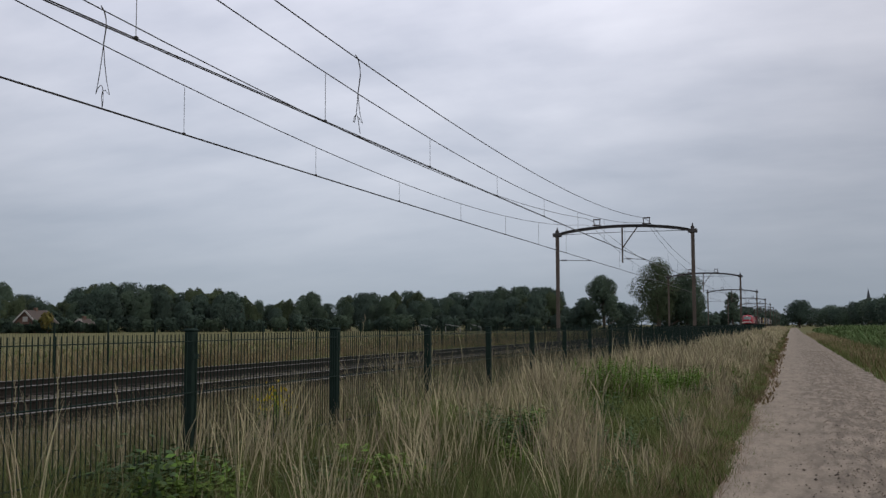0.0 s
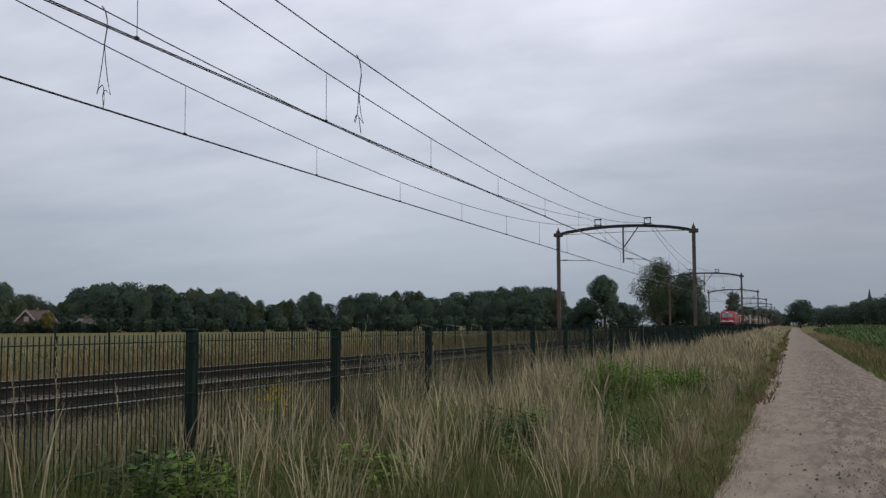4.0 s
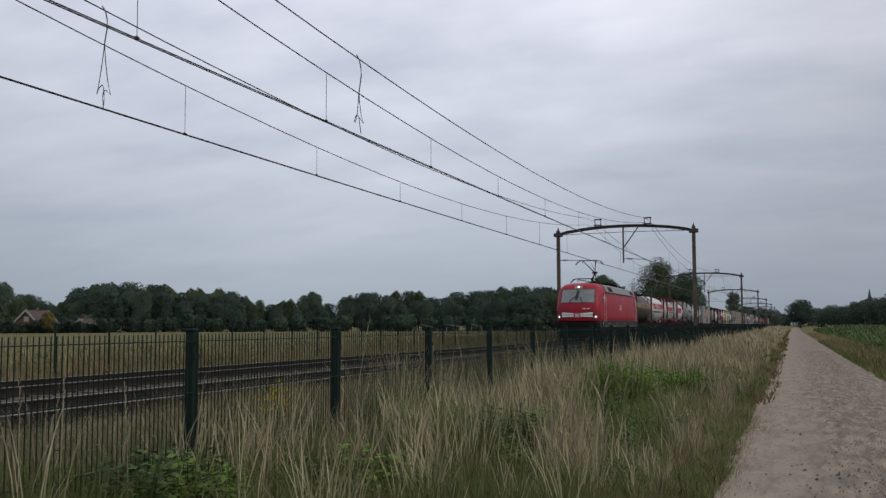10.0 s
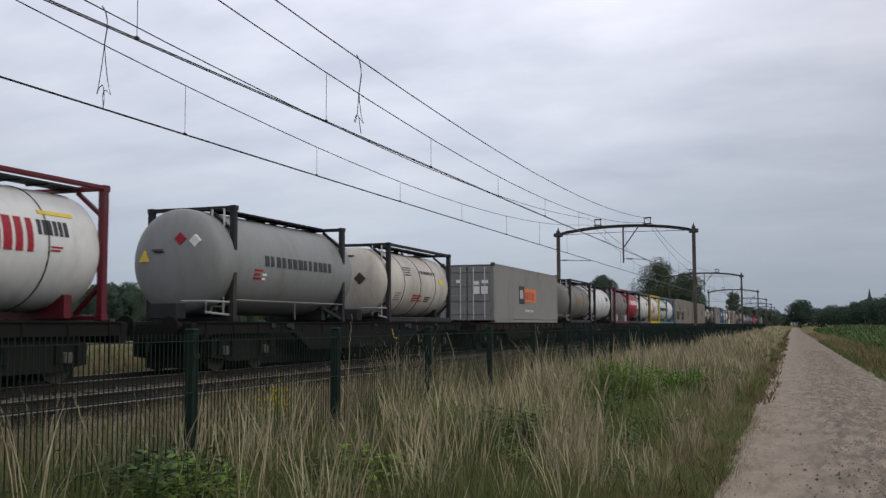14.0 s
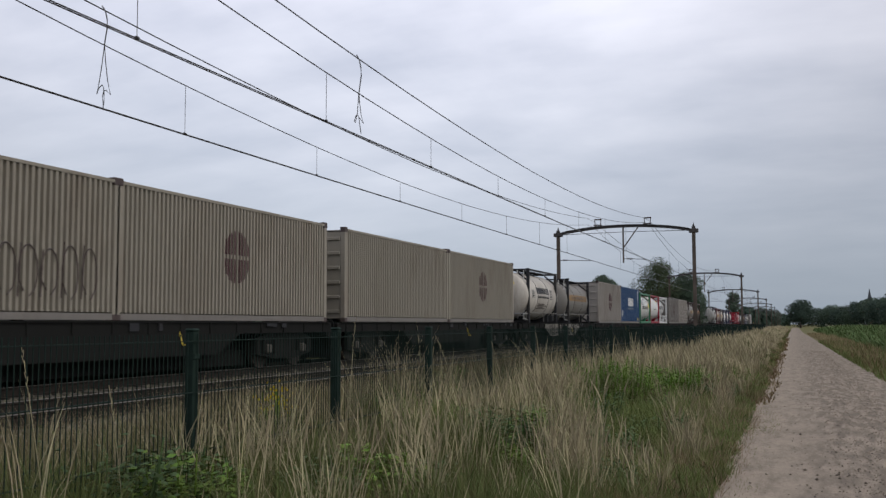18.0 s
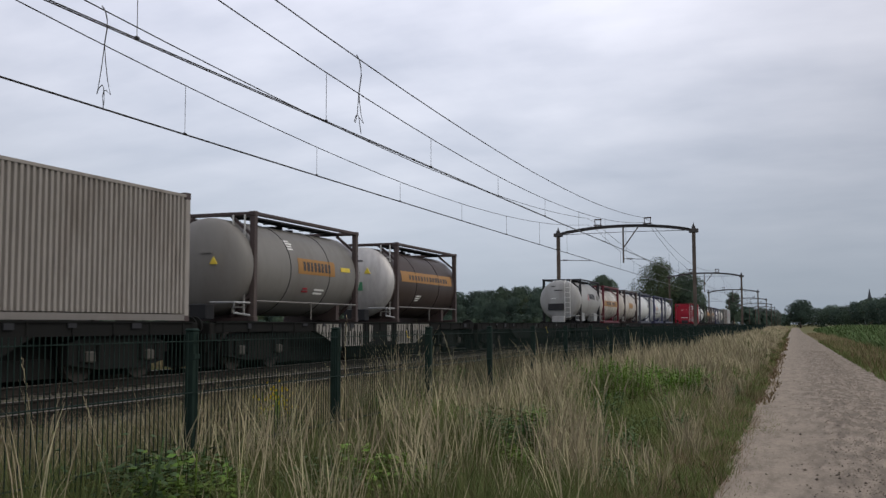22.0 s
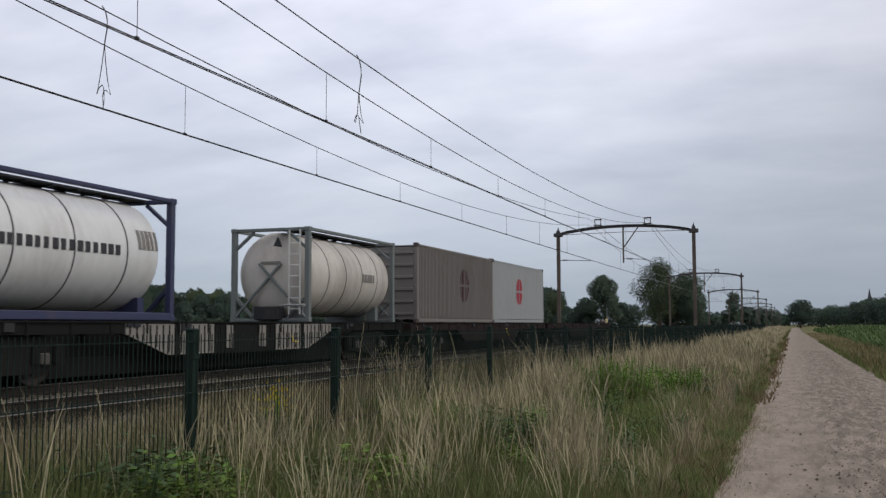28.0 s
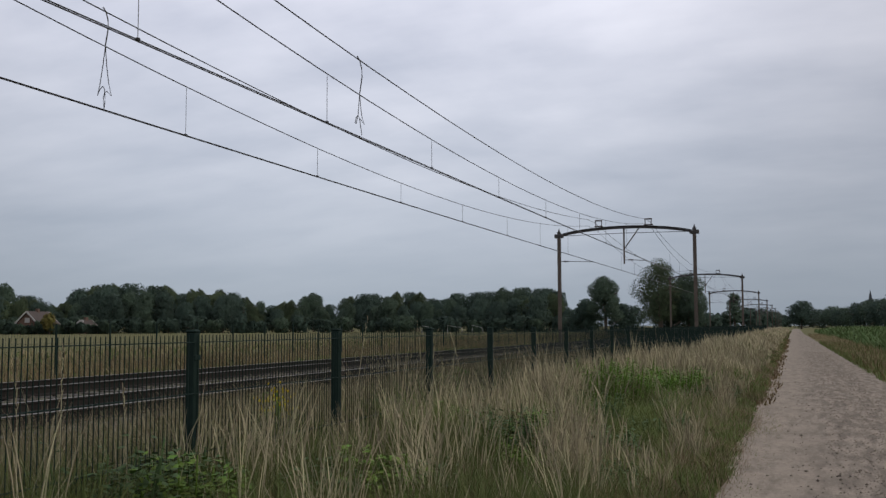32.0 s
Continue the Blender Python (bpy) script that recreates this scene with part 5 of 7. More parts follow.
        part("emblem", Shape().box(-.09, min(q(-.07), q(-.06)), 1.50, -.02, max(q(-.07), q(-.06)), 1.62).box(.02, min(q(-.07), q(-.06)), 1.50, .09, max(q(-.07), q(-.06)), 1.62), P["inkwhite"], body)
        nb = Shape()
        for i in range(6):
            nb.box(.36 + i * .075 + (.05 if i > 2 else 0), min(q(-.03), q(.03)), 1.97, .41 + i * .075 + (.05 if i > 2 else 0), max(q(-.03), q(.03)), 2.045)
        part("lettering", nb, P["inkwhite"], body, "small white bars of lettering")
        bb = part("bumper_beam", Shape().box(-1.35, min(q(.05), q(.5)), .66, 1.35, max(q(.05), q(.5)), 1.12, .04), P["chassis"], t)
        for s in (-.875, .875):
            bf = Shape().lathe(sorted([(q(.1), .12), (q(-.45), .12)]), s, 1.02, 14).lathe(sorted([(q(-.45), .01), (q(-.455), .18), (q(-.50), .18), (q(-.51), .01)]), s, .96, 16)
            part("buffer", bf, P["chassis"], bb, smooth=40)
        part("snow_plough", Shape().prism([(q(.2), .08), (q(.6), .08), (q(.65), .7), (q(.35), .7)], -1.25, 1.25), P["chassis"], t)
        # cab doors with rails
        for s in (-1, 1):
            xs = s * 1.508
            d = part("cab_door", Shape().box(min(xs, xs - s * .02), min(q(1.48), q(2.10)), 1.24, max(xs, xs - s * .02) + .004 * (s > 0), max(q(1.48), q(2.10)), 3.05), P["red"], t)
            part("window_seal", Shape().box(min(xs, xs + s * .008), min(q(1.50), q(2.01)), 2.38, max(xs, xs + s * .008), max(q(1.50), q(2.01)), 3.0, .003), P["frame"], d)
            part("door_window", Shape().box(min(xs, xs + s * .014), min(q(1.53), q(1.95)), 2.42, max(xs, xs + s * .014), max(q(1.53), q(1.95)), 2.97, .004), P["aluminium"], d)
            for yy in (1.42, 2.16):
                part("handrail", Shape().pipe([(xs, q(yy), 1.14), (xs + s * .06, q(yy), 1.19), (xs + s * .06, q(yy), 2.66), (xs + s * .02, q(yy + .03), 2.74), (xs, q(yy + .03), 2.80)], .018, 6), P["handrail"], d)
            part("door_handle", Shape().pipe([(xs, q(1.50), 1.72), (xs + s * .05, q(1.56), 1.62), (xs + s * .05, q(1.72), 1.61)], .014, 6).pipe([(xs + s * .01, q(1.5), 1.40), (xs + s * .04, q(1.56), 1.38), (xs + s * .04, q(2.0), 1.38)], .014, 6), P["handrail"], d)
            part("step", Shape().box(min(xs, xs + s * .012), min(q(1.52), q(1.86)), 1.02, max(xs, xs + s * .012), max(q(1.52), q(1.86)), 1.15), P["frame"], d, "dark step recess")
            part("step", Shape().box(min(xs, xs + s * .05), min(q(1.5), q(2.05)), .55, max(xs, xs + s * .05), max(q(1.5), q(2.05)), .60), P["handrail"], d)
            part("plate", Shape().box(min(xs, xs + s * .006), min(q(1.06), q(1.28)), 2.64, max(xs, xs + s * .006) - .03 * s, max(q(1.06), q(1.28)), 2.80), P["zinc"], d)
            part("side_mark", Shape().box(min(xs, xs + s * .006), min(q(2.36), q(2.46)), 2.58, max(xs, xs + s * .006), max(q(2.36), q(2.46)), 2.86), P["axlebox"], d)
    em = Shape().box(1.508, 8.03, 1.92, 1.516, 8.60, 2.36)
    e = part("emblem", em, P["inkwhite"], body, "white square emblem with a red frame")
    part("emblem_field", Shape().box(1.515, 8.065, 1.955, 1.520, 8.565, 2.325), P["red"], e)
    lb = Shape()
    for a, b in ((8.12, 8.17), (8.25, 8.29), (8.35, 8.40), (8.47, 8.51)):
        lb.box(1.519, a, 2.02, 1.524, b, 2.27)
    for a, z in ((8.12, 2.02), (8.12, 2.24), (8.35, 2.02), (8.35, 2.24), (8.35, 2.13)):
        lb.box(1.519, a, z, 1.524, a + .15, z + .03)
    part("emblem_bars", lb, P["inkwhite"], e)
    for y in (3.8, L - 3.8):
        # the middle block is dark filler, added for the shade under the body
        b = part("bogie", Shape().prism([(y - 2.1, .30), (y - .8, .14), (y + .8, .14), (y + 2.1, .30), (y + 2.1, .8), (y - 2.1, .8)], 1.0, 1.16).prism([(y - 2.1, .40), (y + 2.1, .40), (y + 2.1, .8), (y - 2.1, .8)], -1.16, -1.0).box(-.66, y - 2.0, .12, .66, y + 2.0, .8), P["chassis"], t)
        for dy in (-1.3, 1.3):
            for s in (-1, 1):
                wh = Shape().wheel(s * .72, s * .84, 0, 0, .625, 28).wheel(s * .70, s * .72, 0, 0, .655, 28)
                for k in range(6):
                    wh.bar((s * .83, .36 * math.sin(k * 1.047), .36 * math.cos(k * 1.047)), (s * .875, .36 * math.sin(k * 1.047), .36 * math.cos(k * 1.047)), .05, n=6)
                ob = part("wheel", wh, P["wheel"], b)
                WHEELS.append((ob, y + dy, .625))
            part("axle_box", Shape().box(1.08, y + dy - .2, .35, 1.25, y + dy + .2, .72, .04), P["axlebox"], b)
            part("spring", Shape().bar((1.12, y + dy + .35, .4), (1.12, y + dy + .35, .78), .08, n=8), P["axlebox"], b)
    part("equipment_box", Shape().box(-1.25, 5.95, .12, 1.25, L - 5.95, .80, .05), P["chassis"], t)
    for y in (7.0, 7.3):
        part("filler_flap", Shape().box(1.25, y, .32, 1.30, y + .13, .58), P["boxlight"], t)
    # roof gear
    dark = P["chassis"]
    gear = Shape()
    rng = random.Random(4)
    for i in range(30):
        y = 6.3 + i * .265
        x = rng.choice((-.5, .2, .6, .8, .95))
        h = rng.uniform(.14, .27) * (1.0 if i < 16 else .85)
        gear.bar((x, y, 3.62), (x, y, 3.68 + h), .045, n=8)
        for k in range(3):
            gear.add(*disc_up(x, y, 3.70 + h * .3 * k, .085, .03, 10))
        if i % 3 != 1:
            gear.box(x - .12, y - .10, 3.68 + h, x + .12, y + rng.uniform(.12, .30), 3.72 + h + rng.uniform(0, .05), .015)
    gear.pipe([(.75, 5.4, 3.88), (.75, 6.2, 3.92), (.75, 8.6, 3.93), (.6, 10.2, 3.92), (.5, 14.0, 3.86)], .035, 6)
    gear.pipe([(.1, 7.2, 3.90), (.1, 11.0, 3.88), (.3, 14.2, 3.82)], .03, 6)
    gear.pipe([(.9, 10.4, 3.80), (.85, 12.2, 3.86), (.9, 14.0, 3.78)], .025, 6)
    gear.box(.4, 8.2, 3.72, .85, 9.3, 3.92, .04).box(.2, 10.6, 3.70, .8, 12.0, 3.84, .04)
    part("roof_equipment", gear, dark, t, "dark roof cables and insulators")

    def panto(y0, up, d):
        p = part("pantograph", Shape().box(-.55, y0 - .5, 3.74, -.45, y0 + .5, 3.80).box(.45, y0 - .5, 3.74, .55, y0 + .5, 3.80).box(-.55, y0 - .05, 3.74, .55, y0 + .05, 3.80).box(-.2, y0 - .3, 3.72, .25, y0 + .35, 3.90, .03), dark, t, "raised pantograph on the wire" if up else "folded pantograph")
        for x in (-.5, .5):
            part("foot_insulator", Shape().bar((x, y0 - .4, 3.6), (x, y0 - .4, 3.76), .07, n=8).bar((x, y0 + .4, 3.6), (x, y0 + .4, 3.76), .07, n=8), INSUL, p)
        if up:
            k, hd = (0, y0 + 1.5 * d, 4.70), (0, y0 - .35 * d, CONTACT + .03)
        else:
            k, hd = (0, y0 + 1.5 * d, 3.98), (0, y0 - 1.3 * d, 4.12)
        part("lower_arm", Shape().bar((0, y0, 3.85), k, .065 if up else .045, n=8).bar((.2, y0 + .75 * d, 3.78), (.08, k[1] - .08 * d, k[2] - .22), .024, n=6).bar((.08, k[1] - .08 * d, k[2] - .24), (.02, k[1], k[2] + .03), .04, n=6), dark, p)
        for s in (-1, 1):
            part("upper_arm", Shape().bar(k, (s * .42, hd[1], hd[2] - .08), .032, n=6), dark, p)
        part("guide_rod", Shape().bar((.05, k[1] - .15 * d, k[2] - .05), (.1, hd[1] + .1 * d, hd[2] - .16), .014, n=6), dark, p)
        part("knee_joint", Shape().bar((-.18, k[1], k[2]), (.18, k[1], k[2]), .07, n=8), dark, p)
        hz = hd[2]
        for n, o in enumerate((-.28, .02)):
            part("bow", Shape().pipe([(-.98, hd[1] + o, hz - .32), (-.88, hd[1] + o, hz - .16), (-.72, hd[1] + o, hz - .04), (-.55, hd[1] + o, hz - .012), (.55, hd[1] + o, hz - .012), (.72, hd[1] + o, hz - .04), (.88, hd[1] + o, hz - .16), (.98, hd[1] + o, hz - .32)], .022, 6), dark, p)
            part("contact_strip", Shape().box(-.58, hd[1] + o - .03, hz - .04, .58, hd[1] + o + .03, hz + .0), dark, p)
        part("bow_spring", Shape().bar((-.45, hd[1] - .28, hz - .05), (-.45, hd[1] + .02, hz - .05), .03).bar((.45, hd[1] - .28, hz - .05), (.45, hd[1] + .02, hz - .05), .03).pipe([(.45, hd[1] - .28, hz - .05), (.5, hd[1] - .15, hz - .22), (.45, hd[1], hz - .08)], .014, 5).pipe([(-.45, hd[1] - .28, hz - .05), (-.5, hd[1] - .15, hz - .22), (-.45, hd[1], hz - .08)], .014, 5), dark, p)

    panto(4.9, True, 1)
    panto(4.1, False, 1)
    panto(13.0, False, 1)
    MOVERS.append((t, u, 0.0))
    return t


locomotive(-195.8)

# ------------------------------------------------------------------ wagons and their load
DARK_WAGON = "sooty black container wagon on two bogies"
for u, L, lab, col, side in (
        (-178.2, 20.0, DARK_WAGON, "chassis", "deep"), (-157.6, 17.3, DARK_WAGON, "chassis", "deep"), (-138.4, 18.6, DARK_WAGON, "chassis", "deep"),
        (-118.0, 16.4, "faded red container wagon with a grey box on it", "chassisred", "deep"), (-101.2, 16.0, DARK_WAGON, "chassis", "deep"), (-84.9, 19.2, DARK_WAGON, "chassis", "deep"),
        (-65.6, 19.1, DARK_WAGON, "chassis", "deep"), (-46.3, 19.4, DARK_WAGON, "chassis", "deep"), (-26.8, 19.7, DARK_WAGON, "chassis", "deep"),
        (-6.9, 19.2, "container wagon with pale grey trapezoid side sills", "chassis", "pale"), (12.4, 19.7, DARK_WAGON, "chassis", "deep"), (32.2, 19.3, DARK_WAGON, "chassis", "deep"),
        (51.6, 19.7, DARK_WAGON, "chassis", "deep"), (71.5, 19.6, "container wagon with pale grey trapezoid side sills", "chassis", "pale"),
        (91.4, 19.8, "empty sooty container wagon", "chassis", "deep"), (111.3, 16.0, DARK_WAGON, "chassis", "deep"), (127.6, 17.0, DARK_WAGON, "chassis", "deep"), (144.9, 18.0, DARK_WAGON, "chassis", "deep"),
        (163.4, 20.0, "empty rusty container wagon", "chassisred", "deep"), (183.9, 17.5, "rusty container wagon under tank containers", "chassisred", "deep"),
        (201.8, 19.4, DARK_WAGON, "chassis", "deep"), (221.5, 20.2, "container wagon with pale grey trapezoid side sills", "chassis", "pale"), (242.2, 19.6, "rusty container wagon under box containers", "chassisred", "deep"),
        (262.2, 19.0, "empty faded red container wagon at the end of the train", "chassisred", "deep")):
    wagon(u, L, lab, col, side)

T20, T30, T40 = 6.058, 9.125, 12.192
SMALL = ("ink", 4.3, 5.1, 10, 24, 6)
# tanks, from the locomotive to the tail
tank_container(-177.4, T30, "brown", "brownframe", "long dark brown tank container with a dull orange band", R=1.16, over=.35, beams=False, bands=2, belt=("ochre", .4, 8.7, 0, 22), rows=(("brown", 3.4, 6.6, 6, 16, 14), ("inkwhite", 7.6, 8.4, 40, 48, 6)), lowbar=False)
tank_container(-168.2, T30, "white", "wine", "long white gas tank container with a dark red frame", R=1.18, beams=False, bands=6, band_col="boxlight",
               rows=(("inkred", 1.0, 3.4, -2, 25, 3), ("inkred", 3.75, 8.7, -2, 25, 7)), belt=("ink", .9, 6.3, -18, -10), marks=(("tailyellow", .75, 1.0, -28, -20), ("inkred", 1.2, 1.6, -32, -20), ("inkred", 1.8, 2.15, -32, -20), ("midgrey", 2.3, 4.0, -32, -24)), words=(("GAS LOGISTICS", 6.45, -20, .30),), skirt=True, walkway=False)
tank_container(-156.38, T20, "cream", "wine", "white swap tank container with dark red end frames", R=1.13, over=.55, beams=False, bands=4, rows=(("inkred", .9, 5.4, 2, 22, 9),), belt=("ink", 1.9, 5.2, -7, -2), marks=(("warn", 4.9, 5.3, 30, 42),), heads=(("midgrey", .3, .6, .3, "triangle"), ("midgrey", -.3, .1, .5, "bar")))
tank_container(-147.17, T20, "white", "wine", "white tank container with dark red frame and lettering", R=1.15, over=.35, beams=True, lowbar=False, bands=3, rows=(("inkred", 1.0, 4.3, -6, 24, 6), SMALL), marks=(("warn", 4.4, 5.3, 30, 34), ("inkred", 4.6, 4.9, -4, 2)), skirt=False, heads=(("inkred", -.2, .35, .62, "square"), ("inkwhite", -.2, .35, .34, "diamond"), ("midgrey", -.2, -.3, .6, "bar"), ("ink", .0, .8, .6, "bar")))
tank_container(-136.6, T20, "grey", "frame", "dull grey swap tank container with black end frames", R=1.25, H=2.74, over=.95, beams=False, bands=0, rows=(("ink", 1.4, 5.2, -2, 10, 13),), marks=(("inkred", .9, 1.3, -18, -4), ("inkwhite", 1.3, 1.5, -18, -8)), heads=(("inkred", .25, .5, .3, "diamond"), ("inkwhite", .62, .45, .3, "diamond"), ("warn", -.75, .1, .3, "triangle"), ("slate", -.35, .25, .3, "bar"), ("frame", -.3, .2, .25, "bar")))
tank_container(-127.16, T20, "cream", "frame", "grimy white swap tank container with dark frame", R=1.15, over=.6, beams=True, lowbar=True, bands=3, rows=(("ink", 3.0, 4.8, 20, 26, 7),), marks=(("slate", 1.6, 2.4, 14, 32), ("inkred", 2.4, 3.4, -30, -16), ("warn", 4.9, 5.4, 4, 12), ("midgrey", .8, 1.3, -30, -14), ("brown", 3.6, 4.2, -30, -18)), heads=(("slate", -.1, .85, .4, "bar"), ("inkred", -.65, -.35, .36, "diamond"), ("ink", -.25, -.35, .3, "diamond"), ("brown", .35, .1, .4, "diamond"), ("midgrey", -.3, .5, .5, "bar")))
box_container(-115.43, T40, "boxgrey", "long grey steel container with double doors and placards", H=2.59, smooth_side=True, doors=True, rows=(("inkwhite", 4.35, 5.0, 1.15, 1.55, 3), ("inkred", 5.3, 7.2, 1.1, 1.5, 6), ("inkwhite", 5.3, 6.9, .52, .62, 8)), marks=(("ink", 4.2, 5.15, .9, 1.75), ("placard", 5.15, 7.4, 1.0, 1.65)))
tank_container(-99.6, T20, "midgrey", "frame", "grimy grey swap tank container with black frame", R=1.14, over=.6, beams=True, bands=2, rows=(("orange", 1.5, 4.2, 2, 12, 9),))
tank_container(-92.0, T20, "white", "frame", "white tank container with black end frames", R=1.15, over=.45, beams=False, bands=3, rows=(SMALL,))
tank_container(-84.25, T20, "midgrey", "wine", "grey tank container in a dark red frame", R=1.16, bands=3, rows=(SMALL,), cabinet=True)
tank_container(-78.16, T20, "red", "frame", "red tank container in a black frame with white lettering", R=1.16, bands=0, rows=(("inkwhite", 1.6, 4.6, 6, 24, 9), ("inkwhite", 4.75, 5.6, -8, 22, 4)), marks=(("inkwhite", .9, 1.35, 8, 26), ("midgrey", 4.0, 6.0, -38, -18)), cabinet=False)
tank_container(-72.07, T20, "white", "slate", "white tank container in a dark slate frame", R=1.16, bands=3, marks=(("ink", .55, 1.0, 22, 30), ("inkred", .55, 1.0, -16, 21), ("ink", .55, 1.0, -28, -17)), rows=(SMALL,), lowbar=True)
tank_container(-65.24, T20, "white", "yellow", "white tank container in a bright yellow frame", R=1.16, bands=0, rows=(("midgrey", 4.9, 5.7, -4, 18, 5),), discs=(("inkred", 2.2, 0, .56, .010), ("inkwhite", 2.2, 6, .24, .014), ("inkred", 2.2, 6, .15, .018)), marks=(("placard", .8, 1.25, -20, -6), ("midgrey", 3.4, 4.1, -10, 10), ("ink", 3.55, 3.9, -24, -16)))
tank_container(-59.14, T20, "white", "sage", "white tank container in a pale green frame", R=1.16, bands=4, rows=(("ink", .8, 5.4, -6, 10, 11),), marks=(("inkblue", 2.2, 3.3, 30, 33), ("inkblue", 2.9, 4.0, 14, 17), ("warn", 5.0, 5.2, 18, 28)))
tank_container(-53.06, T20, "white", "sky", "white tank container in a light blue frame", R=1.16, bands=0, rows=(("ink", .5, 1.4, -2, 4, 7), ("midgrey", 4.6, 5.7, -10, 6, 5)), marks=(("inkblue", .7, 1.2, 8, 26),))
for u, L, col, lab, lg, gr in ((-45.64, T30, "boxbeige", "beige corrugated container with a maroon emblem and graffiti", (4.4, 1.5, 1.0), True), (-36.6, T30, "boxbeige", "beige corrugated container with a maroon emblem", (4.4, 1.5, 1.0), False),
                              (-26.3, T30, "boxbeige", "plain beige corrugated container", None, False), (-17.1, T30, "boxbeige", "beige corrugated container with a maroon emblem", (4.4, 1.5, 1.0), False)):
    box_container(u, L, col, lab, logo=lg, graffiti=gr)
tank_container(-4.96, T20, "cream", "frame", "white swap tank container with black end frames and dark lettering", R=1.2, H=2.7, over=.75, beams=True, lowbar=False, bands=2, rows=(("ink", 1.7, 4.3, 6, 22, 7), ("ink", 1.8, 4.1, -4, 1, 12)), marks=(("ink", .7, 1.3, -4, 16), ("ink", 4.5, 5.2, -6, 20), ("brown", 2.1, 4.1, -32, -16)), heads=(("ink", -.45, .25, .55, "diamond"), ("boxlight", -.45, .25, .4, "diamond"), ("warn", .5, .65, .22, "triangle"), ("ink", -.4, .9, .4, "bar")))
tank_container(4.13, T20, "midgrey", "frame", "grimy grey swap tank container with a faded orange band", R=1.15, over=.7, beams=False, bands=2, belt=("ochre", .5, 5.5, 0, 18), rows=(("brown", 1.2, 5.0, 5, 13, 14),))
box_container(13.23, T30, "boxdusty", "dusty grey-brown corrugated container with a maroon emblem", logo=(4.5, 1.5, 1.05), H=2.8)
box_container(22.40, T30, "blue", "deep blue corrugated container with white lettering", H=2.8, rows=(("inkwhite", 3.4, 6.0, 1.35, 1.98, 5), ("boxlight", 3.3, 6.1, 1.1, 1.2, 10)), marks=(("inkwhite", .55, .75, .5, .95), ("warn", 8.1, 8.4, .25, .45), ("inkwhite", 8.3, 8.34, 1.3, 2.7), ("inkwhite", 8.55, 8.59, 1.9, 2.7)))
tank_container(32.65, T20, "white", "green", "white tank container in a bright green frame", R=1.16, bands=4, rows=(("ink", 1.6, 2.5, -4, 10, 3), ("midgrey", 2.7, 4.9, -4, 9, 8)), marks=(("inkblue", 1.4, 2.3, 14, 38), ("inkred", 1.3, 1.6, 18, 24), ("warn", 5.0, 5.5, 2, 22)), over=.1)
tank_container(38.88, T20, "white", "red", "white tank container in a red frame", R=1.18, bands=0, rows=(("inkred", .3, 2.5, 36, 46, 10), ("midgrey", 2.6, 3.6, -6, -2, 12)), marks=(("inkwhite", 4.6, 5.6, 28, 48), ("warn", 5.0, 5.5, 30, 38), ("ink", 4.7, 5.4, 40, 52)))
tank_container(44.90, T20, "white", "white", "all-white tank container in a white strutted frame with dark lettering", R=.95, bands=5, band_col="midgrey", rows=(("ink", .45, 5.3, -8, 15, 4), ("midgrey", 5.45, 5.8, -12, 18, 2)), cabinet=False, truss=True)
box_container(52.47, T30, "boxdark", "grimy grey corrugated container with a maroon emblem", logo=(4.6, 1.45, 1.0))
box_container(61.62, T30, "boxdusty", "plain dusty grey-brown corrugated container")
tank_container(73.52, T20, "midgrey", "brownframe", "grey swap tank container with an orange name band", R=1.2, H=2.7, over=.7, beams=True, lowbar=False, bands=2, belt=("orange", 2.3, 4.5, -4, 16), rows=(("ink", 2.6, 4.3, 0, 12, 8),), marks=(("inkwhite", 1.9, 2.3, 26, 42), ("warn", 4.9, 5.5, 4, 10), ("inkred", 2.7, 3.1, -28, -20), ("inkwhite", 3.4, 4.0, -30, -20)), heads=(("midgrey", .2, .3, .3, "bar"), ("warn", .4, .1, .2, "triangle")))
tank_container(82.72, T20, "brown", "brownframe", "brown swap tank container with a dull orange band and pale head", R=1.17, H=2.65, over=.7, beams=True, lowbar=False, bands=2, head="aluminium", belt=("orange", .5, 5.6, 2, 20), rows=(("brown", 1.2, 5.2, 6, 14, 14),), marks=(("inkwhite", 2.0, 2.5, -30, -18),), heads=(("ink", .0, .7, .3, "bar"), ("warn", .35, .35, .22, "triangle"), ("green", .05, -.15, .28, "square"), ("ink", .0, .3, .2, "bar")))
tank_container(112.6, T20, "tankgrey", "frame", "grey swap tank container with a black frame and dark lettering", R=1.24, H=2.73, over=1.1, beams=True, lowbar=False, bands=0, rows=(("ink", 2.6, 4.4, 6, 22, 4), ("midgrey", 5.0, 5.6, 4, 20, 3)), marks=(("inkred", 2.0, 2.5, 2, 20),), cabinet=True, heads=(("ink", .0, .6, .5, "bar"), ("inkwhite", -.3, .1, .3, "bar"), ("frame", -.15, -.42, 1.0, "plate"), ("ink", -.35, .85, .3, "bar")))
tank_container(120.32, T20, "cream", "wine", "cream tank container with dull red frame and orange band", R=1.14, over=.6, beams=True, lowbar=True, bands=5, band_col="midgrey", belt=("orange", .25, 5.85, -6, 14), rows=(("brown", 1.5, 3.3, -1, 10, 9), ("inkwhite", 3.45, 3.6, -1, 10, 1), ("brown", 3.75, 5.0, -1, 10, 6)), marks=(("inkwhite", 4.7, 5.6, 18, 42), ("midgrey", 3.3, 4.5, -36, -18), ("frame", .7, 1.1, -30, -16)))
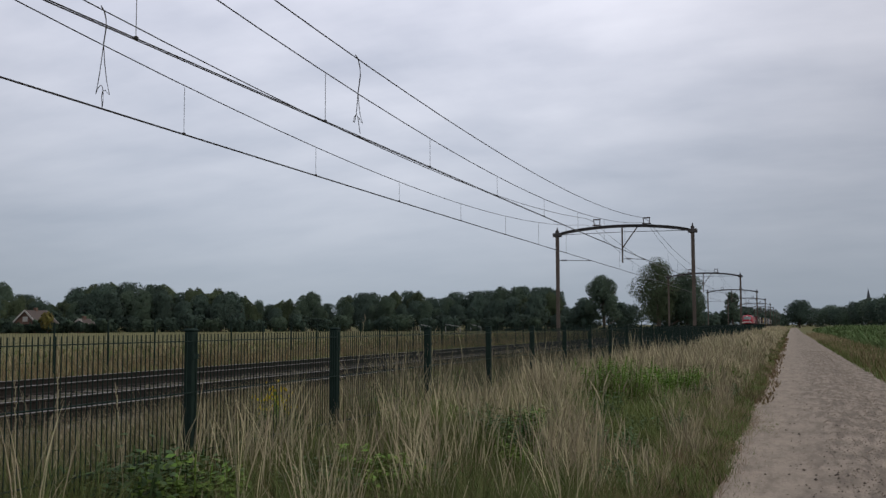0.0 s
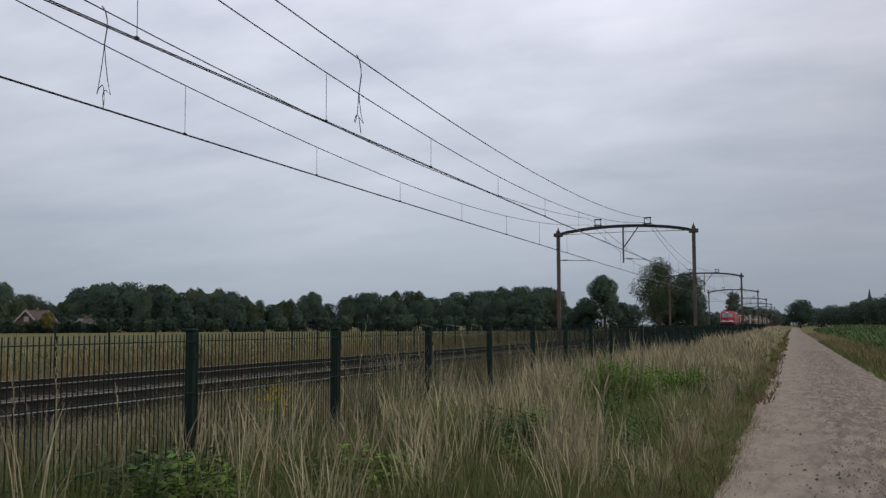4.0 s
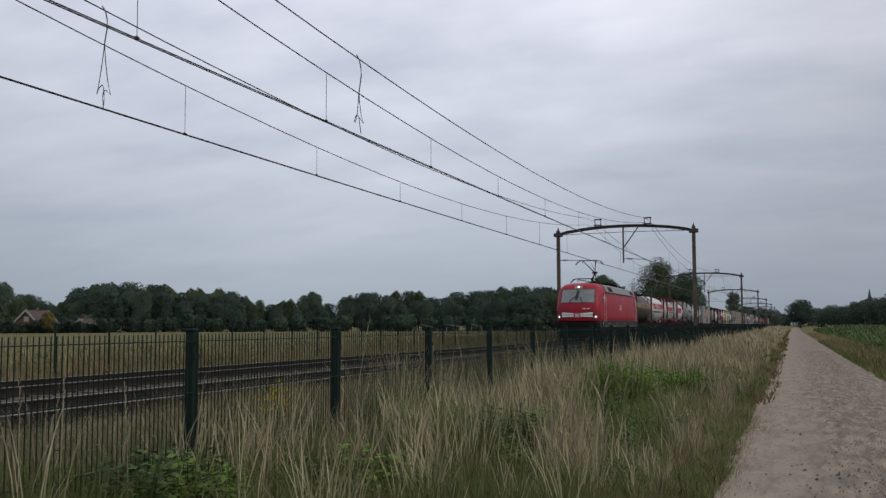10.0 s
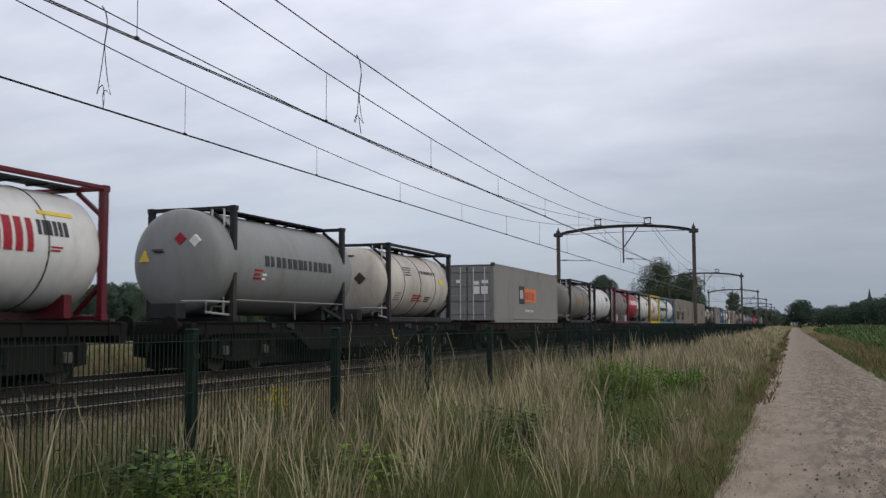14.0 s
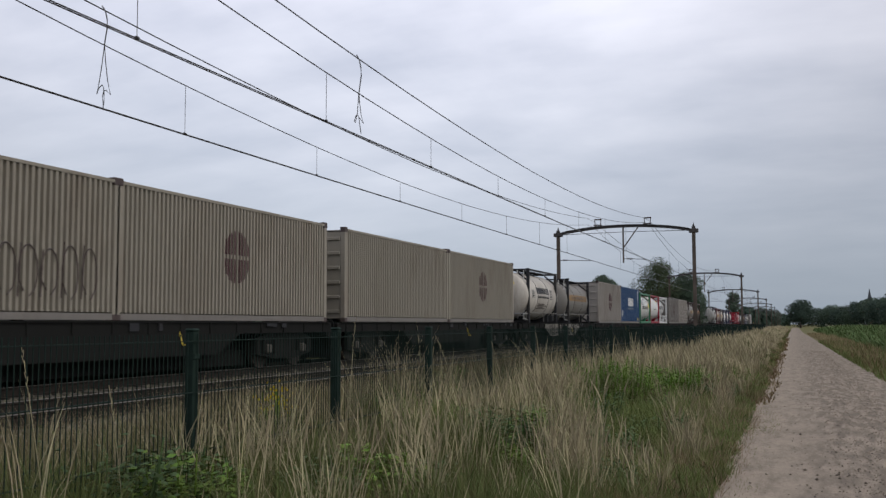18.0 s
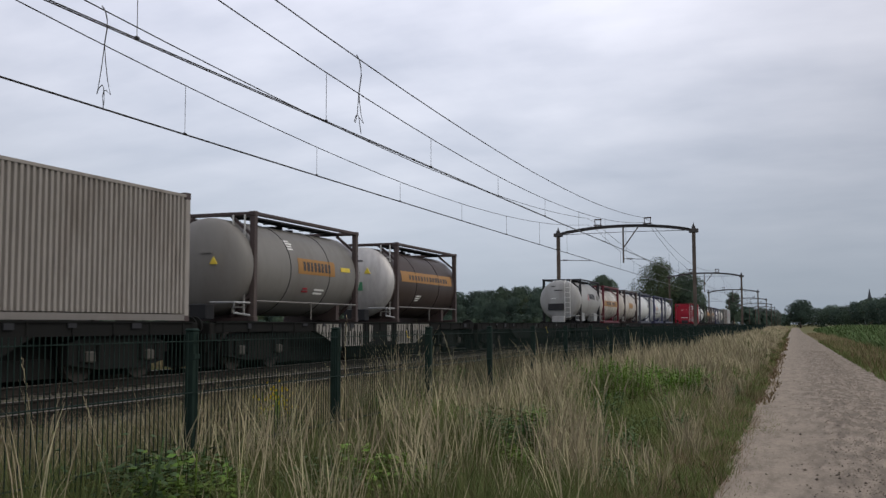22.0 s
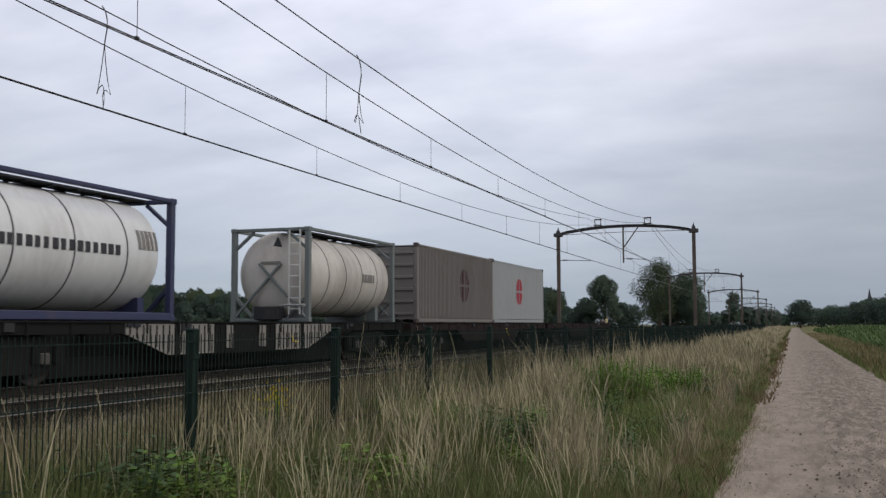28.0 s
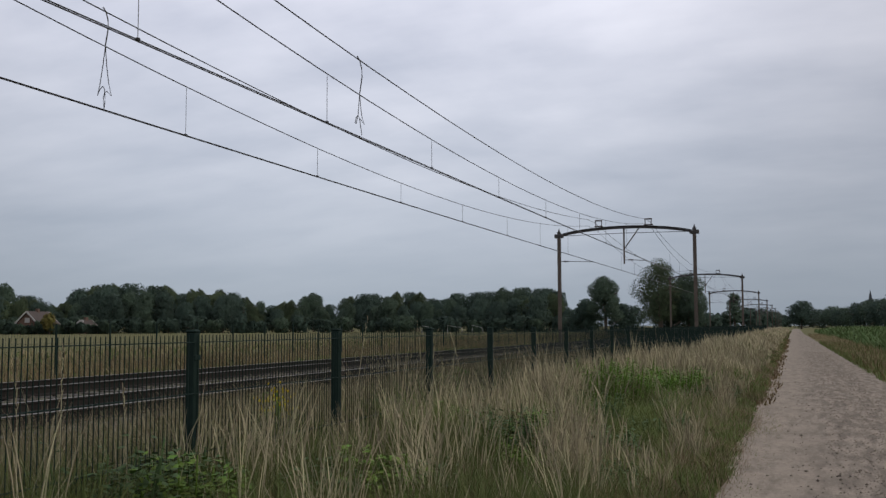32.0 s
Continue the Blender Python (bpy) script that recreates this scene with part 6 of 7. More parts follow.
tank_container(129.43, T20, "cream", "brownframe", "cream swap tank container with an orange name plate", R=1.15, over=.65, beams=True, lowbar=False, bands=4, band_col="midgrey", marks=(("orange", 2.3, 4.2, -6, 14),), rows=(("ink", 2.6, 4.0, -1, 10, 8),), heads=(("ink", -.1, .8, .5, "bar"), ("warn", .5, .45, .24, "triangle"), ("ink", -.1, .65, .5, "bar"), ("frame", .0, .0, .3, "bar")))
tank_container(137.41, T20, "white", "slate", "plain white tank container in a dark slate frame", R=1.16, over=.1, bands=0, rows=(("midgrey", 4.8, 5.6, 2, 16, 4),))
tank_container(146.46, T20, "white", "navy", "white tank container in a blue frame with a dark blue stripe", R=1.16, bands=3, rows=(("midgrey", 1.5, 3.6, -24, -20, 12), ("ink", 4.9, 5.6, -8, 12, 4)), marks=(("inkblue", .62, 1.08, -34, 36), ("placard", 1.95, 2.3, -4, 10), ("midgrey", 2.4, 3.1, -8, 6), ("warn", 4.9, 5.15, -10, -2)), x_brace=False, head="white", heads=(("placard", -.62, .15, .34, "square"), ("warn", .1, .42, .3, "triangle"), ("ink", -.35, .95, .6, "bar"), ("ink", -.4, .7, .7, "bar"), ("midgrey", -.3, .1, .3, "diamond"), ("ink", -.35, -.2, .24, "triangle")), plate="white")
tank_container(154.8, T20, "white", "slate", "white tank container in a slate blue frame", R=1.16, bands=3, rows=(("midgrey", 2.6, 4.6, 20, 24, 12),), marks=(("brown", 1.0, 1.5, -14, 14), ("midgrey", 3.7, 4.3, 20, 36)))
tank_container(185.15, T20, "white", "red", "white tank container with a red head and red frame", R=1.12, over=.2, beams=True, lowbar=True, bands=3, head="red", rows=(("inkred", 1.0, 4.2, -4, 24, 6),), heads=(("inkwhite", -.02, .12, .42, "diamond"), ("inkwhite", -.25, .38, .2, "square"), ("inkwhite", .22, .38, .2, "square"), ("inkwhite", -.25, -.12, .2, "square"), ("inkwhite", .22, -.12, .2, "square"), ("inkwhite", -.02, -.5, .8, "bar")), plate="red")
tank_container(194.42, T20, "white", "frame", "white swap tank container with black end frames", R=1.13, over=.6, beams=False, bands=2, rows=(("ink", 2.0, 4.6, 2, 18, 5),))
tank_container(205.30, T20, "brown", "brownframe", "brown swap tank container with a bright orange band", R=1.14, over=.65, beams=False, bands=2, head="midgrey", belt=("orange", .4, 5.7, -4, 22), rows=(("inkwhite", 4.6, 5.4, 30, 44, 4),))
tank_container(214.01, T20, "midgrey", "brownframe", "grimy grey swap tank container with an orange band", R=1.15, over=.75, beams=False, bands=2, belt=("orange", .35, 5.6, 0, 18), rows=(("brown", 1.4, 3.1, 5, 13, 7), ("inkwhite", 3.3, 3.6, 4, 14, 1), ("brown", 3.8, 5.1, 5, 13, 6)), heads=(("inkred", .1, -.2, .3, "diamond"), ("boxlight", .0, .5, .4, "bar"), ("boxlight", .1, .25, .4, "bar")))
tank_container(222.58, T20, "white", "navy", "white tank container in a dark blue frame with bold lettering", R=1.16, bands=3, rows=(("ink", .5, 4.4, -4, 6, 9), ("midgrey", 4.9, 5.6, 4, 24, 5)), head="white", heads=(("inkblue", .1, -.55, 1.1, "bar"), ("ink", -.2, .0, .6, "bar"), ("warn", .5, -.1, .2, "square"), ("ink", .2, .8, .5, "bar")), plate="white")
tank_container(234.78, T20, "cream", "zinc", "grimy white tank container in an open grey-green frame", R=1.17, over=.1, bands=4, band_col="midgrey", x_brace=True, lowbar=False, rows=(("midgrey", 3.6, 4.6, -6, 6, 5),), heads=(("ink", .15, .85, .3, "triangle"), ("midgrey", .0, .3, .6, "bar")))
box_container(242.85, T30, "boxdark", "grimy grey corrugated container with a dark emblem", logo=(5.2, 1.45, 1.05))
box_container(252.0, T30, "boxlight", "smooth pale grey container with a red emblem", logo=(4.36, 1.46, 1.0, "inkred"), smooth_side=True)
# pins and lamp bracket on the empty last wagon
tail = thing("tail_bracket", "pale bent-tube bracket on the end of the last wagon", "bracket")
part("hoop", Shape().pipe([(1.0, 0, -.06), (1.0, 0, .98), (1.0, .06, 1.05), (1.0, .36, 1.05), (1.0, .42, .98), (1.0, .42, .48), (1.0, .36, .42), (1.0, .02, .42)], .020, 6), P["zinc"], tail)
part("hoop_foot", Shape().pipe([(1.0, 0, -.08), (1.0, 0, .38)], .027, 6), P["yellow"], tail, "yellow painted foot")
MOVERS.append((tail, 280.95, DECK))
for uu, hh in ((280.06, .29), (279.05, .17), (278.1, .23)):
    b = thing("tail_block", "pale yellow block standing on the empty wagon's deck" if hh > .25 else "grimy brown block standing on the empty wagon's deck", "block")
    part("block", Shape().box(1.0, 0, -.01, 1.17, .30, hh, .05), P["tailyellow" if hh > .25 else "brownframe"], b)
    MOVERS.append((b, uu, DECK))


# ------------------------------------------------------------------ grass, weeds and crops
STRAW = mat("dry straw grass", (0.180, 0.148, 0.086), 0.8, 0, 2, 0.3, spread=0.5, spec=0.08)
STRAW_PALE = mat("bleached grass stalk", (0.305, 0.268, 0.172), 0.75, 0, 2, 0.25, spread=0.35, spec=0.08)
DRY = mat("brown withered grass", (0.125, 0.088, 0.045), 0.85, 0, 2, 0.3, spread=0.5, spec=0.08)
BLADE = mat("green grass blade", (0.108, 0.132, 0.046), 0.7, 0, 2, 0.3, spread=0.55, spec=0.08)
HAIR = mat("fine pinkish flowering grass", (0.225, 0.168, 0.118), 0.85, 0, 2, 0.25, spread=0.35, spec=0.08)
# undergrowth green, with the shade of the gaps in the grass put into it
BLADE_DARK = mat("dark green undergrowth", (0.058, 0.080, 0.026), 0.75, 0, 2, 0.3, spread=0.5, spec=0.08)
WEED = mat("nettle leaf", (0.095, 0.150, 0.028), 0.65, 0, 4, 0.3, spread=0.4, spec=0.08)
WEED_DARK = mat("dark nettle leaf", (0.064, 0.102, 0.042), 0.7, 0, 4, 0.3, spread=0.4, spec=0.08)
FERN = mat("bright green feathery leaf", (0.085, 0.155, 0.022), 0.65, 0, 4, 0.3, spread=0.4, spec=0.08)
MAIZE = mat("maize leaf", (0.074, 0.112, 0.042), 0.6, 0, 2, 0.3, spread=0.35, spec=0.08)
FLOWER = mat("yellow flower heads", (0.46, 0.36, 0.02), 0.7, 0, 6, 0.2, spread=0.3, spec=0.08)


BANKS = np.vectorize(bank)


def blades(name, x, y, z, h, width, lean, rng, material, prof=(1.0, 0.9, 0.6, 0.08), bend=1.6, wind=0.0, dirs=None):
    """Curved grass blades standing at x, y, z, as one mesh of narrow strips."""
    n = len(x)
    k = len(prof)
    az = rng.uniform(0, 6.283, n) if dirs is None else dirs
    d = np.stack([np.cos(az) - wind, np.sin(az) * 0.9], 1)
    ln = lean * rng.uniform(0.25, 1.0, n)
    fa = rng.uniform(-0.9, 0.9, n) + 0.34
    side = np.stack([np.cos(fa), np.sin(fa)], 1)
    v = np.empty((n, k, 2, 3), np.float32)
    for i, p in enumerate(prof):
        s = i / (k - 1)
        off = (ln * h * s ** bend)[:, None] * d
        cx, cy = x + off[:, 0], y + off[:, 1]
        cz = z + h * s * (1 - 0.35 * ln * s)
        w = width * p * 0.5
        for j, sg in enumerate((-1, 1)):
            v[:, i, j, 0], v[:, i, j, 1], v[:, i, j, 2] = cx + sg * w * side[:, 0], cy + sg * w * side[:, 1], cz
    base = (np.arange(n) * k * 2)[:, None] + np.arange(k - 1)[None, :] * 2
    b = base.ravel()
    f = np.stack([b, b + 1, b + 3, b + 2], 1)
    return quads(name, v.reshape(-1, 3), f, material)


def patchy(x, y, s=0.5, seed=0.0):
    """Smooth random field between 0 and 1 over the ground."""
    a = np.sin(x * s * 2.1 + 1.7 * np.sin(y * s * 0.9 + seed) + seed) * np.sin(y * s * 1.3 + 1.3 * np.sin(x * s * 1.1 + 2 * seed))
    b = np.sin(x * s * 5.3 + seed * 3 + y * s * 2.2) * np.sin(y * s * 4.1 - x * s * 1.4 + seed)
    return np.clip(0.5 + 0.36 * a + 0.22 * b, 0, 1)


def scatter(rng, n, x0, x1, y0, y1):
    return rng.uniform(x0, x1, n), rng.uniform(y0, y1, n)


def grass_stuff(name, mesh, label):
    return tagged(new(name, mesh), label, "grass", kind="stuff")


def greenness(x, y):
    """Share of green in the verge: high near the path's start and in patches, low and straw-coloured far along."""
    g = 0.52 + 0.75 * (patchy(x, y, 0.62, 4.0) - 0.5) + 0.45 * (patchy(x, y, 1.7, 2.0) - 0.5)
    g = g + 0.34 * np.clip((12.5 - y) / 6, 0, 1) - 0.26 * np.clip((y - 17) / 14, 0, 1)
    g = g + 0.5 * np.exp(-((x + 2.1) / 0.7) ** 2 - ((y - 13.4) / 2.2) ** 2) - 0.25 * np.exp(-((x + 1.25) / 0.35) ** 2)
    return np.clip(g, 0.04, 1)


def left_edge(y):
    return -0.74 - 0.0018 * np.clip(y, 0, 180) + 0.10 * np.sin(y * 0.9) * np.sin(y * .37 + 1) + .05 * np.sin(y * 3.1)


# patches where leafy weeds keep the dry grass down: from and to bearing, from and to distance along the line
LEAFY = ((-0.215, -0.12, 9.4, 16.5), (-0.31, -0.235, 6.9, 10.6), (-0.46, -0.40, 5.8, 7.4), (-0.80, -0.60, 3.6, 5.9), (-0.150, -0.085, 17.0, 22.0))


def under_weeds(x, y):
    """Share of leafy weeds at a place, between 0 and 1."""
    q = x / np.maximum(y, 0.1)
    w = np.zeros_like(x)
    for a, b, y0, y1 in LEAFY:
        m = (b - a) * .2
        w = np.maximum(w, np.clip((q - a) / m, 0, 1) * np.clip((b - q) / m, 0, 1) * np.clip((y - y0) / .6, 0, 1) * np.clip((y1 - y) / .6, 0, 1))
    return w


def verge():
    rng = np.random.default_rng(42)
    # stretches along the line: from, to, share of all plants a square metre, blade width factor
    for y0, y1, dens, wf in ((2.2, 6.2, 0.85, 0.80), (6.2, 9, 1.1, 0.82), (9, 18, 0.9, 1.0), (18, 40, 0.32, 2.0), (40, 90, 0.10, 4.0), (90, 260, 0.022, 9.0)):
        area = 3.9 * (y1 - y0)
        for kind, per, mt, hm, wd, lean, prof, bend, clump, lab in (
                ("tall_grass", 130, STRAW_PALE, (.55, .98), 0.0026, .34, (.9, .85, .8, .8, 2.6, 2.9, 1.8, .3), 2.6, 14, "tall bleached grass stalks with seed heads on the verge"),
                ("dry_grass", 380, STRAW, (.30, .80), 0.0032, .60, (1, .9, .6, .1), 1.8, 40, "dry straw-coloured grass on the verge"),
                ("hair_grass", 560, HAIR, (.30, .62), 0.0022, .55, (.8, .8, 1.0, .1), 1.8, 70, "fine pinkish-brown flowering grass on the verge"),
                ("withered_grass", 380, DRY, (.25, .60), 0.0045, .8, (1, .9, .6, .1), 1.7, 30, "withered brown grass on the verge"),
                ("green_grass", 1500, BLADE, (.24, .70), 0.0050, .55, (1, 1, .7, .08), 1.8, 45, "green grass blades among the dry grass"),
                ("undergrowth", 750, BLADE_DARK, (.12, .52), 0.011, .9, (1, 1, .8, .1), 1.5, 12, "green undergrowth at the foot of the grass, darkened for the shaded gaps")):
            n = int(area * per * dens * ((1.25 if y1 < 10 else 2.0 if y1 < 20 else 3.0) if kind == "tall_grass" else 1.3 if kind in ("dry_grass", "hair_grass") and y0 > 8 else 1.0))
            m = max(4, n // clump)
            cx, cy = scatter(rng, m, -4.65, -0.72, y0, y1)
            pt, pg = patchy(cx, cy, 0.55, 1.0), greenness(cx, cy)
            if kind == "tall_grass":
                keep = rng.uniform(0, 1, m) < 0.10 + 1.3 * pt * (1.1 - pg)
            elif kind in ("green_grass", "undergrowth"):
                keep = rng.uniform(0, 1, m) < 0.15 + 1.1 * pg
            elif kind == "hair_grass":
                keep = rng.uniform(0, 1, m) < 0.04 + 1.0 * np.exp(-((cx + 1.35) / 0.5) ** 2) * (patchy(cx, cy, .9, 7.0) > .45) + 0.5 * (patchy(cx, cy, .8, 6.0) > .62)
            else:
                keep = rng.uniform(0, 1, m) < 0.03 + 1.1 * (1 - pg) * (0.5 + pt)
            cx, cy = cx[keep], cy[keep]
            ch = rng.uniform(.75, 1.1, len(cx))
            k = rng.integers(0, len(cx), int(n * keep.mean()))
            r = np.abs(rng.normal(0, .075, len(k))) * (1 + wf * .25)
            a = rng.uniform(0, 6.283, len(k))
            x, y = cx[k] + r * np.cos(a), cy[k] + r * np.sin(a)
            edge = np.clip((left_edge(y) + .12 - x) / 1.1, 0, 1)
            ok = edge > (0.35 if kind == "tall_grass" else 0.0)
            if kind not in ("green_grass", "undergrowth"):
                ok &= rng.uniform(0, 1, len(x)) > 0.9 * under_weeds(x, y)
            x, y, edge, a, k = x[ok], y[ok], edge[ok], a[ok], k[ok]
            pt = patchy(x, y, 0.55, 1.0)
            h = rng.uniform(hm[0], hm[1], len(x)) * (0.30 + 0.70 * edge) * (0.66 + 0.42 * pt) * ch[k] * (1 + 0.30 * np.clip((-2.0 - x) / 1.2, 0, 1) * np.clip((15 - y) / 6, 0.3, 1)) * (0.80 + 0.5 * patchy(x, y, 1.25, 9.0)) * (1 - 0.35 * under_weeds(x, y))
            grass_stuff(kind, blades(kind, x, y, PATH_Z - 0.04 + BANKS(x), h, wd * wf * rng.uniform(.7, 1.3, len(x)), lean, rng, mt, prof, bend, 0.12, a + rng.normal(0, .7, len(a))), lab)


verge()


def straw_clumps():
    """Thick tufts of pale upright stalks with drooping seed heads that stand out of the verge."""
    rng = np.random.default_rng(77)
    for x0, y0, rx, ry, n, h0, h1 in ((-3.75, 6.3, .30, .35, 150, .60, .95), (-3.2, 6.9, .30, .35, 130, .50, .85), (-2.85, 7.7, .28, .40, 190, .50, .85), (-1.85, 8.5, .22, .40, 230, .60, .95), (-2.05, 9.3, .20, .35, 170, .60, .95),
                                      (-3.5, 8.6, .25, .40, 150, .55, .90), (-3.3, 10.3, .25, .50, 170, .50, .85), (-1.5, 9.8, .25, .45, 130, .30, .55), (-2.6, 11.2, .40, .60, 170, .55, .85), (-3.3, 12.5, .40, .80, 190, .55, .90),
                                      (-3.5, 15.0, .4, 1.0, 200, .6, .95), (-3.3, 18.0, .5, 1.2, 230, .6, .95), (-2.6, 21.5, .6, 1.2, 260, .6, .9), (-3.2, 24.5, .5, 1.5, 260, .6, .95), (-2.0, 27.0, .6, 1.5, 240, .6, .9)):
        n = int(n * .6)
        x, y = x0 + rng.normal(0, rx, n) * .8, y0 + rng.normal(0, ry, n) * .8
        ok = x < -1.2
        x, y = x[ok], y[ok]
        n = len(x)
        far = 1.0 if y0 < 14 else 1.9
        h = rng.uniform(h0, h1, n)
        grass_stuff("straw_tuft", blades("straw_tuft", x, y, PATH_Z - .04 + BANKS(x), h, .0029 * far * rng.uniform(.7, 1.3, n), .30, rng, STRAW_PALE, (1, .9, .8, .8, 1.1, 3.0, 3.2, 1.6, .3), 2.4, .10), "thick tuft of pale straw stalks with drooping seed heads")
        m = int(n * 1.1)
        x, y = x0 + rng.normal(0, rx, m), y0 + rng.normal(0, ry, m)
        grass_stuff("straw_tuft", blades("straw_tuft", x, y, PATH_Z - .04 + BANKS(x), rng.uniform(.25, h0 + .1, m), .0036 * far * rng.uniform(.7, 1.3, m), .8, rng, STRAW, (1, .9, .6, .1), 1.7, .10), "withered straw leaves at the foot of a tuft")


straw_clumps()


def strips():
    """Thinner grass between fence and ballast, beyond the tracks and on the other side of the path."""
    rng = np.random.default_rng(7)
    for nm, mt, x0, x1, y0, y1, n, hm, wd, lab in (
            ("dry_grass", STRAW, -7.9, -4.2, 3, 32, 46000, (.25, .76), .0055, "thin dry grass between the fence and the ballast"),
            ("tall_grass", STRAW_PALE, -7.9, -4.2, 3, 34, 20000, (.40, .80), .004, "tall bleached stalks between the fence and the ballast"),
            ("green_grass", BLADE, -7.9, -4.3, 3, 32, 20000, (.2, .60), .008, "green weeds between the fence and the ballast"),
            ("dry_grass", STRAW, -7.6, -4.3, 32, 140, 7000, (.2, .75), .035, "thin dry grass between the fence and the ballast"),
            ("dry_grass", STRAW, -24, -16.6, 12, 70, 11000, (.3, .85), .026, "tall dry grass beyond the tracks"),
            ("withered_grass", DRY, -24, -16.6, 12, 70, 6000, (.3, .75), .028, "withered grass beyond the tracks"),
            ("green_grass", BLADE, -24, -16.6, 12, 70, 5000, (.2, .6), .028, "green grass beyond the tracks"),
            ("dry_grass", STRAW, -40, -24, 20, 140, 7000, (.3, .7), .065, "dry meadow grass beyond the tracks"),
            ("green_grass", BLADE, -40, -24, 20, 140, 5000, (.2, .6), .065, "green meadow grass beyond the tracks"),
            ("dry_grass", STRAW, -30, -16.6, 70, 240, 5000, (.3, .85), .08, "tall dry grass beyond the tracks, far off"),
            ("path_fringe", BLADE, -1.40, -0.70, 4, 24, 26000, (.06, .22), .0055, "low olive green grass along the edge of the path"),
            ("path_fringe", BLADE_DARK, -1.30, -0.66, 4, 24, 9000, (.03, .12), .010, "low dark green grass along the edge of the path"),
            ("path_fringe", BLADE, -1.35, -0.66, 24, 110, 16000, (.06, .26), .022, "low olive green grass along the edge of the path"),
            ("path_fringe", BLADE, -1.15, -0.30, 4, 20, 14000, (.02, .12), .006, "short green grass creeping over the edge of the path"),
            ("path_fringe", DRY, -1.15, -0.22, 4, 20, 13000, (.02, .10), .006, "short withered grass creeping over the edge of the path"),
            ("path_fringe", HAIR, -1.30, -0.55, 4, 40, 9000, (.08, .30), .006, "thin pinkish grass along the edge of the path"),
            ("path_fringe", DRY, -1.10, -0.40, 20, 110, 9000, (.04, .22), .03, "short withered grass creeping over the edge of the path"),
            ("track_weeds", BLADE, -12.2, -10.9, 6, 60, 9000, (.08, .24), .014, "low green weeds between the two tracks"),
            ("track_weeds", DRY, -12.2, -10.9, 6, 60, 7000, (.08, .26), .012, "withered weeds between the two tracks"),
            ("track_weeds", STRAW, -7.9, -7.0, 5, 50, 9000, (.15, .45), .007, "dry weeds on the shoulder of the ballast"),
            ("track_weeds", BLADE, -16.7, -15.4, 6, 80, 9000, (.15, .45), .018, "green weeds on the far shoulder of the ballast"),
            ("green_grass", BLADE, 2.35, 5.2, 14, 90, 17000, (.10, .38), .02, "low green grass beside the sandy path"),
            ("withered_grass", DRY, 2.45, 5.2, 14, 90, 5000, (.10, .42), .02, "withered grass beside the sandy path"),
            ("dry_grass", STRAW, 2.6, 5.4, 14, 160, 7000, (.15, .6), .025, "dry grass beside the sandy path")):
        x, y = scatter(rng, n, x0, x1, y0, y1)
        if nm == "path_fringe":
            x = x0 + (x1 - x0) * rng.uniform(0, 1, n) ** 1.8 - (0.0018 if x1 < 0 else 0.006) * y + 0.10 * np.sin(y * 0.9) * np.sin(y * .37 + 1) + 0.09 * (patchy(y, y * .3, 1.4, 3.0) - .5)
        elif x0 > 0:
            x = x - 0.006 * y
        pt = patchy(x, y, 0.35, 2.0)
        keep = rng.uniform(0, 1, n) < 0.35 + 0.8 * pt
        x, y, pt = x[keep], y[keep], pt[keep]
        h = rng.uniform(hm[0], hm[1], len(x)) * (0.6 + 0.6 * pt)
        grass_stuff(nm, blades(nm, x, y, (FIELD_Z - 0.03 + BANKS(x)) if nm != "track_weeds" else np.full(len(x), -0.60), h + (0.16 if nm == "track_weeds" else 0.0), wd * rng.uniform(.7, 1.3, len(x)), .6, rng, mt, (1, .9, .6, .1) if wd < .01 else (1, .85, .1), 1.8, 0.1), lab)


strips()


def maize():
    rng = np.random.default_rng(19)
    n = 20000
    y = 30 + 190 * rng.uniform(0, 1, n) ** 1.3
    x = 4.6 - 0.004 * y + rng.uniform(0, 1, n) ** 1.4 * (8 + 0.35 * y)
    x = np.round(x / 0.75) * 0.75 + rng.normal(0, .07, n)
    h = rng.uniform(.7, 1.25, n) * np.clip(0.55 + (x - 4.2) * 0.18, .5, 1.1)
    z0 = FIELD_Z + rng.uniform(0, .45, n)
    me = blades("maize", x, y, z0, h, .062 * rng.uniform(.7, 1.3, n) * (1 + y / 140), .75, rng, MAIZE, (.5, 1, .8, .05), 2.2)
    tagged(new("maize", me), "rows of green maize plants in the field beside the path", "maize", kind="stuff")


maize()


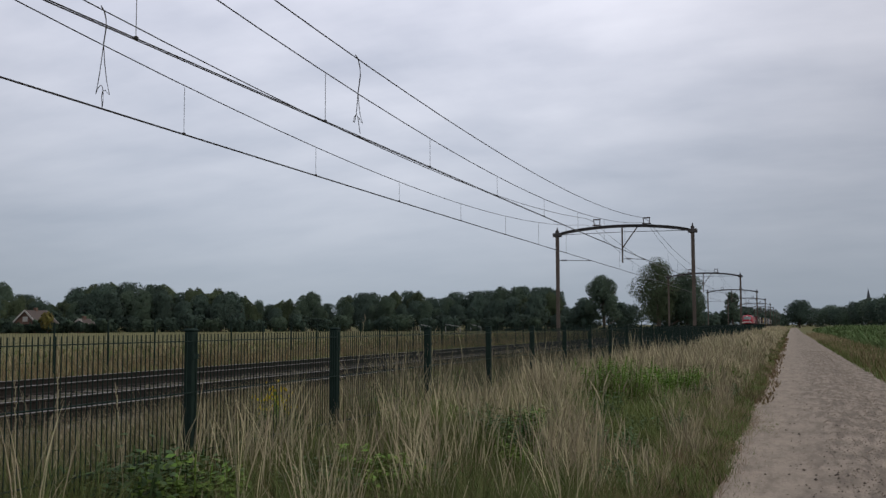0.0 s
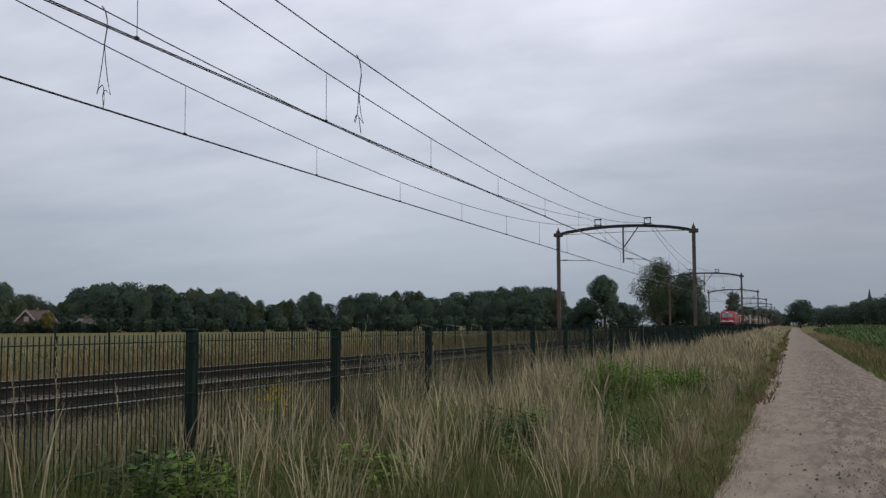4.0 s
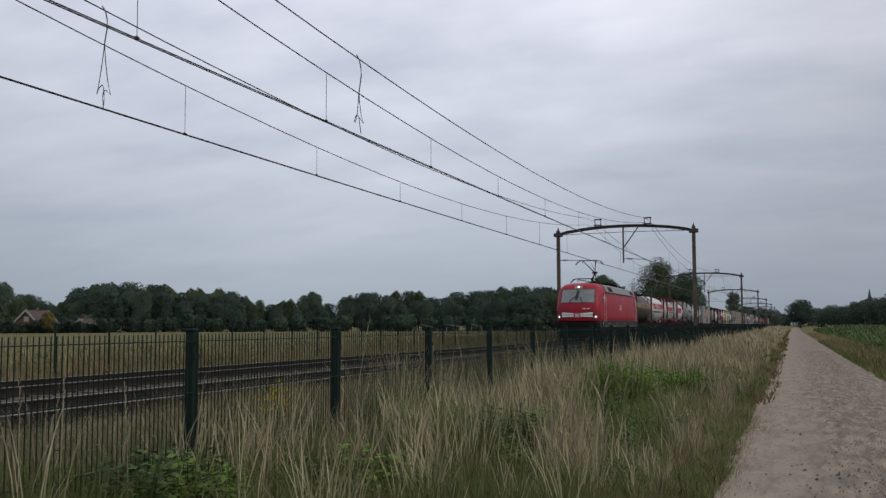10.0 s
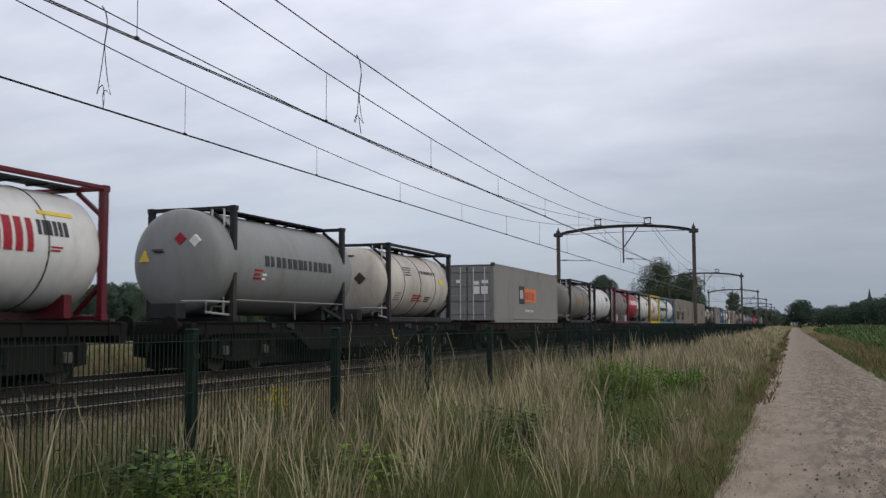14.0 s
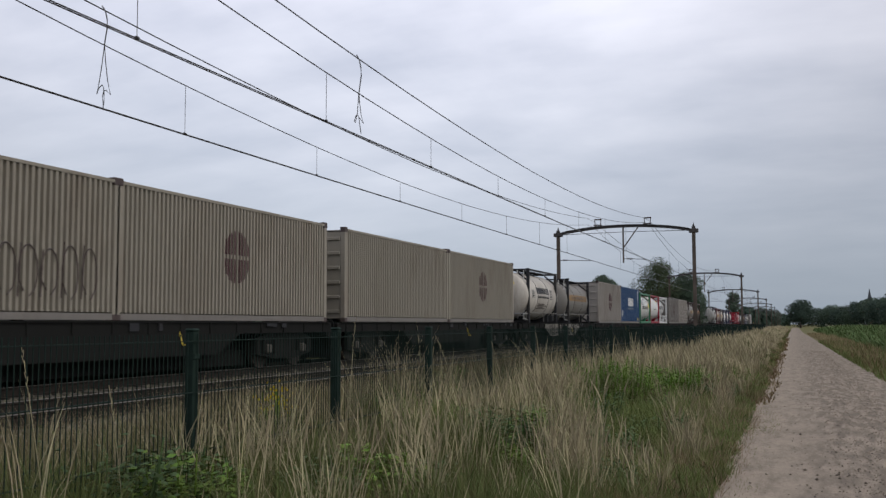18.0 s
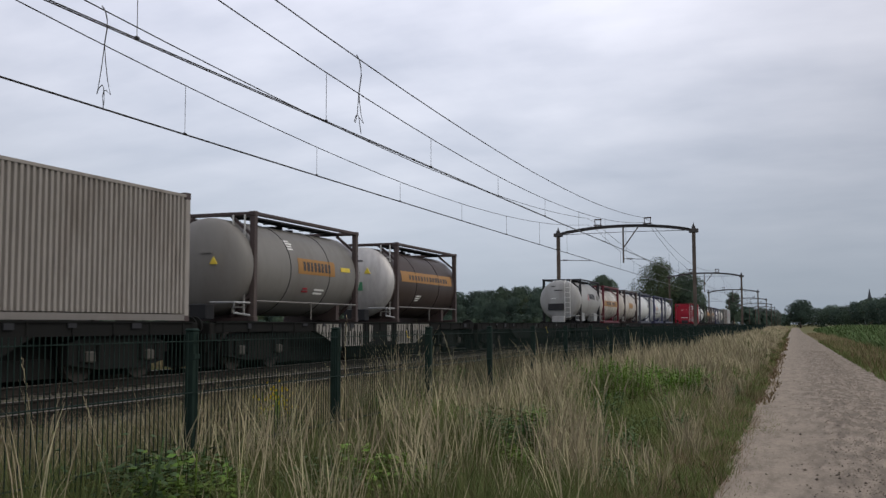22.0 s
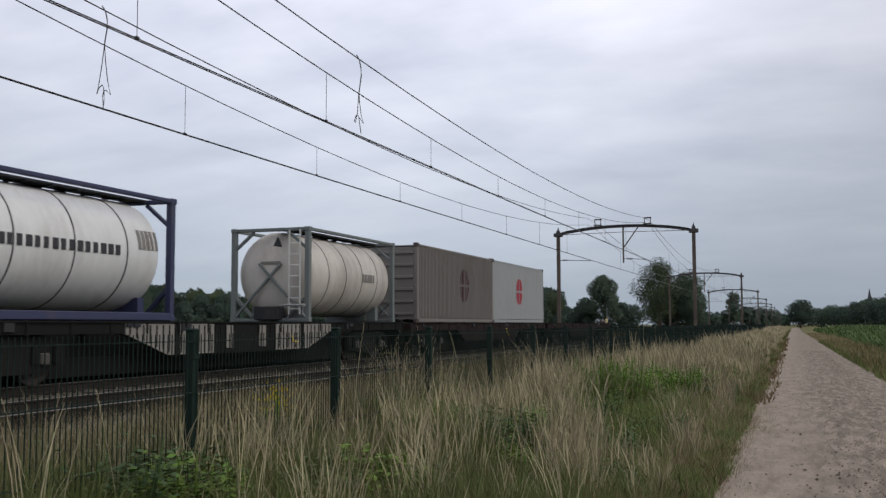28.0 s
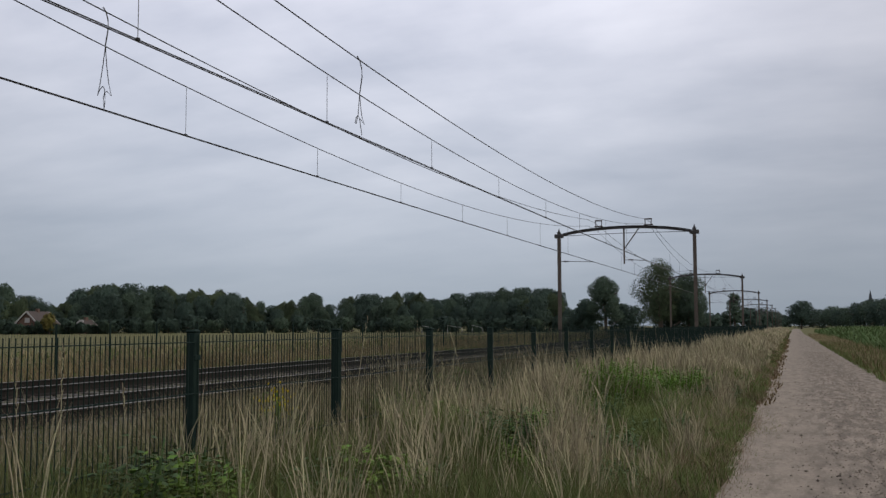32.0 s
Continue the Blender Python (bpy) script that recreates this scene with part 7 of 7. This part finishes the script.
def leafy(name, x, y, w, h, n, leaf, material, label, seed, stems=9, flower=None):
    """A bushy weed: upright stems with many small leaves."""
    rng = np.random.default_rng(seed)
    t = thing(name, label, "weed", at=(x, y, PATH_Z - .03 + bank(x)))
    tops = []
    for i in range(stems):
        a, r = rng.uniform(0, 6.28), w * .5 * math.sqrt(rng.uniform(0, 1))
        hh = h * rng.uniform(.65, 1.0)
        p = (r * math.cos(a), r * math.sin(a))
        part("stem", Shape().pipe([(p[0] * .6, p[1] * .6, -.03), (p[0] * .85, p[1] * .85, hh * .5), (p[0], p[1], hh)], .006, 4), material, t)
        tops.append((p[0], p[1], hh))
    tp = np.array(tops)
    k = rng.integers(0, stems, n)
    s = rng.uniform(.12, 1.0, n)
    c = tp[k] * np.stack([.6 + .4 * s, .6 + .4 * s, s], 1) + rng.normal(0, 1, (n, 3)) * np.array([.07, .07, .03])
    az, dr = rng.uniform(0, 6.28, n), rng.uniform(-.5, .25, n)
    ax = np.stack([np.cos(az) * np.cos(dr), np.sin(az) * np.cos(dr), np.sin(dr)], 1)
    sd = np.stack([-np.sin(az), np.cos(az), rng.uniform(-.4, .4, n)], 1)
    L = (leaf * rng.uniform(.6, 1.4, n))[:, None]
    q = np.stack([c, c + ax * L * .45 + sd * L * .28, c + ax * L, c + ax * L * .45 - sd * L * .28], 1).reshape(-1, 3)
    part("leaves", quads("leaves", q, np.arange(n * 4).reshape(-1, 4), material), None, t)
    if flower:
        m = 48
        k = rng.integers(0, stems, m)
        c = tp[k] + rng.normal(0, 1, (m, 3)) * np.array([.07, .07, .05])
        r = .015
        o = np.array([[-r, 0, 0], [0, -r, 0], [r, 0, .008], [0, r, .008]])
        o2 = np.array([[-r, 0, -.012], [0, 0, r], [r, 0, -.012], [0, 0, -r]])
        q = np.concatenate([(c[:, None] + o[None]), (c[:, None] + o2[None])]).reshape(-1, 3)
        part("flowers", quads("flowers", q, np.arange(m * 8).reshape(-1, 4), flower), None, t, "bright yellow flower heads")["kind"] = "stuff"
    return t


for i, (x, y, w, h, leaf, n) in enumerate(((-3.85, 4.9, .8, .80, .060, 900), (-3.5, 5.2, .7, .66, .060, 900), (-3.75, 5.6, .6, .62, .055, 800), (-3.1, 6.3, .6, .50, .060, 700), (-2.95, 6.8, .7, .58, .062, 900), (-2.75, 7.1, .5, .45, .055, 600),
                                           (-2.75, 9.4, .8, .70, .055, 1200), (-2.55, 9.9, .8, .66, .050, 1200), (-2.9, 10.3, .8, .66, .050, 1100), (-2.3, 10.3, .7, .55, .046, 900), (-2.4, 8.6, .6, .46, .050, 700), (-1.6, 9.0, .5, .36, .04, 500), (-2.0, 10.8, .8, .50, .042, 900),
                                           (-3.5, 9.6, .7, .62, .05, 800), (-1.7, 13.0, .9, .42, .036, 1000), (-2.6, 13.4, .9, .60, .040, 1100), (-3.2, 13.9, .9, .62, .040, 900), (-2.0, 15.6, 1.1, .52, .036, 1100), (-4.7, 11.5, .8, .6, .05, 700), (-5.3, 14.5, 1.0, .8, .05, 800), (-5.0, 18.5, 1.0, .7, .05, 800), (-1.6, 19.5, 1.2, .50, .04, 1000), (-1.5, 25, 1.4, .55, .05, 900))):
    leafy("nettle_clump", x, y, w, h * .9, n, leaf, (WEED_DARK, WEED)[i % 3 == 1], "clump of dark green leafy weeds among the dry grass", 60 + i, 12)
for i, (x, y, w, h) in enumerate(((-3.0, 15.9, 1.3, .86), (-2.75, 16.8, 1.2, .84), (-2.45, 17.6, 1.1, .70), (-2.2, 19.6, 1.3, .70), (-1.95, 20.8, 1.1, .60))):
    leafy("fern_bush", x, y, w, h, 2600, .045, FERN, "bright green feathery bush in the verge", 140 + i, 26)
leafy("ragwort", -5.25, 9.3, .42, .70, 160, .05, WEED, "yellow-flowering weed behind the fence", 91, 8, FLOWER)
leafy("ragwort", -5.5, 9.9, .5, .56, 160, .05, WEED, "yellow-flowering weed behind the fence", 92, 8, FLOWER)


# single tall stalks that lean over in the draught of the train
def stalk(x, y, h, lean, seed):
    t = thing("grass_stalk", "single tall bleached grass stalk with a seed head", "grass stalk", "tall grass stalks by the fence", at=(x, y, PATH_Z - .03 + bank(x)))
    rng = random.Random(seed)
    pts = [(lean * h * (s ** 2), 0.05 * h * s * s, h * s) for s in (0, .2, .4, .6, .8, 1.0)]
    part("stem", Shape().pipe(pts[:5], .0022, 4), STRAW_PALE, t)
    hd = Shape()
    for i in range(10):
        s = .78 + .24 * i / 10
        px, pz = lean * h * s * s, h * s
        a = i * 2.4
        hd.bar((px, .05 * h * s * s, pz), (px + .008 * math.cos(a), .05 * h * s * s + .008 * math.sin(a), pz + .04), .0028)
    part("seed_head", hd, STRAW_PALE, t)
    return t


STALKS = [(stalk(-3.75, 4.35, 1.25, -.05, 1), 1.0), (stalk(-3.6, 4.75, 1.0, -.10, 2), .8), (stalk(-3.7, 8.0, 1.42, .10, 3), .4), (stalk(-3.45, 10.6, 1.28, -.12, 4), .6), (stalk(-3.2, 5.6, .95, .12, 5), .7), (stalk(-3.0, 6.4, 1.0, .16, 6), .5),
          (stalk(-3.65, 3.95, 1.1, -.08, 7), 1.0), (stalk(-2.9, 7.6, .95, -.1, 8), .5), (stalk(-2.5, 8.3, .95, .08, 9), .5), (stalk(-3.5, 12.5, 1.15, -.05, 10), .5)]

# loose pebbles on the path and pale stones on the ballast shoulder
STONE = mat("pebble", (0.15, 0.124, 0.098), 0.9, 0, 20, 0.3, spread=0.5)


def CROWN(x):
    """Height of the path's surface across its width."""
    s = np.clip((x + 0.75) / 3.1, 0, 1)
    return PATH_Z + 0.03 * np.sin(math.pi * s) - 0.02 * (np.exp(-((s - 0.24) / 0.08) ** 2) + np.exp(-((s - 0.76) / 0.08) ** 2)) + 0.002


def pebbles(name, n, x0, x1, y0, y1, z, size, material, label, seed, slope=None):
    rng = np.random.default_rng(seed)
    x, y = x0 + (x1 - x0) * rng.uniform(0, 1, n) ** 0.7, y0 + (y1 - y0) * rng.uniform(0, 1, n) ** 1.5
    s = size * rng.uniform(.4, 1.6, n) ** 1.5
    zz = np.full(n, z) if slope is None else slope(x)
    o = np.array([[1, 0, 0], [0, 1, 0], [-1, 0, 0], [0, -1, 0], [0, 0, .8], [0, 0, -.6]])
    j = rng.uniform(.6, 1.3, (n, 6, 1))
    v = np.stack([x, y, zz + s * .2], 1)[:, None] + o[None] * j * s[:, None, None]
    b = (np.arange(n) * 6)[:, None]
    tri = np.array([[0, 1, 4], [1, 2, 4], [2, 3, 4], [3, 0, 4], [1, 0, 5], [2, 1, 5], [3, 2, 5], [0, 3, 5]])
    f = (b[:, :, None] + tri[None]).reshape(-1, 3)
    tagged(new(name, quads(name, v.reshape(-1, 3), f, material)), label, "stones", kind="stuff")


pebbles("pebbles", 110, -.6, .6, 10, 30, 0, .011, STONE, "a few dark crumbs of earth on the sandy path", 13, CROWN)
pebbles("pebbles", 7000, .35, 1.75, 9, 60, 0, .0065, STONE, "crumbs of earth and grit in the middle of the sandy path", 23, CROWN)
pebbles("pebbles", 2600, -.1, 2.4, 9, 60, 0, .0070, STONE, "loose pebbles and crumbs of earth on the sandy path", 3, CROWN)
BED = lambda xc: (lambda x: np.interp(np.abs(x - xc), [0, 1.45, 1.75, 2.35], [-.305, -.315, -.40, -.66]))
pebbles("ballast_stones", 1500, TRACK_NEAR + 1.0, TRACK_NEAR + 2.6, 5, 40, 0, .035, BALLAST_PALE, "pale loose ballast stones on the shoulder of the track", 4, BED(TRACK_NEAR))
pebbles("ballast_stones", 9000, TRACK_NEAR - 1.5, TRACK_NEAR + 2.4, 5, 60, 0, .04, BALLAST, "dark loose ballast stones of the track", 6, BED(TRACK_NEAR))
pebbles("ballast_stones", 5000, TRACK_FAR - 1.4, TRACK_FAR + 2.3, 8, 60, 0, .04, BALLAST, "dark loose ballast stones between the rails", 5, BED(TRACK_FAR))

# ------------------------------------------------------------------ far things
WALL = mat("house brick", (0.11, 0.068, 0.052), 0.9, 0, 4, 0.3)
GABLE = mat("white painted boards", (0.34, 0.33, 0.31), 0.7, 0, 4, 0.15)
TILE = mat("brown roof tiles", (0.065, 0.05, 0.043), 0.8, 0, 4, 0.3, 0.3)
PALE = mat("white goal paint", (0.33, 0.34, 0.34), 0.6, 0, 6, 0.1)
SLATE = mat("dark slate spire", (0.05, 0.055, 0.065), 0.7, 0, 4, 0.2)


def house(px, dist, L, W, eave, ridge, turn, label, gable=True):
    sx, sy = unit(px)
    h = thing("house", label, "house", at=(sx * dist, sy * dist, FIELD_Z))
    h.rotation_euler = (0, 0, turn)
    a, b = L / 2, W / 2
    wl = Shape().box(-a, -b, -.1, a, b, eave)
    wl.add([(-a, -b, eave), (-a, b, eave), (-a, 0, ridge), (a, -b, eave), (a, b, eave), (a, 0, ridge)], [(0, 1, 2), (3, 5, 4)])
    wall = part("wall", wl, WALL, h)
    rf = Shape()
    for s in (-1, 1):
        rf.add([(-a - .4, s * (b + .5), eave - .3), (a + .4, s * (b + .5), eave - .3), (a + .4, 0, ridge + .12), (-a - .4, 0, ridge + .12), (-a - .4, s * (b + .5), eave - .12), (a + .4, s * (b + .5), eave - .12), (a + .4, 0, ridge + .3), (-a - .4, 0, ridge + .3)],
               [(0, 1, 2, 3), (4, 5, 6, 7), (0, 1, 5, 4), (1, 2, 6, 5), (2, 3, 7, 6), (3, 0, 4, 7)])
    roof = part("roof", rf, TILE, h)
    part("chimney", Shape().box(-.4, -.3, ridge - .3, .4, .3, ridge + .9), WALL, roof)
    if gable:
        for s in (-1, 1):
            part("gable_board", Shape().bar((s * (a + .42), -b - .4, eave - .2), (s * (a + .42), 0, ridge + .2), .14, .3).bar((s * (a + .42), b + .4, eave - .2), (s * (a + .42), 0, ridge + .2), .14, .3), GABLE, roof)
    for x in (-a * .6, a * .62):
        w = part("window", Shape().box(x - .6, -b - .05, .9, x + .6, -b + .02, 2.2), GABLE, wall)
        part("pane", Shape().box(x - .5, -b - .06, 1.0, x + .5, -b - .045, 2.1), GLASS, w)
    part("window", Shape().box(-a - .05, -.6, eave + .4, -a + .02, .6, eave + 1.5), GABLE, wall)
    part("door", Shape().box(a * .25 - .5, -b - .05, 0, a * .25 + .5, -b + .02, 2.1), TILE, wall)
    return h


house(66, 244, 8.0, 5.6, 2.2, 4.9, radians(100), "brick house with a brown tiled roof and white gable boards")
house(152, 247, 3.6, 3.0, 1.8, 3.0, radians(96), "small pale shed at the edge of the trees")
for px, w in ((754, 2.2), (803, 3.2), (843, 2.2)):
    sx, sy = unit(px)
    g = thing("goal_frame", "white goal frame standing on the far field", "goal", "goal frames on the far field", at=(sx * 215, sy * 215, FIELD_Z))
    g.rotation_euler = (0, 0, PAN)
    part("post", Shape().bar((-w / 2, 0, 0), (-w / 2, 0, 1.15), .10), PALE, g)
    part("post", Shape().bar((w / 2, 0, 0), (w / 2, 0, 1.15), .10), PALE, g)
    part("crossbar", Shape().bar((-w / 2, 0, 1.7), (w / 2, 0, 1.15), .10), PALE, g)
sx, sy = unit(1538)
ch = thing("church", "distant church tower with a pointed dark spire", "church", at=(sx * 720, sy * 720, FIELD_Z))
part("tower", Shape().box(-1.7, -1.7, 0, 1.7, 1.7, 15), WALL, ch)
part("spire", Shape().add([(-1.8, -1.8, 15), (1.8, -1.8, 15), (1.8, 1.8, 15), (-1.8, 1.8, 15), (0, 0, 25.5)], [(3, 2, 1, 0), (0, 1, 4), (1, 2, 4), (2, 3, 4), (3, 0, 4)]), SLATE, ch)
# green hedge at the foot of the tree belt
for i, px in enumerate(range(-120, 1040, 38)):
    place_tree(px + (i * 17) % 11, 250, make_tree(500 + i, 8.5, 3.0 + (i * 7) % 5 * .35, 0.05, 13, 0.2, 2400, ("dark", "mid", "dark")[i % 3], "low bushes in front of the tree belt", group="bushes in front of the tree belt"))
for i, px in enumerate(range(-8, 190, 15)):
    place_tree(px, 231 + (i * 5) % 7, make_tree(560 + i, 4.4, 1.9 + (i * 3) % 4 * .35, 0.05, 11, 0.2, 900, ("dark", "mid")[i % 2], "dark garden bushes in front of the house", group="garden bushes in front of the house"))
place_tree(88, 230, make_tree(91, 4.0, 4.9, 0.1, 9, 0.25, 1400, "yellow", "small yellow-leaved tree beside the house"))
place_tree(428, 240, make_tree(92, 2.6, 8.6, 0.2, 10, 0.22, 1500, "dark", "narrow dark conifer in the tree belt", spire=True))


# ------------------------------------------------------------------ what moves
def motions():
    for ob, u, z in MOVERS:
        rows = []
        for t in (0, 4, 8, 12, 16, 20, 24, 28, 32):
            d = t - 20
            rows.append((float(t), pose(TRACK_FAR, u - SPEED * d - GAIN * d * d, z)))
        walk(ob, rows)

    for ob, y, r in WHEELS:
        walk(ob, [(j / 30.0, pose(0, y, r + RAIL, math.degrees((SPEED * (j / 30.0 - 20) + GAIN * (j / 30.0 - 20) ** 2) / r), 0, 0)) for j in range(0, 961)])
    for i, (ob, k) in enumerate(STALKS):
        x, y, z = ob.location
        rows = []
        for j in range(33):
            gust = max(0.0, min(1.0, (j - 11.5) / 1.5)) * max(0.25, min(1.0, (30.5 - j) / 2))
            a = 2.0 * math.sin(j * 1.7 + i) + gust * k * (15 + 7 * math.sin(j * 2.3 + i * 1.1))
            rows.append((float(j), pose(x, y, z, gust * k * 6 * math.sin(j * 1.9 + i), -a, 0)))
        walk(ob, rows)


motions()
